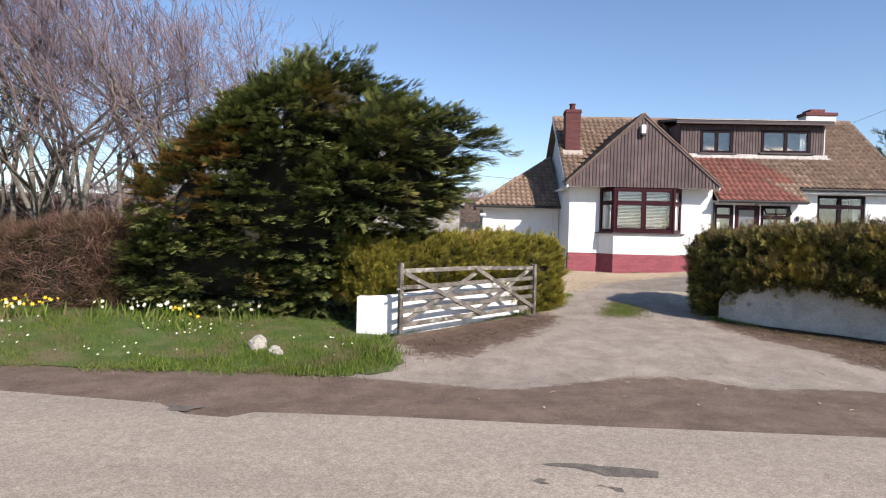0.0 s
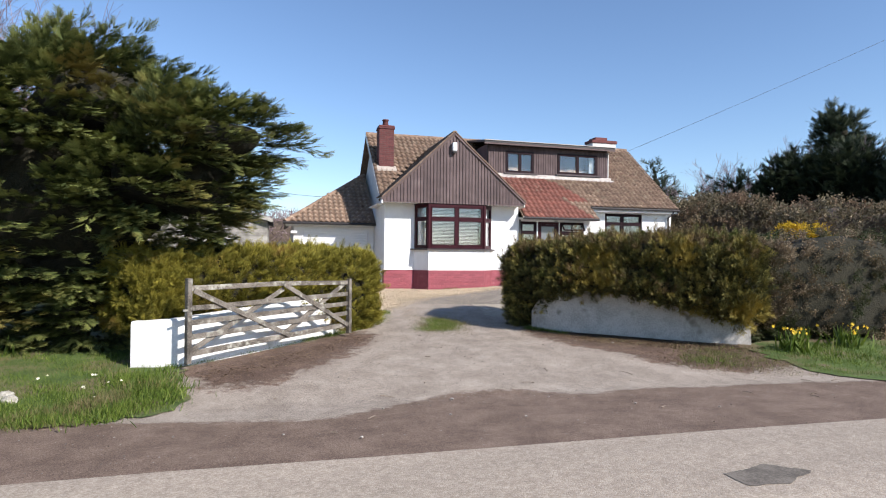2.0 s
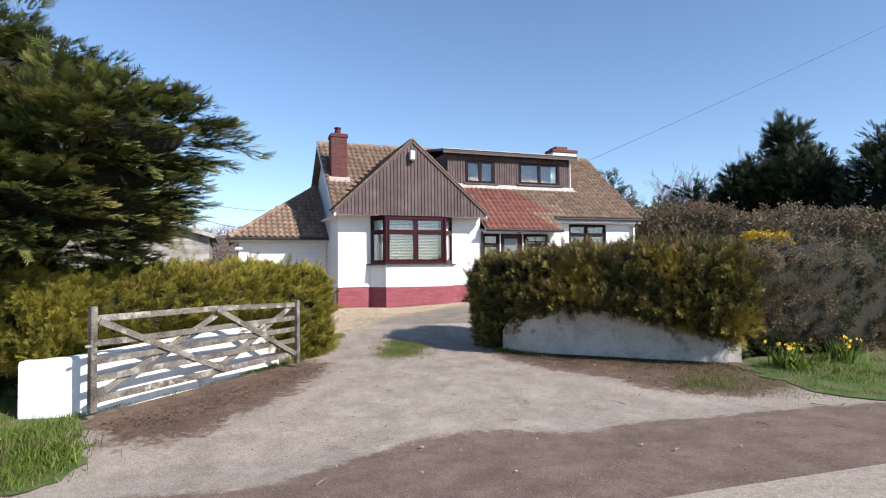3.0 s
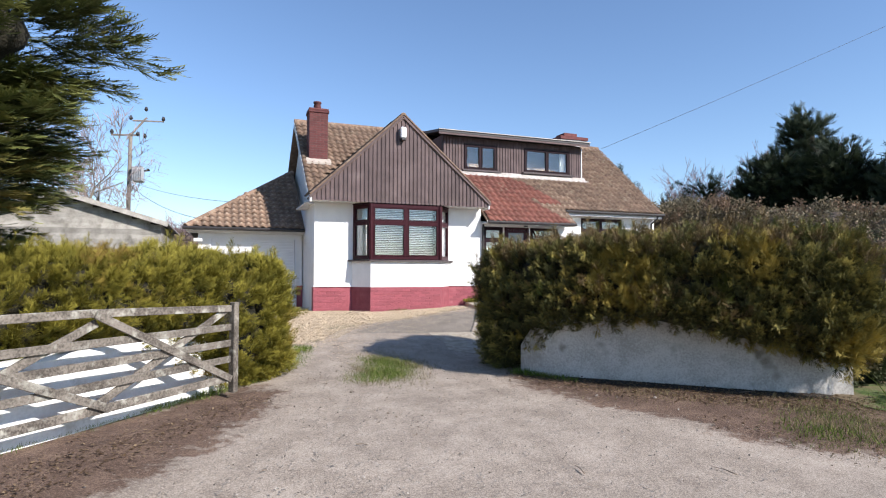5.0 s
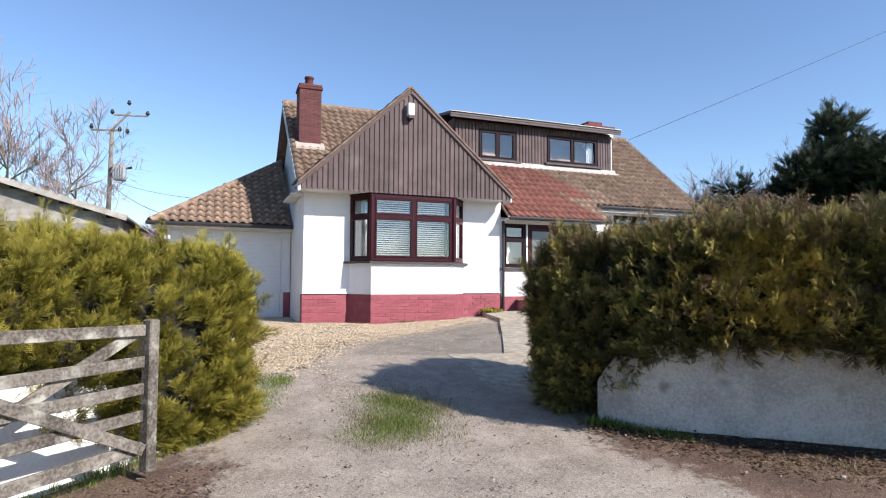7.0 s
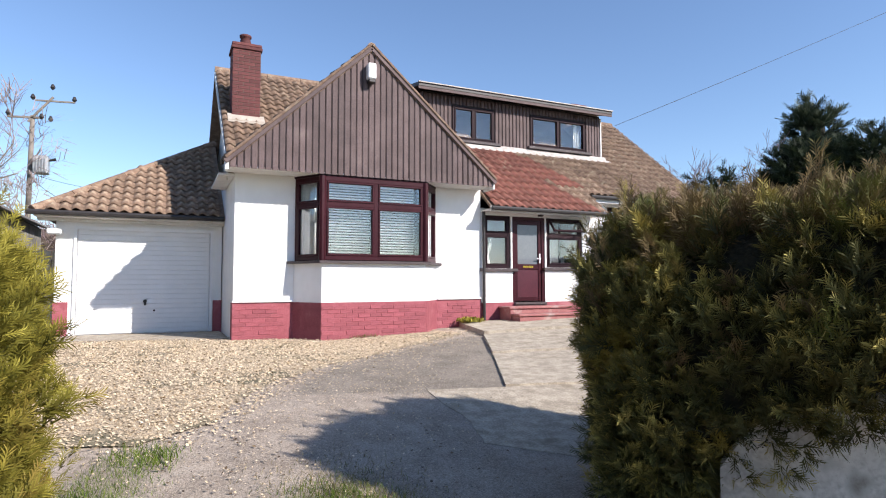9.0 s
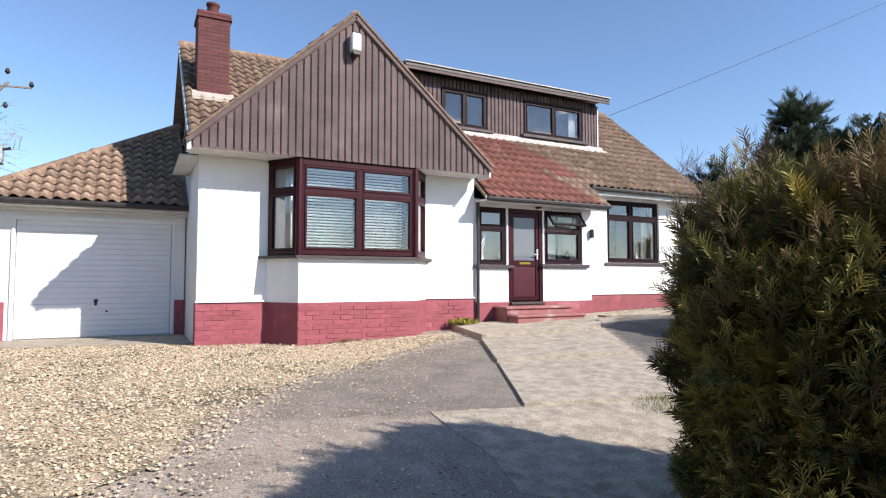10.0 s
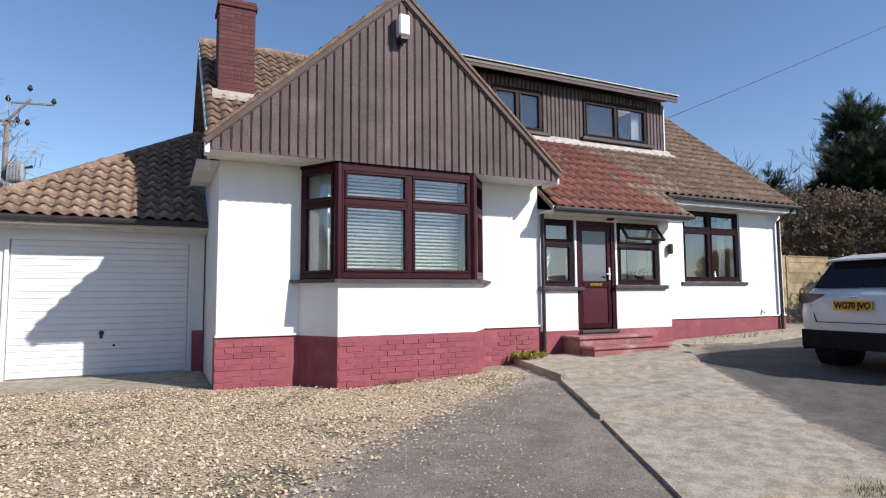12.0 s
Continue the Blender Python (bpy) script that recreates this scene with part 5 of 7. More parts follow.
hedge("brown winter hedge with small leaves along the verge", [(11.6, 10.2), (14, 10.0), (18, 10.0), (24, 10.2)], 0.95, [-0.05, -0.1], [1.97, 2.05, 2.1, 2.2], 26000, 0.165, L_BEECH, 12, 0.12, TWV, TWF)

# ---- the large windswept conifer ----
def lobes_surface(lobes, n, seed):
    """Places and outward directions over a union of ellipsoids."""
    r = np.random.default_rng(seed)
    c = np.array([q[:3] for q in lobes])
    k = np.array([q[3:6] for q in lobes])
    area = np.array([(a * b + b * d + a * d) for a, b, d in k])
    i = r.choice(len(lobes), n, p=area / area.sum())
    d = r.normal(0, 1, (n, 3))
    d /= np.linalg.norm(d, axis=1, keepdims=True)
    pos = c[i] + d * k[i]
    nr = d / k[i]
    nr /= np.linalg.norm(nr, axis=1, keepdims=True)
    keep = np.ones(n, bool)
    for j in range(len(lobes)):
        keep &= (((pos - c[j]) / k[j]) ** 2).sum(1) > 0.80
    return pos[keep], nr[keep]


def lobe_core(lobes, shrink, mat, parent, name="inside"):
    bm = bmesh.new()
    for x, y, z, a, b, c in lobes:
        bmesh.ops.create_icosphere(bm, subdivisions=3, radius=1, matrix=Matrix.Translation((x, y, z)) @ Matrix.Diagonal((a * shrink, b * shrink, c * shrink, 1)))
    for v in bm.verts:
        v.co += v.normal * 0.25 * noise.noise(v.co * 1.3)
    return part(name, bm, mat, parent, "", None, True)


def boughs(lobes, clumps, per, length, size, wind, seed, flat=0.35, droop=0.0, stray=0.28, level=0.0):
    """Leafy boughs: fans of sprays that start on the crown's surface and point outwards and with the wind."""
    r = np.random.default_rng(seed)
    pos, nr = lobes_surface(lobes, clumps, seed)
    n = len(pos)
    d = nr * np.array((1, 1, 1 - level)) + np.array(wind) + r.normal(0, 0.25, (n, 3)) * np.array((1, 1, 1 - 0.5 * level))
    d /= np.linalg.norm(d, axis=1, keepdims=True)
    ln = length * r.uniform(0.5, 1.3, n)
    side = np.cross(d, (0, 0, 1.0))
    side /= np.maximum(np.linalg.norm(side, axis=1, keepdims=True), 1e-6)
    upd = np.cross(side, d)
    t = r.uniform(-0.55, 1.0, (n, per))
    w = r.uniform(-1, 1, (n, per)) * (0.36 * (1 - np.clip(t, 0, 1) * 0.85)) * ln[:, None]
    h = r.normal(0, 0.08, (n, per)) * ln[:, None] * flat / 0.35 - droop * np.clip(t, 0, 1) ** 2 * ln[:, None]
    p = pos[:, None] + d[:, None] * (t * ln[:, None])[..., None] + side[:, None] * w[..., None] + upd[:, None] * h[..., None]
    f = d[:, None] * 1.0 + side[:, None] * (np.sign(w) * 0.55)[..., None] + r.normal(0, stray, (n, per, 3))
    u = upd[:, None] + r.normal(0, 1.6 * stray, (n, per, 3))
    s = size * r.uniform(0.55, 1.3, (n, per))
    # crown shade put into the colour: dark at the bough's foot, pale outwards
    tip_light = np.clip(0.24 + 0.42 * np.clip(t, -0.2, 1) + r.normal(0.06, 0.10, (n, 1)) + 0.10 * lumps(pos, 3.0)[:, None] + r.normal(0, 0.05, (n, per)), 0, 1)
    return p.reshape(-1, 3), f.reshape(-1, 3), u.reshape(-1, 3), s.ravel(), np.repeat(pos, per, 0), tip_light.ravel()


M_BARK = material("grey_brown_bark", (0.05, 0.04, 0.032), (0.12, 0.10, 0.078), 0.95, 8, 50, 0.7, third=(0.17, 0.18, 0.12), third_at=0.6)
L_CYP = leaf_material("cypress_spray", (0.022, 0.031, 0.012), (0.082, 0.104, 0.030), (0.31, 0.33, 0.10), (0.20, 0.16, 0.045), 0.68, 0.7, shade_toned=True)
L_DEAD = leaf_material("rusty_dead_spray", (0.15, 0.085, 0.03), (0.28, 0.165, 0.05), (0.42, 0.28, 0.09), (0.06, 0.07, 0.02), 0.62, 1.5, shade_toned=True)
conifer = thing("conifer_tree", -1.0, 11.6, 0.0, "large dark green windswept cypress with rusty dead patches", "tree")
CON = [(-0.85, 11.1, 2.6, 2.4, 1.5, 1.9), (-0.45, 10.5, 3.75, 1.45, 1.25, 0.85), (1.35, 9.6, 3.3, 1.05, 0.9, 0.42), (0.7, 10.1, 2.65, 1.25, 1.0, 0.72), (-3.0, 11.0, 2.2, 1.05, 1.1, 0.95), (-2.4, 11.3, 1.1, 1.8, 1.05, 1.15), (-0.35, 11.25, 1.2, 1.6, 0.95, 1.2), (-3.7, 11.3, 0.95, 0.75, 0.85, 0.9), (-2.0, 10.9, 3.2, 0.95, 1.05, 0.75)]
tr = tube(bmesh.new(), [(-1.0, 11.6, -0.2), (-0.95, 11.5, 1.5), (-0.7, 11.1, 3.0), (-0.3, 10.7, 4.3)], [0.28, 0.24, 0.16, 0.05], 8)
part("trunk", tr, M_BARK, conifer)
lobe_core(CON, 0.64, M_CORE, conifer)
for wind, clumps, per, length, size, seed, level in (((0.50, -0.10, 0.10), 3900, 42, 0.42, 0.155, 21, 0.72), ((0.95, -0.05, 0.25), 220, 80, 0.72, 0.17, 22, 0.3)):
    p, f, u, s, at, tip_light = boughs(CON, clumps, per, length, size, wind, seed, 0.20, 0.05, 0.16, level)
    # shelves of boughs with dark gaps between, and the long leaders only up and downwind
    shelf = np.sin(at[:, 2] * 13 + 2.2 * lumps(at, 1.6)) + 0.7 * lumps(at, 4.0, 1.0)
    keep = shelf > -0.95 if seed == 21 else (at[:, 2] > 2.4) & (at[:, 0] > -2.2)
    dead = (at[:, 0] < -2.0 - 0.35 * np.sin(at[:, 2] * 3)) & (at[:, 2] > 1.95 + 0.3 * np.sin(at[:, 0] * 5)) & (at[:, 2] < 3.5) & (np.sin(at[:, 0] * 41 + at[:, 1] * 67 + at[:, 2] * 53) > -0.55)
    k = keep & ~dead
    foliage("crown", p[k], f[k], u[k], s[k], L_CYP, conifer, WV, WF, tip_light[k])
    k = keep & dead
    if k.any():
        foliage("dead_bough", p[k], f[k], u[k], s[k], L_DEAD, conifer, WV, WF, tip_light[k])

# ---- bare trees ----
def bare_tree(x, y, tall, stems, seed, label, twig_mat, spread_r=0.64, depth=5, lean=(0, 0), thick=0.16, fine=0.006, crown="crown"):
    """A leafless tree: stems that fork again and again, thick limbs in one part and the fine twigs in another."""
    r = random.Random(seed)
    z0 = float(height(x, y)) - 0.2
    tree = thing("bare_tree", x, y, z0, label, "tree")
    limbs, twigs = bmesh.new(), []

    def grow(p, d, ln, rad, lev):
        q, pts, e = Vector(p), [Vector(p)], Vector(d)
        n = 3 if lev < 2 else 2
        for i in range(n):
            e = (e + Vector((r.gauss(0, 0.10), r.gauss(0, 0.10), r.gauss(0.035, 0.07))) + Vector((lean[0], lean[1], 0)) * 0.03).normalized()
            q = q + e * (ln / n)
            pts.append(q.copy())
        r1 = rad * 0.68
        if lev < 3:
            tube(limbs, pts, [rad + (r1 - rad) * i / n for i in range(n + 1)], 6 if lev < 2 else 4)
        else:
            twigs.append((pts, rad, r1))
        if lev >= depth:
            return
        k = r.choice((3, 4)) if lev < 2 else r.choice((3, 4)) if lev < depth - 1 else r.choice((4, 5, 6))
        for i in range(k):
            t = r.uniform(0.35, 1.0) if i else 1.0
            b = pts[0].lerp(pts[-1], t) if t < 1 else pts[-1]
            if t < 1:
                j = min(int(t * n), n - 1)
                b = pts[j].lerp(pts[j + 1], t * n - j)
            sd = Vector((r.gauss(0, 1), r.gauss(0, 1), r.gauss(0, 0.6)))
            sd = (sd - sd.dot(e) * e).normalized()
            nd = (e + sd * r.uniform(spread_r * 0.6, spread_r * 1.7)).normalized()
            grow(b, nd, ln * r.uniform(0.58, 0.82), max(r1 * r.uniform(0.55, 0.8), fine), lev + 1)

    for i in range(stems):
        a = 2 * math.pi * (i + r.random() * 0.5) / stems
        o = 0.0 if stems == 1 else 0.25
        grow((x + o * math.cos(a), y + o * math.sin(a), z0), Vector((0.20 * math.cos(a) * (stems > 1) + lean[0], 0.20 * math.sin(a) * (stems > 1) + lean[1], 1)).normalized(), tall * 0.34, thick * r.uniform(0.7, 1.1), 0)
    part("trunk", limbs, M_BARK_PALE, tree, "", None, True)
    co, fa = [], []
    for pts, ra, rb in twigs:
        n = len(pts)
        base = len(co)
        for i, q in enumerate(pts):
            rr = ra + (rb - ra) * i / (n - 1)
            for k in range(3):
                an = 2.1 * k
                co.append((q.x + rr * math.cos(an), q.y + rr * math.sin(an), q.z + rr * 0.4 * math.sin(an + 1)))
        for i in range(n - 1):
            for k in range(3):
                fa.append((base + 3 * i + k, base + 3 * i + (k + 1) % 3, base + 3 * i + 3 + (k + 1) % 3, base + 3 * i + 3 + k))
    ob = under(new(crown, fast_mesh(crown, np.array(co), np.array(fa), twig_mat)), tree)
    tagged(ob, kind="stuff")
    return tree


M_BARK_PALE = material("lichened_grey_bark", (0.13, 0.11, 0.085), (0.28, 0.25, 0.20), 0.95, 8, 50, 0.7, third=(0.34, 0.33, 0.24), third_at=0.6)
M_TWIG_P = material("purple_brown_twig", (0.15, 0.10, 0.108), (0.32, 0.235, 0.245), 0.9, 3, 30, 0.1, island=0.3)
M_TWIG_G = material("grey_twig", (0.22, 0.17, 0.155), (0.40, 0.32, 0.295), 0.9, 3, 30, 0.1, island=0.3)
for x, y, tall, stems, seed, lean in ((-9.9, 16.6, 11.5, 5, 1, (0.04, 0)), (-8.2, 17.2, 11.0, 4, 2, (0.08, 0)), (-11.8, 17.5, 11.5, 5, 3, (0.0, 0)), (-6.3, 18.0, 9.5, 5, 4, (0.10, 0)), (-14.5, 19, 11.5, 4, 5, (0, 0))):
    bare_tree(x, y, tall, stems, seed, "bare many-stemmed tree with purplish fine twigs", M_TWIG_P, lean=lean, thick=0.115, fine=0.0075, spread_r=0.74)
for x, y, tall, seed in ((-6.8, 43, 12.5, 11), (-4.0, 47, 11.5, 12), (-10.5, 42, 13, 13), (-15, 45, 12, 14)):
    bare_tree(x, y, tall, 2, seed, "tall bare winter tree beyond the garden", M_TWIG_G, thick=0.22, fine=0.021)
bare_tree(31.5, 29.0, 9.0, 2, 21, "bare pale tree with drooping twigs beside dark conifers", M_TWIG_P, thick=0.14, fine=0.012)
bare_tree(29.0, 31.0, 7.5, 2, 22, "bare pale tree with drooping twigs beside dark conifers", M_TWIG_P, thick=0.12, fine=0.012)

# ---- verges ----
M_TURF = material("mown_turf", (0.05, 0.085, 0.014), (0.10, 0.155, 0.03), 0.95, 2.2, 40, 0.8, third=(0.16, 0.12, 0.07), third_at=0.53, third_scale=1.1, dist=0.03)
VERGE_L = outline([(-40, 7.3), (-3.8, 7.0), (-0.95, 7.15), (0.0, 7.02), (0.6, 7.08), (1.25, 7.45), (1.36, 8.2), (0.95, 9.2), (0.4, 9.6), (0.3, 10.8), (-9, 12.5), (-40, 13)], 0.12, 0.15, 31, 0.06)
VERGE_R = outline([(10.55, 9.3), (10.4, 8.6), (10.35, 7.9), (10.5, 7.2), (10.7, 6.55), (14, 6.3), (60, 5.9), (60, 10), (11.4, 9.6)], 0.12, 0.16, 32, 0.06)
sheet("verge", VERGE_L, 0.002, M_TURF, "green grass verge with daffodils before the trees", "verge", 0.4)
sheet("verge", VERGE_R, 0.002, M_TURF, "green grass verge before the brown hedge", "verge", 0.4)
PATCH = outline([(5.15, 11.8), (5.65, 11.6), (6.1, 12.4), (5.95, 13.3), (5.55, 13.2)], 0.12, 0.06, 33)


def fill(poly, n, seed, soft=0.0):
    r = np.random.default_rng(seed)
    x0, y0 = poly.min(0)
    x1, y1 = poly.max(0)
    out = []
    while sum(map(len, out)) < n:
        q = r.uniform((x0, y0), (x1, y1), (n, 2))
        out.append(q[inside(poly, q[:, 0], q[:, 1])])
    q = np.concatenate(out)[:n]
    return q + r.normal(0, soft, q.shape) if soft else q


L_GRASS = leaf_material("grass_blade", (0.045, 0.078, 0.010), (0.115, 0.175, 0.024), (0.22, 0.27, 0.06), (0.20, 0.165, 0.08), 0.64, 1.0, 0.6)
BV = np.array([(-0.05, 0, 0), (0.05, 0, 0), (0.03, 0.6, 0.05), (-0.03, 0.6, 0.05), (0, 1, 0.22)], float)
BF = np.array([(0, 1, 2), (0, 2, 3), (3, 2, 4)])


L_DRY = leaf_material("dry_grass_blade", (0.10, 0.085, 0.035), (0.21, 0.175, 0.085), (0.33, 0.29, 0.15))


def grass(poly, n, size, label, seed, soft=0.05, mat=L_GRASS):
    r = np.random.default_rng(seed)
    q = fill(poly, n, seed, soft)
    if n >= 12000:
        q = q[r.random(len(q)) < np.clip((near(poly, q[:, 0], q[:, 1], 0.9) - 0.5) * 2.2 + 0.25 + 0.25 * np.sin(q[:, 0] * 5.1) * np.sin(q[:, 1] * 4.3 + q[:, 0] * 2), 0.04, 1)]
    n = len(q)
    pos = np.stack([q[:, 0], q[:, 1], height(q[:, 0], q[:, 1]) + 0.005], 1)
    fwd = np.stack([r.normal(0, 0.45, n), r.normal(0, 0.45, n), np.ones(n)], 1)
    co, fa = scatter(BV, BF, pos, fwd, r.normal(0, 1, (n, 3)), size * r.uniform(0.5, 1.4, n) * (0.75 + 0.5 * np.clip(lumps(pos * 1.0, 2.5), -0.6, 0.8)))
    ob = new("grass", fast_mesh("grass", co, fa, mat))
    return tagged(ob, label, "grass", kind="stuff")


NEAR_L = np.array([(-9, 6.9), (-3.8, 6.8), (-0.95, 7.0), (0.0, 6.9), (0.6, 6.95), (1.2, 7.5), (1.3, 8.2), (0.9, 9.2), (0.35, 9.4), (0.2, 10.6), (-9, 11.2)])
grass(NEAR_L, 62000, 0.065, "tufted green verge grass beside the road", 41, 0.12)
grass(np.array([(-3, 6.85), (0.6, 6.9), (1.3, 7.5), (1.35, 8.2), (0.9, 9.2), (-0.5, 8.6), (-1.5, 7.8)]), 16000, 0.10, "longer lush grass at the corner of the verge", 42, 0.14)
grass(np.array([(10.5, 9.1), (10.4, 8.0), (10.6, 6.8), (20, 6.4), (20, 9.5)]), 30000, 0.08, "tufted green verge grass before the brown hedge", 43, 0.16)
grass(np.array([(-9, 7.0), (-3.8, 6.85), (-0.6, 7.05), (-0.6, 7.5), (-3.8, 7.75), (-9, 7.9)]), 12000, 0.05, "dry brown grass along the edge of the verge", 52, 0.2, L_DRY)
grass(np.array([(8.8, 8.0), (10.6, 7.4), (10.9, 8.6), (9.6, 9.2)]), 2600, 0.05, "dry brown grass at the edge of the drive", 53, 0.3, L_DRY)
grass(np.array([(7.6, 10.8), (10.2, 8.9), (10.0, 8.6), (7.5, 10.3)]), 1500, 0.045, "dry grass wisps below the wall", 54, 0.2, L_DRY)
grass(np.array([(5.0, 11.6), (5.8, 11.3), (6.35, 12.4), (6.1, 13.6), (5.4, 13.5)]), 5000, 0.04, "dry brown grass round the worn patch", 55, 0.15, L_DRY)
grass(PATCH, 9000, 0.042, "thin patch of grass worn into the drive", 44, 0.12)
grass(np.array([(3.85, 12.0), (4.55, 13.0), (4.9, 14.2), (4.5, 14.3), (4.0, 13.0), (3.6, 12.1)]), 5200, 0.065, "grass and weeds at the foot of the hedge", 45, 0.08)
grass(np.array([(0.9, 9.15), (3.7, 11.75), (3.6, 11.9), (0.85, 9.3)]), 2600, 0.06, "grass at the foot of the white wall", 46, 0.05)
grass(np.array([(7.3, 11.6), (7.9, 10.95), (8.0, 11.05), (7.5, 11.8)]), 900, 0.10, "tuft of weeds at the wall end", 47, 0.05)
grass(np.array([(8.6, 8.2), (10.4, 8.0), (10.4, 8.9), (9.2, 8.8)]), 3500, 0.05, "thin grass at the edge of the drive", 48, 0.2)
grass(np.array([(9.35, 14.2), (9.9, 14.5), (9.6, 14.9), (9.2, 14.6)]), 900, 0.06, "weeds in a joint of the path", 49, 0.08)
grass(np.array([(14.1, 20.0), (17.6, 20.5), (17.6, 20.9), (14.1, 20.9)]), 700, 0.09, "weeds by the house wall", 50, 0.05)
grass(np.array([(7.8, 19.78), (8.3, 19.78), (8.3, 19.9), (7.8, 19.9)]), 160, 0.07, "weeds at the foot of the bay", 51, 0.04)

# daffodils
M_PETAL = material("yellow_petal", (0.75, 0.5, 0.02), (0.85, 0.62, 0.05), 0.6, 5, 30, 0.0, island=0.15)
M_PETAL_W = material("cream_petal", (0.75, 0.72, 0.5), (0.82, 0.8, 0.68), 0.6, 5, 30, 0.0, island=0.1)
FLV = np.array([(0, 0, 0)] + [(math.cos(a) * (1.0 if i % 2 == 0 else 0.45), 0.12 if i % 2 == 0 else 0.05, math.sin(a) * (1.0 if i % 2 == 0 else 0.45)) for i, a in enumerate(np.linspace(0, 2 * math.pi, 12, endpoint=False))] + [(0.28 * math.cos(a), 0.55, 0.28 * math.sin(a)) for a in np.linspace(0, 2 * math.pi, 6, endpoint=False)], float)
FLF = np.array([(0, 1 + i, 1 + (i + 1) % 12) for i in range(12)] + [(0, 13 + i, 13 + (i + 1) % 6) for i in range(6)])


def daffodils(x, y, n, spread_x, spread_y, mat, seed, label, tall=0.32):
    r = np.random.default_rng(seed)
    e = thing("daffodils", x, y, float(height(x, y)), label, "flowers", "daffodils on the verge")
    k = n * 4
    q = np.stack([x + r.normal(0, spread_x, k), y + r.normal(0, spread_y, k)], 1)
    pos = np.stack([q[:, 0], q[:, 1], height(q[:, 0], q[:, 1])], 1)
    fw = np.stack([r.normal(0, 0.3, k), r.normal(0, 0.3, k), np.ones(k)], 1)
    foliage("leaves", pos, fw, r.normal(0, 1, (k, 3)), tall * r.uniform(0.6, 1.1, k), L_GRASS, e, BV * np.array([1.3, 1, 1]), BF)
    h = pos[:n] + np.stack([r.normal(0, 0.05, n), r.normal(0, 0.05, n), tall * r.uniform(0.7, 1.05, n)], 1)
    face = np.stack([r.normal(0.2, 0.5, n), r.normal(-0.9, 0.3, n), r.normal(0.0, 0.3, n)], 1)
    foliage("blooms", h, face, np.tile((0.1, 0.1, 1.0), (n, 1)), 0.042 * r.uniform(0.8, 1.2, n), mat, e, FLV, FLF)


for i, (x, y, n, sx, sy, w) in enumerate(((-7.0, 10.1, 16, 0.3, 0.2, 0), (-6.2, 10.0, 14, 0.25, 0.2, 0), (-5.5, 10.1, 6, 0.2, 0.2, 0), (-6.6, 9.6, 12, 0.3, 0.15, 1), (-4.6, 10.2, 6, 0.3, 0.2, 1), (-3.4, 10.1, 16, 0.35, 0.2, 1), (-1.9, 10.3, 10, 0.2, 0.2, 1), (-2.8, 9.5, 6, 0.3, 0.2, 0))):
    daffodils(x, y, n, sx, sy, M_PETAL_W if w else M_PETAL, 60 + i, "clump of cream narcissi in the verge" if w else "clump of yellow daffodils in the verge")
for i, (x, y, n) in enumerate(((11.3, 8.75, 16), (12.6, 8.85, 12), (15.2, 8.9, 8))):
    daffodils(x, y, n, 0.2, 0.12, M_PETAL, 80 + i, "clump of yellow daffodils under the brown hedge", 0.42)
q = fill(np.array([(-7, 7.4), (0.6, 7.6), (0.3, 9.8), (-7, 9.6)]), 150, 90)
q = q[(np.sin(q[:, 0] * 1.9) + np.sin(q[:, 1] * 3.1 + q[:, 0])) > 0.1]
pos = np.stack([q[:, 0], q[:, 1], height(q[:, 0], q[:, 1]) + rng.uniform(0.06, 0.12, len(q))], 1)
fl, ff = scatter(FLV, FLF, pos, np.stack([rng.normal(0, 0.3, len(q)), rng.normal(-0.5, 0.3, len(q)), np.ones(len(q))], 1), np.tile((1.0, 0.1, 0.1), (len(q), 1)), rng.uniform(0.016, 0.03, len(q)))
tagged(new("verge_flowers", fast_mesh("verge_flowers", fl, ff, M_PETAL_W)), "small white and cream flowers scattered in the grass", "flowers", kind="stuff")

M_STONE = material("lichened_stone", (0.27, 0.25, 0.205), (0.48, 0.45, 0.385), 0.95, 8, 40, 0.6, third=(0.2, 0.19, 0.14), third_at=0.6, third_scale=7)


def boulder(x, y, a, b, c, seed, label="pale rough verge stone half sunk in the grass"):
    bm = bmesh.new()
    bmesh.ops.create_icosphere(bm, subdivisions=3, radius=1)
    for v in bm.verts:
        v.co *= 1 + 0.28 * noise.noise(v.co * 1.6 + Vector((seed * 3.1, 0, 0))) + 0.1 * noise.noise(v.co * 5)
        v.co.x, v.co.y, v.co.z = v.co.x * a, v.co.y * b, v.co.z * c
    solo("stone", bm, M_STONE, label, "stone", "verge stones", m=pose(x, y, float(height(x, y)) + c * 0.45, 0, 0, seed * 40))


boulder(-0.95, 8.25, 0.15, 0.13, 0.15, 1)
boulder(-0.66, 8.15, 0.10, 0.09, 0.07, 2)
boulder(-0.58, 8.05, 0.09, 0.08, 0.06, 3)

# ---- gravel ----
GRAVEL = np.array([(2.9, 21.3), (2.6, 18.5), (3.2, 15.4), (4.0, 14.5), (4.6, 14.3), (5.2, 14.7), (5.6, 15.6), (6.0, 16.3), (6.8, 17.2), (7.9, 18.0), (9.3, 18.95), (9.9, 19.3), (9.7, 19.9), (7.2, 19.75), (6.7, 20.3), (5.8, 20.6), (4.4, 21.2)])
M_PEBBLE = material("golden_gravel", (0.44, 0.335, 0.215), (0.68, 0.56, 0.40), 0.9, 20, 80, 0.2, island=0.3)
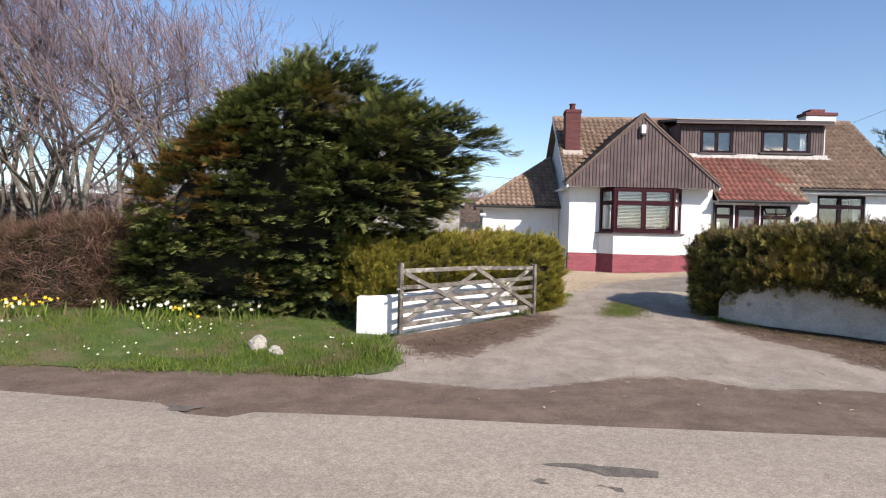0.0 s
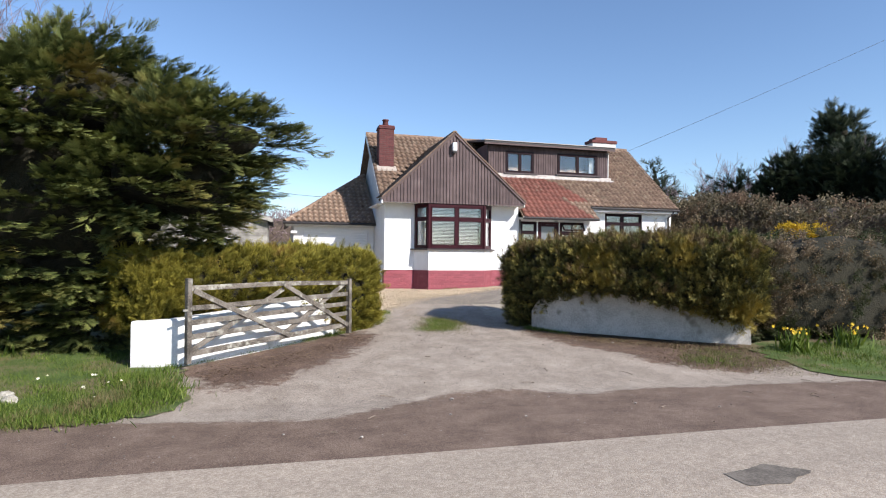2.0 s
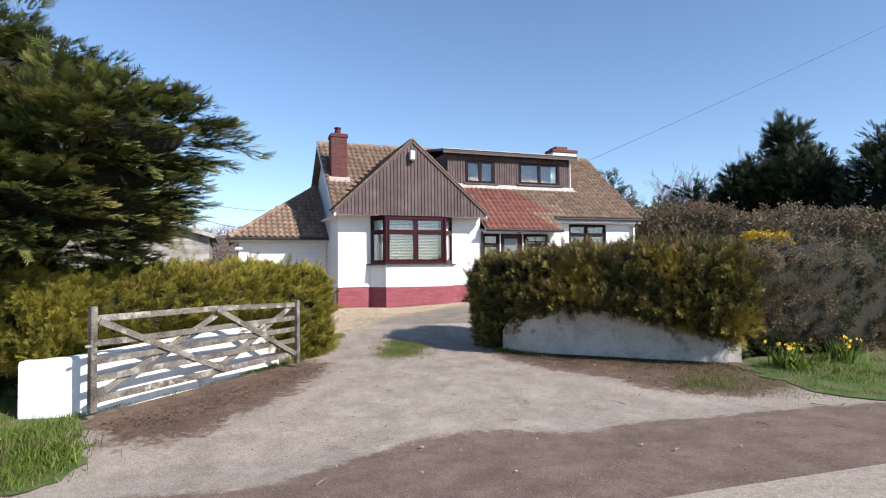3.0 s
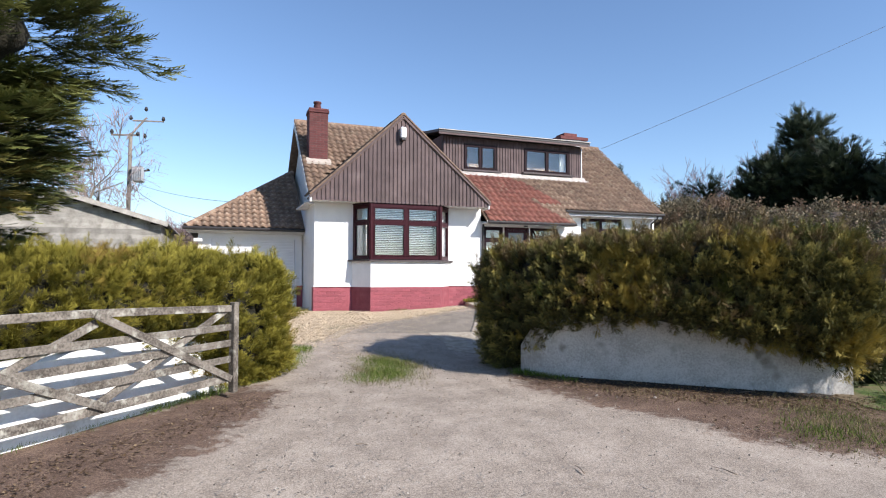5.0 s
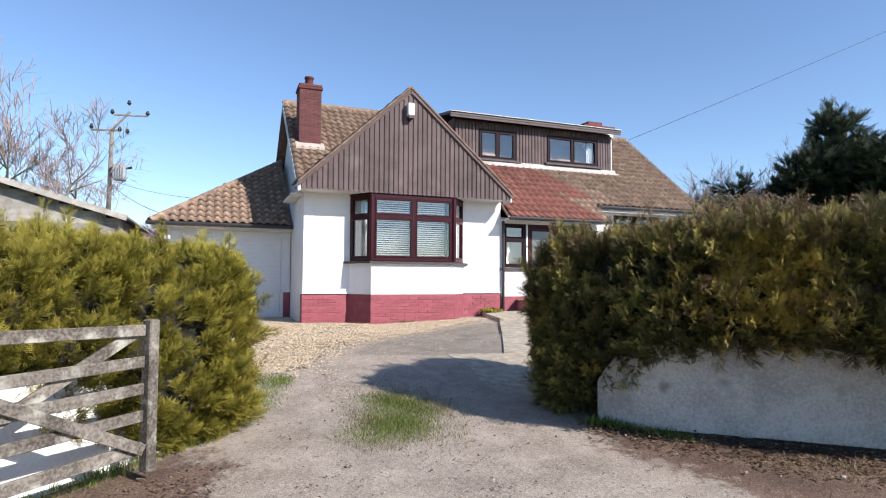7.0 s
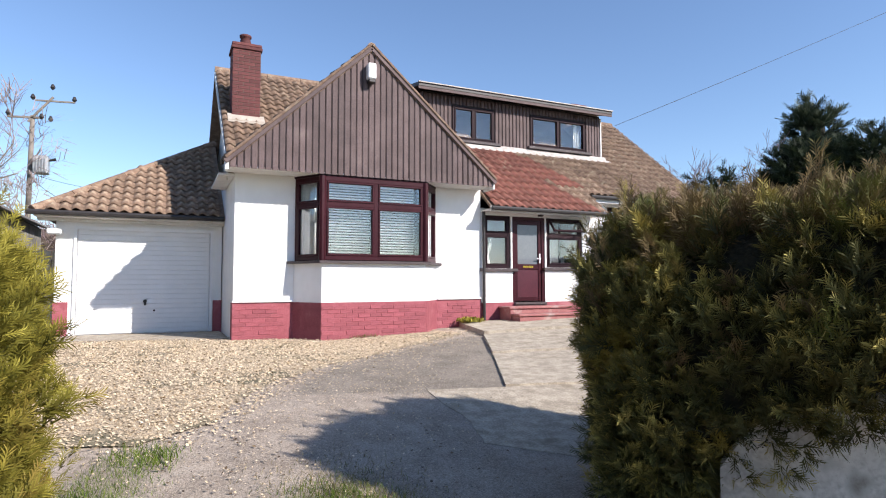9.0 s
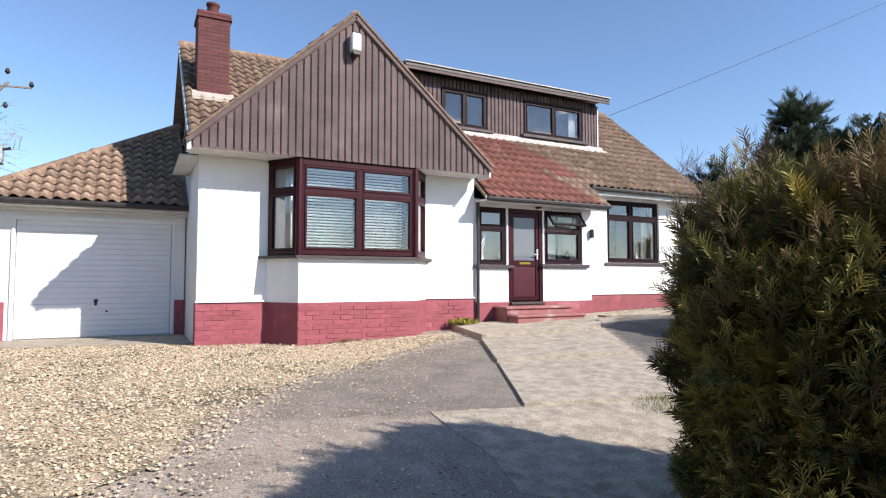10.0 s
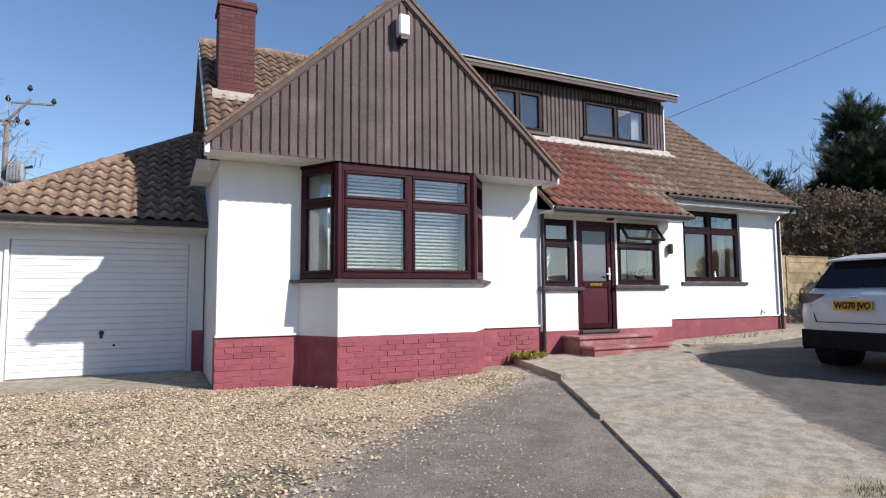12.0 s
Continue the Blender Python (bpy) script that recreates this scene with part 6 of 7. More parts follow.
sheet("gravel_bed", outline(GRAVEL * 0.985 + GRAVEL.mean(0) * 0.015, 0.2, 0.10, 34), 0.003, material("gravel_bed", (0.30, 0.23, 0.15), (0.58, 0.47, 0.33), 0.95, 30, 110, 1.0, third=(0.15, 0.135, 0.085), third_at=0.54, third_scale=1.3, dist=0.02), "golden gravel bed before the garage", "gravel", 0.4)
PV = np.array([(1, 0, 0), (0.2, 0.8, 0.1), (-0.9, 0.25, 0), (-0.5, -0.75, 0.05), (0.5, -0.7, 0), (0.1, 0.05, 0.38)], float)
PF = np.array([(i, (i + 1) % 5, 5) for i in range(5)] )


def pebbles(poly, n, lo, hi, mat, label, seed, soft=0.12, category="gravel"):
    r = np.random.default_rng(seed)
    q = fill(poly, n, seed, soft)
    pos = np.stack([q[:, 0], q[:, 1], height(q[:, 0], q[:, 1]) + 0.008], 1)
    fw = np.stack([r.normal(0, 1, n), r.normal(0, 1, n), r.normal(0, 0.25, n)], 1)
    co, fa = scatter(PV, PF, pos, fw, np.stack([r.normal(0, 0.35, n), r.normal(0, 0.35, n), np.ones(n)], 1), lo + (hi - lo) * r.random(n) ** 2)
    tagged(new("gravel", fast_mesh("gravel", co, fa, mat)), label, category, kind="stuff")


pebbles(np.array([(4.6, 13.6), (5.6, 13.0), (7.3, 14.0), (7.6, 15.6), (8.6, 17.4), (9.9, 18.9), (9.3, 19.0), (7.0, 17.3), (5.8, 16.0), (4.7, 14.3)]), 2800, 0.005, 0.013, M_PEBBLE, "stray gravel scattered beyond the gravel bed", 39, 0.35)
pebbles(GRAVEL, 40000, 0.009, 0.021, M_PEBBLE, "loose golden gravel stones before the garage", 35, 0.24)
M_GRIT = material("grey_grit", (0.15, 0.13, 0.11), (0.33, 0.30, 0.26), 0.9, 20, 80, 0.2, island=0.4)
pebbles(np.array([(4.9, 14.2), (7.4, 13.0), (7.3, 10.5), (8.6, 8.0), (6.0, 7.0), (2.6, 7.2), (2.6, 8.4), (4.4, 11.5)]), 9000, 0.004, 0.012, M_GRIT, "fine loose grit on the driveway", 36, 0.2, "grit")
pebbles(np.array([(5.0, 14.6), (6.2, 16.2), (7.9, 17.8), (9.6, 18.6), (8.2, 15.3), (7.2, 14.2)]), 1300, 0.004, 0.010, M_GRIT, "fine loose grit on the tarmac", 37, 0.3, "grit")
pebbles(np.array([(-6, 5.3), (14, 5.0), (14, 6.9), (-6, 7.0)]), 1500, 0.003, 0.011, M_GRIT, "small stones in the roadside mud", 38, 0.1, "grit")
M_CHIP = material("pale_stone_chip", (0.25, 0.22, 0.19), (0.4, 0.36, 0.31), 0.9, 20, 80, 0.3, obj=0.2)
rr = random.Random(5)
for x, y, s in ((4.4, 7.19, 0.045), (4.15, 6.4, 0.03), (4.9, 6.1, 0.028), (3.5, 6.9, 0.03), (6.4, 6.35, 0.035), (2.4, 6.05, 0.025), (5.6, 7.0, 0.026), (7.2, 5.9, 0.03), (8.3, 9.9, 0.04), (7.7, 10.2, 0.03), (3.1, 5.75, 0.03)):
    s *= 0.75
    bm = bmesh.new()
    bmesh.ops.create_icosphere(bm, subdivisions=2, radius=s * 0.7)
    for v in bm.verts:
        v.co *= 1 + 0.3 * noise.noise(v.co * 30 + Vector((x, y, 0)))
        v.co.z *= 0.6
    solo("stone", bm, M_CHIP, "small pale stone lying on the drive", "stone", "loose stones", m=pose(x, y, float(height(x, y)) + s * 0.3, 0, 0, rr.uniform(0, 360)))
M_STICK = material("dry_stick", (0.16, 0.12, 0.085), (0.3, 0.24, 0.18), 0.9, 10, 60, 0.3, obj=0.3)
for i in range(26):
    x, y = rr.uniform(1.8, 10), rr.uniform(6.0, 11.5)
    if x < 3.5 and y > 8.5:
        continue
    a, ln = rr.uniform(0, 6.28), rr.uniform(0.05, 0.22)
    p0 = Vector((x, y, float(height(x, y)) + 0.008))
    x1, y1 = x + math.cos(a) * ln, y + math.sin(a) * ln
    p1 = Vector((x1, y1, float(height(x1, y1)) + 0.010))
    solo("twig", tube(bmesh.new(), [p0, p0.lerp(p1, 0.5) + Vector((0.01, 0.01, 0.004)), p1], [0.006, 0.005, 0.003], 5), M_STICK, "dry fallen twig lying on the drive", "twig", "fallen twigs")
# dark worn patches of fresh tar in the road
M_PATCH = material("bare_dark_tar", (0.10, 0.085, 0.068), (0.19, 0.165, 0.135), 0.9, 8, 60, 0.6)
for pts, seed in (([(2.85, 3.98), (3.2, 4.02), (3.75, 3.93), (3.7, 3.80), (3.3, 3.82)], 1), ([(5.55, 3.98), (6.0, 4.05), (6.25, 3.85), (5.9, 3.66), (5.6, 3.75)], 2), ([(2.7, 3.66), (2.84, 3.7), (2.86, 3.62)], 3), ([(3.2, 3.6), (3.4, 3.62), (3.36, 3.55)], 4), ([(-0.85, 5.32), (-0.5, 5.34), (-0.55, 5.12), (-0.8, 5.16)], 5)):
    tagged(sheet("road_patch", outline(pts, 0.03, 0.05, seed + 70), 0.004, M_PATCH, "dark worn patch in the road surface", "road patch", 0.2))

# ---- thicket, shrubs, far trees ----
L_BRAMBLE = leaf_material("red_brown_bramble", (0.07, 0.04, 0.028), (0.16, 0.09, 0.062), (0.30, 0.19, 0.14), (0.09, 0.07, 0.03), 0.62, 1.2)
STV = np.array([(-0.02, 0, 0), (0.02, 0, 0), (0.0, 1, 0.1), (0.01, 0.45, 0.02), (0.02, 0.5, 0.03), (0.3, 0.85, 0.1), (-0.02, 0.3, 0.02), (-0.01, 0.35, 0.02), (-0.28, 0.7, -0.05)], float)
STF = np.array([(0, 1, 2), (3, 4, 5), (6, 7, 8)])


def thicket(label, spine, hw, z0, z1, n, size, mat, seed, tv=STV, tf=STF, lump=0.25, name="thicket", core=None):
    e = thing(name, spine[0][0], spine[0][1], float(height(*spine[0])), label, "shrub")
    hedge_core("inside", spine, hw * 0.72, z0, [q - 0.25 for q in z1], core or M_CORE, e, lump, seed)
    r = np.random.default_rng(seed)
    pos, nr = hedge_surface(spine, hw, z0, z1, n, lump, seed)
    pos = pos - nr * r.uniform(0.0, 0.35, n)[:, None]
    fwd = nr * 0.7 + r.normal(0, 0.7, (n, 3)) + np.array([0, 0, 0.55])
    foliage("growth", pos, fwd, r.normal(0, 1, (n, 3)), size * r.uniform(0.5, 1.5, n), mat, e, tv, tf)


thicket("red-brown winter bramble thicket beside the cypress", [(-14, 12.0), (-9, 11.9), (-6.6, 11.8), (-5.2, 11.8)], 1.2, [-0.1, -0.1], [2.0, 1.9, 1.75, 1.9], 30000, 0.34, L_BRAMBLE, 101)
thicket("grey-brown winter scrub behind the trees", [(-30, 22), (-16, 22), (-7, 23)], 2.0, [-0.1, -0.1], [2.6, 2.4, 2.4], 16000, 0.7, L_BRAMBLE, 102, core=M_TWIG)
thicket("purplish winter scrub along the far field edge", [(-50, 50), (-25, 56), (-5, 58), (6, 56)], 3.0, [0, 0], [4.2, 5.0, 5.5, 5.0], 16000, 1.1, M_TWIG_P, 103, core=M_TWIG)
M_BUSH = leaf_material("olive_grey_shrub", (0.08, 0.068, 0.042), (0.19, 0.16, 0.10), (0.34, 0.29, 0.19), (0.22, 0.15, 0.10), 0.6, 0.9)
thicket("brown twiggy garden shrub beside the fence", [(20.3, 25.2), (22.0, 24.2), (24.0, 22.6)], 1.5, [0.5, 0.5], [4.0, 4.4, 4.2], 9500, 0.32, M_BUSH, 104, TWV, TWF, 0.3, "shrub", M_TWIG)
thicket("brown twiggy garden shrub behind the long hedge", [(23.0, 19.5), (25, 17.8), (27.5, 15.5)], 1.6, [0.3, 0.3], [3.6, 3.7, 3.4], 7000, 0.32, M_BUSH, 105, TWV, TWF, 0.3, "shrub", M_TWIG)
L_FORS = leaf_material("yellow_forsythia", (0.28, 0.17, 0.01), (0.5, 0.33, 0.02), (0.7, 0.5, 0.05))
thicket("yellow flowering forsythia behind the long hedge", [(20.4, 17.6), (21.2, 17.2)], 0.65, [0.4, 0.4], [2.75, 2.75], 2600, 0.22, L_FORS, 106, TWV, TWF, 0.12, "shrub")
L_YEW = leaf_material("black_green_conifer", (0.007, 0.012, 0.006), (0.016, 0.026, 0.012), (0.06, 0.075, 0.035), None, shade_toned=True)


def evergreen(label, x, y, lobes, clumps, seed, length=0.9, size=0.32, wind=(0.1, 0, 0.25), mat=None, per=34, trunk=0.25):
    per, size = 14, size * 1.35
    e = thing("conifer_tree", x, y, 0.2, label, "tree")
    top = max(q[2] + q[5] for q in lobes)
    part("trunk", tube(bmesh.new(), [(x, y, 0.0), (x, y, top * 0.5), (x + 0.1, y, top * 0.93)], [trunk, trunk * 0.7, 0.04], 7), M_BARK, e)
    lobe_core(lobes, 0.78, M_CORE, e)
    p, f, u, s, at, tip_light = boughs(lobes, clumps, per, length, size, wind, seed)
    foliage("crown", p, f, u, s, mat or L_YEW, e, WV, WF, tip_light)


evergreen("broad dark rounded evergreen behind the house garden", 27.7, 24.5, [(27.7, 24.5, 3.2, 1.5, 1.5, 3.0), (27.6, 24.4, 4.8, 1.15, 1.2, 1.7)], 800, 111, 0.6, 0.28)
evergreen("broad dark rounded evergreen behind the house garden", 28.8, 22.2, [(28.8, 22.2, 3.2, 1.9, 1.8, 3.0), (28.8, 22.2, 5.0, 1.35, 1.3, 1.8)], 900, 112, 0.6, 0.28)
evergreen("dark evergreen tree behind the long hedge", 30.5, 18.3, [(30.5, 18.3, 3.0, 3.0, 2.6, 3.2), (30.8, 18.2, 5.6, 1.9, 1.8, 1.7)], 900, 113)
evergreen("dark evergreen tree behind the long hedge", 33.0, 13.5, [(33, 13.5, 3.2, 3.2, 2.8, 3.6), (33, 13.5, 6.4, 2.0, 1.9, 2.0)], 800, 114)
L_PINE = leaf_material("grey_green_pine", (0.02, 0.03, 0.018), (0.045, 0.06, 0.035), (0.13, 0.15, 0.095), None, shade_toned=True)
evergreen("tall grey-green pine rising behind the dark evergreens", 37, 29.6, [(37, 29.6, 5.0, 2.0, 1.8, 2.6), (36.8, 29.6, 8.7, 0.9, 0.9, 2.0), (37.8, 29.2, 7.4, 1.1, 1.0, 1.2)], 520, 115, 0.8, 0.42, (0, 0, 0.5), L_PINE)
evergreen("thin dark conifer rising behind the roof", 27.5, 35.5, [(27.5, 35.5, 3.5, 1.2, 1.2, 2.6), (27.5, 35.5, 6.0, 0.5, 0.5, 1.3)], 160, 116, 1.1, 0.40, (0, 0, 0.2), L_PINE, trunk=0.18)
evergreen("small conifer among the winter shrubs", 29.5, 33.0, [(29.5, 33, 2.5, 1.3, 1.3, 2.4), (29.5, 33, 4.6, 0.6, 0.6, 1.2)], 220, 117, 0.9, 0.35, (0, 0, 0.1), L_YEW, trunk=0.12)
evergreen("small conifer among the winter shrubs", 28.0, 28.5, [(28, 28.5, 2.5, 1.5, 1.5, 2.4), (28, 28.5, 4.6, 0.8, 0.8, 1.5)], 220, 118, 0.9, 0.35, (0, 0, 0.1), L_YEW, trunk=0.12)

# ---- fence by the house end ----
M_FENCE = material("pale_larch_fence", (0.24, 0.18, 0.10), (0.42, 0.33, 0.2), 0.9, 4, 50, 0.4, obj=0.2)
fence = thing("garden_fence", 18.2, 22.4, 0.7, "pale overlapping timber fence panels beside the house", "fence")
for i in range(3):
    x = 18.15 + i * 1.83
    part("post", boxed(x, x + 0.09, 22.36, 22.45, 0.4, 2.55, 0.006), M_FENCE, fence)
    for k in range(13):
        z = 0.75 + k * 0.137
        part("slat", boxed(x + 0.095, x + 1.825, 22.38, 22.398, z, z + 0.15, 0.003, pose(0, 0.01 * (k % 2), 0)), M_FENCE, fence)
    part("cap_rail", boxed(x + 0.095, x + 1.825, 22.36, 22.42, 2.54, 2.57), M_FENCE, fence)

# ---- shed ----
M_SHED = material("silvered_weatherboard", (0.22, 0.205, 0.18), (0.40, 0.38, 0.34), 0.9, 4, 60, 0.4, obj=0.22, third=(0.14, 0.13, 0.11), third_at=0.6)
M_FELT = material("grey_roofing_felt", (0.16, 0.155, 0.15), (0.26, 0.25, 0.245), 0.95, 6, 60, 0.4)
shed = thing("garden_shed", -0.3, 24, 0.35, "silvered weatherboard shed with a low felted gable roof", "shed")
part("frame", boxed(-2.55, 1.95, 22.06, 27.0, 0.3, 2.80), M_BLACK, shed)
stop_z = lambda x: 3.50 - 0.30 * abs(x + 0.33)
z = 0.4
while z < 3.4:
    t = min(2.3, (3.46 - z - 0.1) / 0.30)
    if t > 0.1:
        part("board", boxed(max(-2.6, -0.33 - t), min(2.0, -0.33 + t), 22.03, 22.055, z, z + 0.15, 0.004, pose(0, 0, 0)), M_SHED, shed)
    if z < 2.7:
        part("board", boxed(1.955, 1.98, 22.06, 27.0, z, z + 0.15, 0.004), M_SHED, shed)
    z += 0.138
part("gable_end", prism(bmesh.new(), [(-2.5, 22.06, 2.8), (1.9, 22.06, 2.8), (-0.33, 22.06, 3.42)], (0, 0.05, 0)), M_BLACK, shed)
for sx in (-1, 1):
    a, b = Vector((-0.33, 0, 3.55)), Vector((-0.33 + sx * 2.5, 0, 2.80))
    bm = bmesh.new()
    prism(bm, [(a.x, 21.82, a.z), (b.x, 21.82, b.z), (b.x, 21.82, b.z - 0.04), (a.x, 21.82, a.z - 0.04)], (0, 5.4, 0))
    part("roof_sheet", bm, M_FELT, shed)
    part("bargeboard", beam(bmesh.new(), (a.x, 21.80, a.z - 0.05), (b.x, 21.80, b.z - 0.05), 0.025, 0.13, 0.003), M_SHED, shed)
part("finial", boxed(-0.40, -0.26, 21.78, 21.80, 3.42, 3.66), M_SHED, shed)
# lean-to fence of upright boards between shed and garage
sf = thing("side_fence", 2.45, 23.2, 0.4, "grey upright board fence between shed and garage", "fence")
for i in range(7):
    part("slat", boxed(2.03 + i * 0.125, 2.14 + i * 0.125, 23.2, 23.22, 0.3, 2.05, 0.004), M_SHED, sf)
part("rail", boxed(2.0, 2.9, 23.23, 23.28, 1.75, 1.84), M_SHED, sf)

# ---- pole and wires ----
M_POLE = material("weathered_pole", (0.14, 0.12, 0.10), (0.25, 0.22, 0.19), 0.9, 4, 40, 0.4)
M_STEEL = material("galvanised_steel", (0.42, 0.43, 0.44), (0.55, 0.56, 0.57), 0.5, 6, 40, 0.1, metal=0.6)
PX, PY = -2.45, 50.0
pole = thing("utility_pole", PX, PY, 0.4, "timber power pole with cross-arm insulators and a grey transformer", "pole")
part("shaft", tube(bmesh.new(), [(PX, PY, 0.2), (PX + 0.1, PY, 11.1)], [0.17, 0.12], 10), M_POLE, pole, "", None, True)
part("crossarm", beam(bmesh.new(), (PX - 1.1, PY - 0.1, 10.9), (PX + 0.6, PY - 0.1, 11.0), 0.1, 0.12, 0.01), M_POLE, pole)
part("crossarm", beam(bmesh.new(), (PX - 0.1, PY - 0.1, 10.7), (PX + 1.1, PY - 0.1, 12.3), 0.1, 0.12, 0.01), M_POLE, pole)
part("crossarm", beam(bmesh.new(), (PX + 0.2, PY - 0.1, 12.0), (PX + 2.2, PY - 0.1, 12.1), 0.08, 0.1, 0.01), M_POLE, pole)
for x, z in ((-1.05, 11.15), (0.55, 11.1), (1.05, 12.9), (2.15, 12.3), (0.1, 12.2), (1.0, 11.0)):
    part("insulator", tube(bmesh.new(), [(PX + x, PY - 0.1, z - 0.18), (PX + x, PY - 0.1, z - 0.05), (PX + x, PY - 0.1, z + 0.15)], [0.05, 0.14, 0.06], 8), M_BLACK, pole)
tf = part("transformer", boxed(PX + 0.25, PX + 1.0, PY - 0.5, PY + 0.2, 7.7, 8.75, 0.05), M_STEEL, pole, "grey steel transformer tank")
for i in range(5):
    part("cooling_fin", boxed(PX + 0.3 + i * 0.14, PX + 0.34 + i * 0.14, PY - 0.62, PY - 0.505, 7.8, 8.6), M_STEEL, tf)
part("bushing", tube(bmesh.new(), [(PX + 1.0, PY - 0.2, 8.5), (PX + 1.35, PY - 0.2, 8.6)], [0.06, 0.1], 8), M_BLACK, tf)
M_WIRE = material("black_cable", (0.03, 0.03, 0.032), (0.05, 0.05, 0.052), 0.6, 5, 20, 0.0)


def wire(a, b, sag, r, label):
    a, b = Vector(a), Vector(b)
    pts = [a.lerp(b, t) - Vector((0, 0, sag * 4 * t * (1 - t))) for t in np.linspace(0, 1, 24)]
    solo("cable", tube(bmesh.new(), pts, r, 5), M_WIRE, label, "cable", "overhead cables")


wire((PX + 0.2, PY - 0.1, 7.4), (6.6, 28.2, 3.9), 1.2, 0.016, "black service cable from the pole to the house")
wire((PX + 0.2, PY - 0.1, 7.7), (8.0, 28.2, 4.4), 0.6, 0.012, "black service cable from the pole to the house")
CA, CD = Vector((17.95, 24.2, 6.5)), Vector((0.90, -0.10, 0.42))
wire(CA, CA + CD * 42, 0.3, 0.008, "black overhead cable running up from the roof end")

# ---- car ----
def car(x, y, heading):
    """A small white crossover, drawn with its rear at x = 0 and its front towards +x."""
    z = float(height(x, y))
    base = pose(x, y, z, 0, 0, heading) @ Matrix.Diagonal((1, 0.93, 1, 1)) @ Matrix.Translation((-0.78, 0, 0))
    upper = base @ Matrix.Diagonal((1, 1, 1.03, 1))
    c = thing("parked_car", x, y, z, "white compact crossover car parked with its tail to the drive", "car")
    paint = material("white_car_paint", (0.70, 0.71, 0.72), (0.74, 0.75, 0.76), 0.22, 2, 20, 0.0)
    dark = material("black_car_trim", (0.012, 0.012, 0.014), (0.02, 0.02, 0.022), 0.6, 8, 60, 0.1, spec=0.2)
    tint = material("dark_car_glass", (0.008, 0.009, 0.011), (0.014, 0.015, 0.018), 0.05, 2, 20, 0.0, spec=0.25)
    red = material("red_lamp_lens", (0.022, 0.003, 0.004), (0.04, 0.004, 0.005), 0.15, 6, 30, 0.0)
    rubber = material("tyre_rubber", (0.014, 0.014, 0.014), (0.028, 0.028, 0.028), 0.85, 8, 60, 0.2)
    alloy = material("silver_alloy", (0.55, 0.56, 0.57), (0.66, 0.67, 0.68), 0.3, 4, 30, 0.0, metal=0.8)
    plate = material("yellow_plate", (0.74, 0.36, 0.015), (0.8, 0.42, 0.02), 0.5, 4, 30, 0.0)
    # stations: x, low, belt, top, half width low, belt, top
    st = [(0.02, 0.52, 0.94, 0.97, 0.62, 0.60, 0.52), (0.06, 0.44, 0.98, 1.02, 0.80, 0.78, 0.66), (0.22, 0.36, 1.03, 1.10, 0.88, 0.87, 0.70), (0.42, 0.32, 1.06, 1.30, 0.90, 0.89, 0.66), (0.66, 0.30, 1.07, 1.50, 0.90, 0.89, 0.63), (0.85, 0.28, 1.06, 1.56, 0.90, 0.89, 0.62), (1.6, 0.28, 1.00, 1.60, 0.90, 0.88, 0.64), (2.3, 0.28, 0.97, 1.56, 0.90, 0.88, 0.63), (2.75, 0.28, 0.97, 1.32, 0.90, 0.88, 0.66), (3.15, 0.28, 0.97, 1.05, 0.90, 0.87, 0.72), (3.6, 0.30, 0.92, 0.99, 0.89, 0.85, 0.70), (4.0, 0.36, 0.80, 0.88, 0.82, 0.78, 0.62), (4.2, 0.45, 0.66, 0.72, 0.62, 0.60, 0.5)]

    def shell(bm):
        rings = []
        for x0, lo, be, tp, a, b, d in st:
            half = [(0, lo), (a * 0.86, lo), (a, lo + 0.14), (a + 0.012, (lo + be) / 2 + 0.05), (b, be), (b * 0.97, be + 0.03 * (tp - be)), (d, tp - 0.05 * (tp - be) - 0.005), (d * 0.82, tp), (0, tp + 0.012)]
            rings.append([bm.verts.new((x0, q, w)) for q, w in half] + [bm.verts.new((x0, -q, w)) for q, w in half[-2:0:-1]])
        n = len(rings[0])
        for p, q in zip(rings, rings[1:]):
            for k in range(n):
                bm.faces.new((p[k], p[(k + 1) % n], q[(k + 1) % n], q[k]))
        bm.faces.new(rings[0][::-1])
        bm.faces.new(rings[-1])
        return bm

    part("body", shell(bmesh.new()), paint, c, "", upper, True)

    def panel(name, pts, d, mat, parent=c, label=""):
        return part(name, prism(bmesh.new(), pts, d), mat, parent, label, upper)

    panel("rear_window", [(0.20, 0.70, 1.115), (0.20, -0.70, 1.115), (0.585, -0.665, 1.475), (0.585, 0.665, 1.475)], (-0.012, 0, 0.012), tint)
    panel("roof_spoiler", [(0.46, 0.66, 1.49), (0.46, -0.66, 1.49), (0.90, -0.58, 1.565), (0.90, 0.58, 1.565)], (0, 0, 0.022), paint)
    for s in (1, -1):
        panel("side_window", [(0.80, s * 0.872, 1.10), (2.95, s * 0.876, 1.02), (2.35, s * 0.70, 1.50), (1.6, s * 0.70, 1.53), (1.0, s * 0.70, 1.49), (0.72, s * 0.80, 1.30)], (0, s * 0.014, 0.004), tint)
        panel("tail_light", [(0.055, s * 0.81, 1.05), (0.05, s * 0.42, 1.035), (0.04, s * 0.58, 0.93), (0.05, s * 0.80, 0.90)], (-0.02, s * 0.008, 0), red, c, "dark red tail lamp")
        panel("tail_light", [(0.06, s * 0.835, 1.03), (0.36, s * 0.90, 1.06), (0.30, s * 0.905, 0.94), (0.06, s * 0.84, 0.91)], (-0.004, s * 0.016, 0), red, c, "dark red tail lamp")
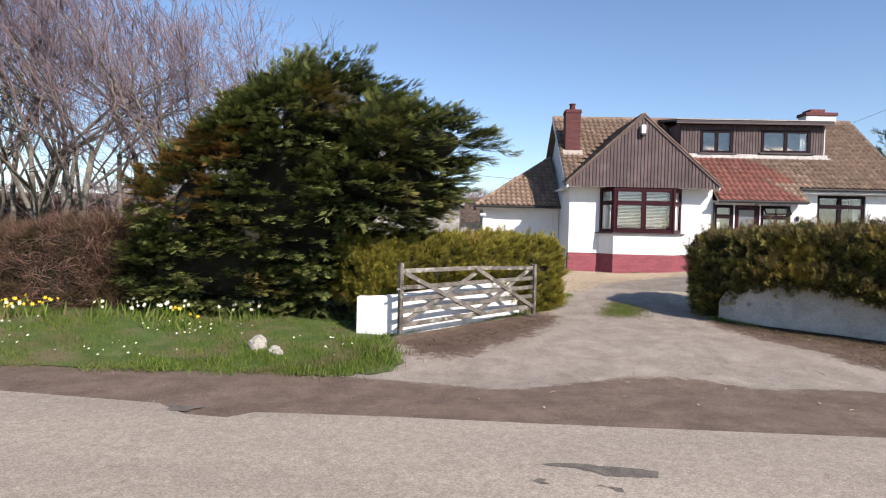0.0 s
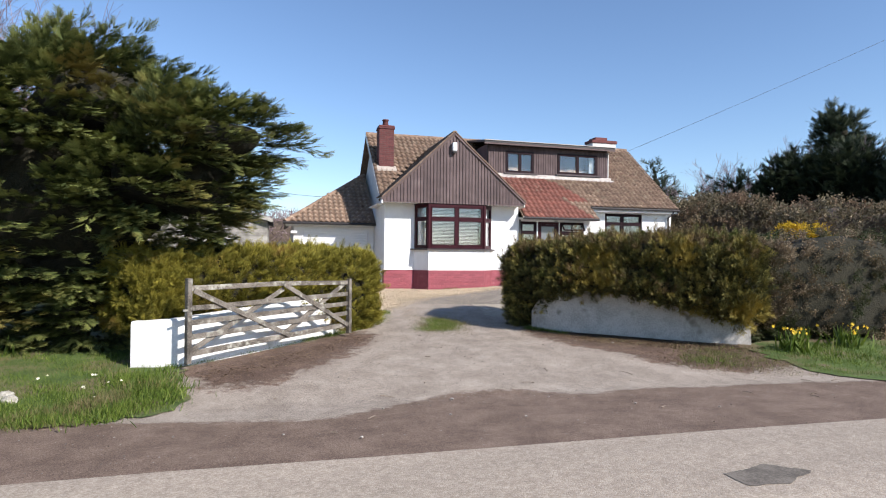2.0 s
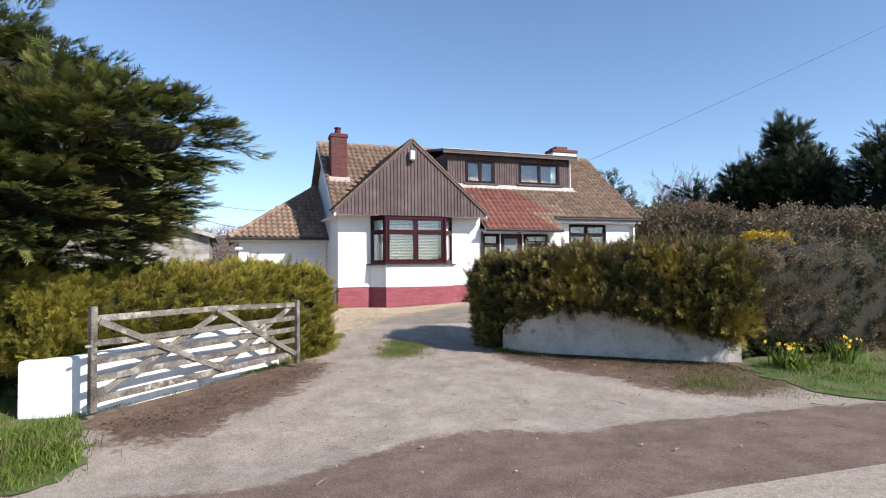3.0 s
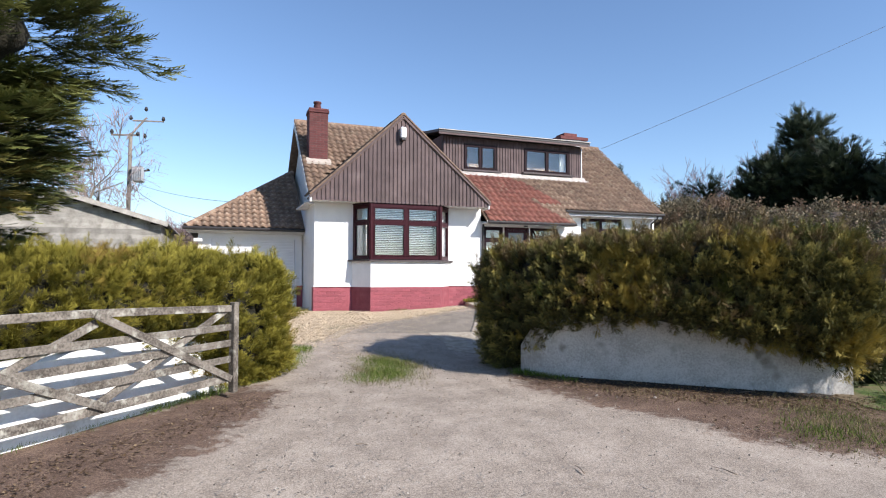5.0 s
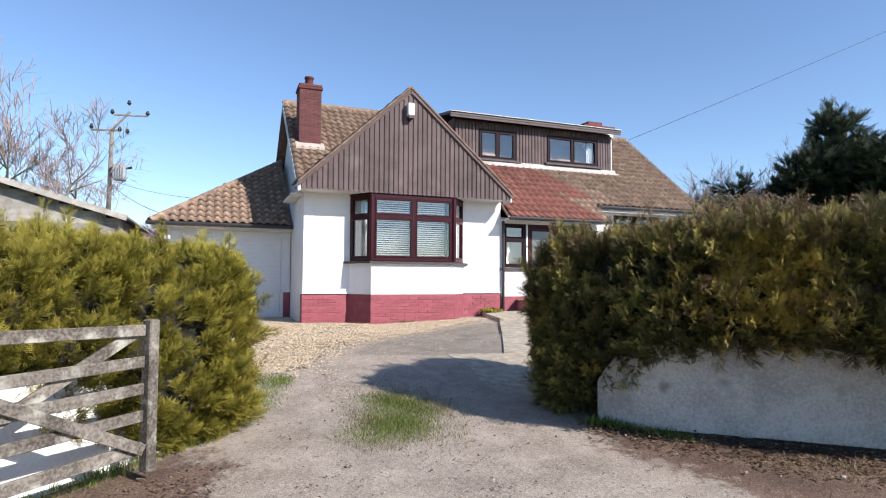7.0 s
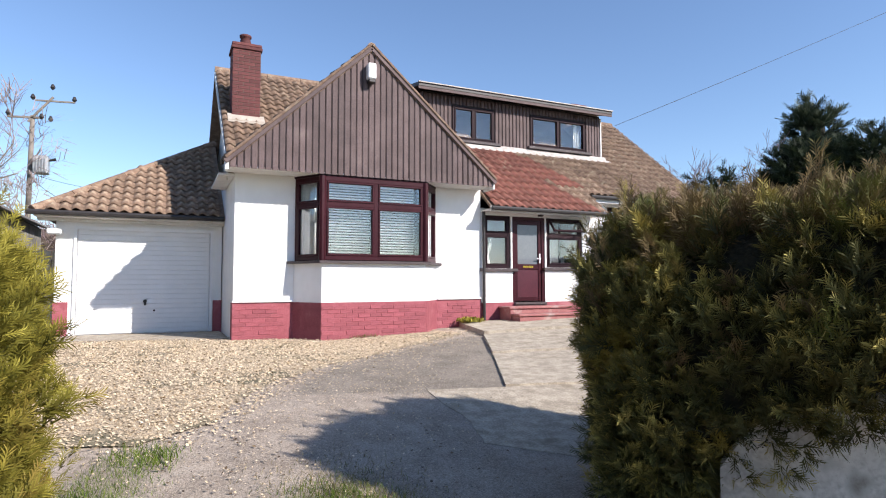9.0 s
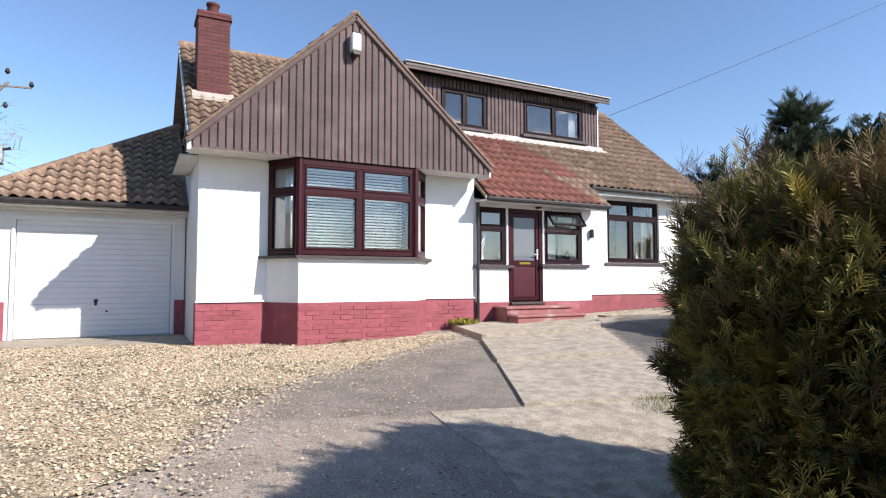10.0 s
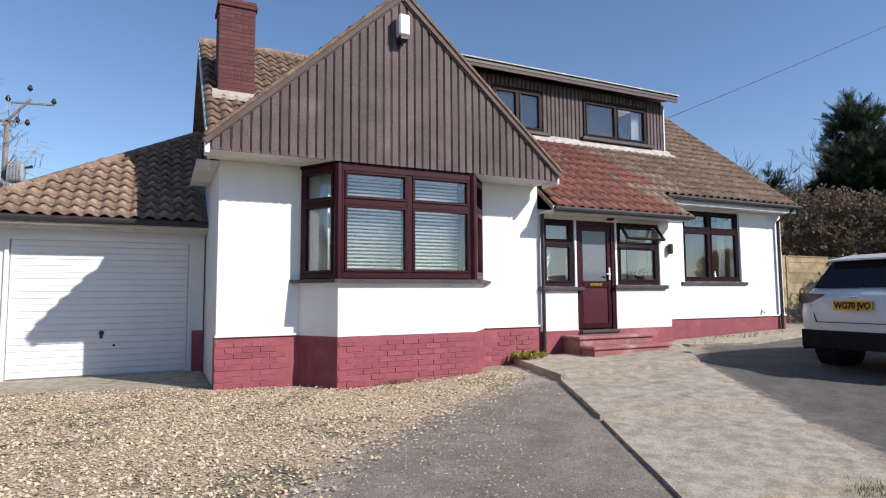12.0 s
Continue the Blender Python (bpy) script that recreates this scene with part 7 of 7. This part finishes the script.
    panel("rear_bumper", [(0.04, 0.80, 0.55), (0.04, -0.80, 0.55), (0.12, -0.86, 0.31), (0.12, 0.86, 0.31)], (-0.03, 0, 0), dark, c, "black lower rear bumper")
    for s in (1, -1):
        panel("rear_bumper", [(0.03, s * 0.80, 0.55), (0.42, s * 0.905, 0.55), (0.42, s * 0.895, 0.27), (0.12, s * 0.86, 0.27)], (0, s * 0.01, 0), dark)
        panel("sill_trim", [(1.05, s * 0.90, 0.44), (3.0, s * 0.90, 0.44), (3.0, s * 0.88, 0.24), (1.05, s * 0.88, 0.24)], (0, s * 0.025, 0), dark)
    pl = panel("number_plate", [(0.010, 0.27, 0.945), (0.010, -0.27, 0.945), (0.004, -0.27, 0.825), (0.004, 0.27, 0.825)], (-0.02, 0, 0), plate, c, "yellow rear number plate")
    font = bpy.data.curves.new("plate_text", "FONT")
    font.body, font.size, font.align_x, font.extrude, font.offset = "WG70 JVO", 0.112, "CENTER", 0.002, 0.003
    shape = bpy.data.objects.new("plate_text", font)
    text = bpy.data.meshes.new_from_object(shape)
    bpy.data.objects.remove(shape)
    text.materials.clear()
    text.materials.append(dark)
    glyphs = Matrix(((0, 0, -1, -0.0185), (-0.95, 0, 0, 0), (0, 1, 0, 0.846), (0, 0, 0, 1)))
    under(new("characters", text), pl, upper @ glyphs)
    part("tailgate_seam", boxed(0.006, 0.03, -0.56, 0.56, 0.655, 0.663), dark, c, "", upper)
    for s in (1, -1):
        part("tailgate_seam", beam(bmesh.new(), (0.018, s * 0.56, 0.66), (0.03, s * 0.64, 0.90), 0.008, 0.02), dark, c, "", upper)
    part("badge", boxed(-0.012, 0.03, -0.06, 0.06, 0.985, 1.02, 0.008), alloy, c, "", upper)
    for wx, s in ((0.78, 1), (0.78, -1), (3.38, 1), (3.38, -1)):
        wc = Vector((wx, s * 0.80, 0.335))
        arch = bmesh.new()
        for k in range(14):
            a0, a1 = math.pi * (k - 0.6) / 12.8, math.pi * (k + 0.4) / 12.8
            prism(arch, [(wx + math.cos(a0) * 0.37, s * 0.885, 0.335 + math.sin(a0) * 0.37), (wx + math.cos(a0) * 0.45, s * 0.885, 0.335 + math.sin(a0) * 0.45), (wx + math.cos(a1) * 0.45, s * 0.885, 0.335 + math.sin(a1) * 0.45), (wx + math.cos(a1) * 0.37, s * 0.885, 0.335 + math.sin(a1) * 0.37)], (0, s * 0.045, 0))
        part("wheel_arch", arch, dark, c, "", base)
        part("wheel_well", tube(bmesh.new(), [(wx, s * 0.62, 0.335), (wx, s * 0.918, 0.335)], 0.372, 20), dark, c, "", base)
        ty = bmesh.new()
        prof = [(0.19, -0.10), (0.30, -0.105), (0.328, -0.07), (0.335, 0.0), (0.328, 0.07), (0.30, 0.105), (0.19, 0.10)]
        rings = [[ty.verts.new((wx + math.cos(a) * q, s * 0.835 + w, 0.335 + math.sin(a) * q)) for q, w in prof] for a in np.linspace(0, 2 * math.pi, 28, endpoint=False)]
        for i in range(28):
            for k in range(len(prof) - 1):
                ty.faces.new((rings[i][k], rings[i][k + 1], rings[(i + 1) % 28][k + 1], rings[(i + 1) % 28][k]))
        wheel = part("wheel", ty, rubber, c, "black tyre on a silver alloy wheel", base, True)
        rm = tube(bmesh.new(), [(wx, s * 0.86, 0.335), (wx, s * 0.945, 0.335)], [0.05, 0.045], 12)
        for k in range(5):
            a = 2 * math.pi * k / 5 + 0.3
            for o in (-0.1, 0.1):
                beam(rm, (wx + math.cos(a) * 0.03, s * 0.93, 0.335 + math.sin(a) * 0.03), (wx + math.cos(a + o) * 0.225, s * 0.938, 0.335 + math.sin(a + o) * 0.225), 0.024, 0.035, 0.004, (0, 1, 0))
        for k in range(24):
            a0, a1 = 2 * math.pi * k / 24, 2 * math.pi * (k + 1) / 24
            beam(rm, (wx + math.cos(a0) * 0.222, s * 0.935, 0.335 + math.sin(a0) * 0.222), (wx + math.cos(a1) * 0.222, s * 0.935, 0.335 + math.sin(a1) * 0.222), 0.02, 0.03, 0, (0, 1, 0))
        part("rim", rm, alloy, wheel, "", base)
    return c


car(14.3, 17.05, -3)

# small things on the porch sills
M_POT = material("glazed_white_pot", (0.7, 0.7, 0.68), (0.8, 0.8, 0.78), 0.3, 5, 30, 0.0)
vase = thing("vase", 11.2, 20.85, 1.79, "white vase with dried flowers on the porch sill", "vase")
part("jar", tube(bmesh.new(), [(11.2, 20.78, 1.74), (11.2, 20.78, 1.86), (11.2, 20.78, 1.96), (11.2, 20.78, 2.02)], [0.05, 0.075, 0.04, 0.05], 12), M_POT, vase, "", None, True)
nb = 60
p0 = np.tile((11.2, 20.78, 2.0), (nb, 1))
foliage("dried_flowers", p0, np.stack([rng.normal(0, 0.3, nb), rng.normal(0, 0.2, nb), np.ones(nb)], 1), rng.normal(0, 1, (nb, 3)), rng.uniform(0.2, 0.4, nb), M_FABRIC, vase, LV * np.array([0.35, 1, 1]), LF)
part("window_board", boxed(10.95, 11.67, 20.64, 20.95, 1.70, 1.735), M_WHITE, house)
part("window_board", boxed(12.6, 13.6, 20.64, 20.95, 1.70, 1.735), M_WHITE, house)
part("window_board", boxed(14.8, 16.6, 21.2, 21.5, 1.78, 1.815), M_WHITE, house)
plant = thing("pot_plant", 13.4, 20.8, 1.74, "small dark pot plant on the porch sill", "plant")
part("pot", tube(bmesh.new(), [(13.4, 20.78, 1.737), (13.4, 20.78, 1.87)], [0.06, 0.08], 10), M_BLACK, plant)
nb = 50
foliage("leaves", np.tile((13.4, 20.78, 1.86), (nb, 1)), np.stack([rng.normal(0, 0.6, nb), rng.normal(0, 0.5, nb), np.ones(nb)], 1), rng.normal(0, 1, (nb, 3)), rng.uniform(0.1, 0.25, nb), L_IVY, plant, LV, LF)
for x in (14.98, 15.06, 16.05):
    solo("bottle", tube(bmesh.new(), [(x, 21.32, 1.817), (x, 21.32, 1.95), (x, 21.32, 1.99), (x, 21.32, 2.07)], [0.03, 0.03, 0.013, 0.013], 8), M_POT, "small pale bottle on the window board", "bottle", "bottles on the sill", smooth=True)
weeds = thing("weed_clump", 10.6, 20.1, 0.6, "yellow-green weeds at the corner of the slab", "plant")
nb = 160
wp = np.stack([rng.normal(10.5, 0.12, nb), rng.normal(20.25, 0.08, nb), np.full(nb, 0.60)], 1)
foliage("leaves", wp, np.stack([rng.normal(0, 0.6, nb), rng.normal(0, 0.5, nb), np.ones(nb)], 1), rng.normal(0, 1, (nb, 3)), rng.uniform(0.06, 0.14, nb), L_GOLD, weeds, LV, LF, rng.uniform(0.2, 0.8, nb))

# leaf litter blown against the walls
L_LITTER = leaf_material("dead_leaf_litter", (0.05, 0.032, 0.02), (0.13, 0.085, 0.05), (0.26, 0.19, 0.12))


def litter(poly, n, size, seed, label):
    r = np.random.default_rng(seed)
    q = fill(np.array(poly, float), n, seed, 0.12)
    pos = np.stack([q[:, 0], q[:, 1], height(q[:, 0], q[:, 1]) - 0.004 + r.uniform(0, 0.012, n)], 1)
    fw = np.stack([r.normal(0, 1, n), r.normal(0, 1, n), r.normal(0, 0.12, n)], 1)
    co, fa = scatter(LV, LF, pos, fw, np.stack([r.normal(0, 0.3, n), r.normal(0, 0.3, n), np.ones(n)], 1), size * r.uniform(0.4, 1.4, n))
    tagged(new("leaf_litter", fast_mesh("leaf_litter", co, fa, L_LITTER)), label, "leaf litter", kind="stuff")


litter([(7.4, 11.7), (10.8, 9.2), (10.4, 8.6), (9.2, 9.2), (7.9, 10.3), (7.2, 11.4)], 5200, 0.035, 201, "brown dead leaves drifted along the wall foot")
litter([(9.3, 8.9), (10.4, 8.3), (10.3, 7.4), (8.6, 7.9), (8.0, 9.2)], 1400, 0.03, 202, "scattered dead leaves on the drive")
litter([(1.2, 8.9), (3.8, 11.4), (4.1, 11.2), (2.6, 9.2), (1.6, 8.5)], 1800, 0.03, 203, "scattered dead leaves below the gate")
litter([(4.2, 12.5), (5.2, 14.6), (7.2, 14.0), (7.4, 11.8), (5.2, 9.0)], 500, 0.03, 204, "few dead leaves on the drive")
litter([(5.2, 15.0), (9.5, 18.9), (10.2, 20.3), (9.7, 19.9), (5.9, 20.3), (4.6, 17)], 600, 0.03, 205, "few dead leaves on the gravel")
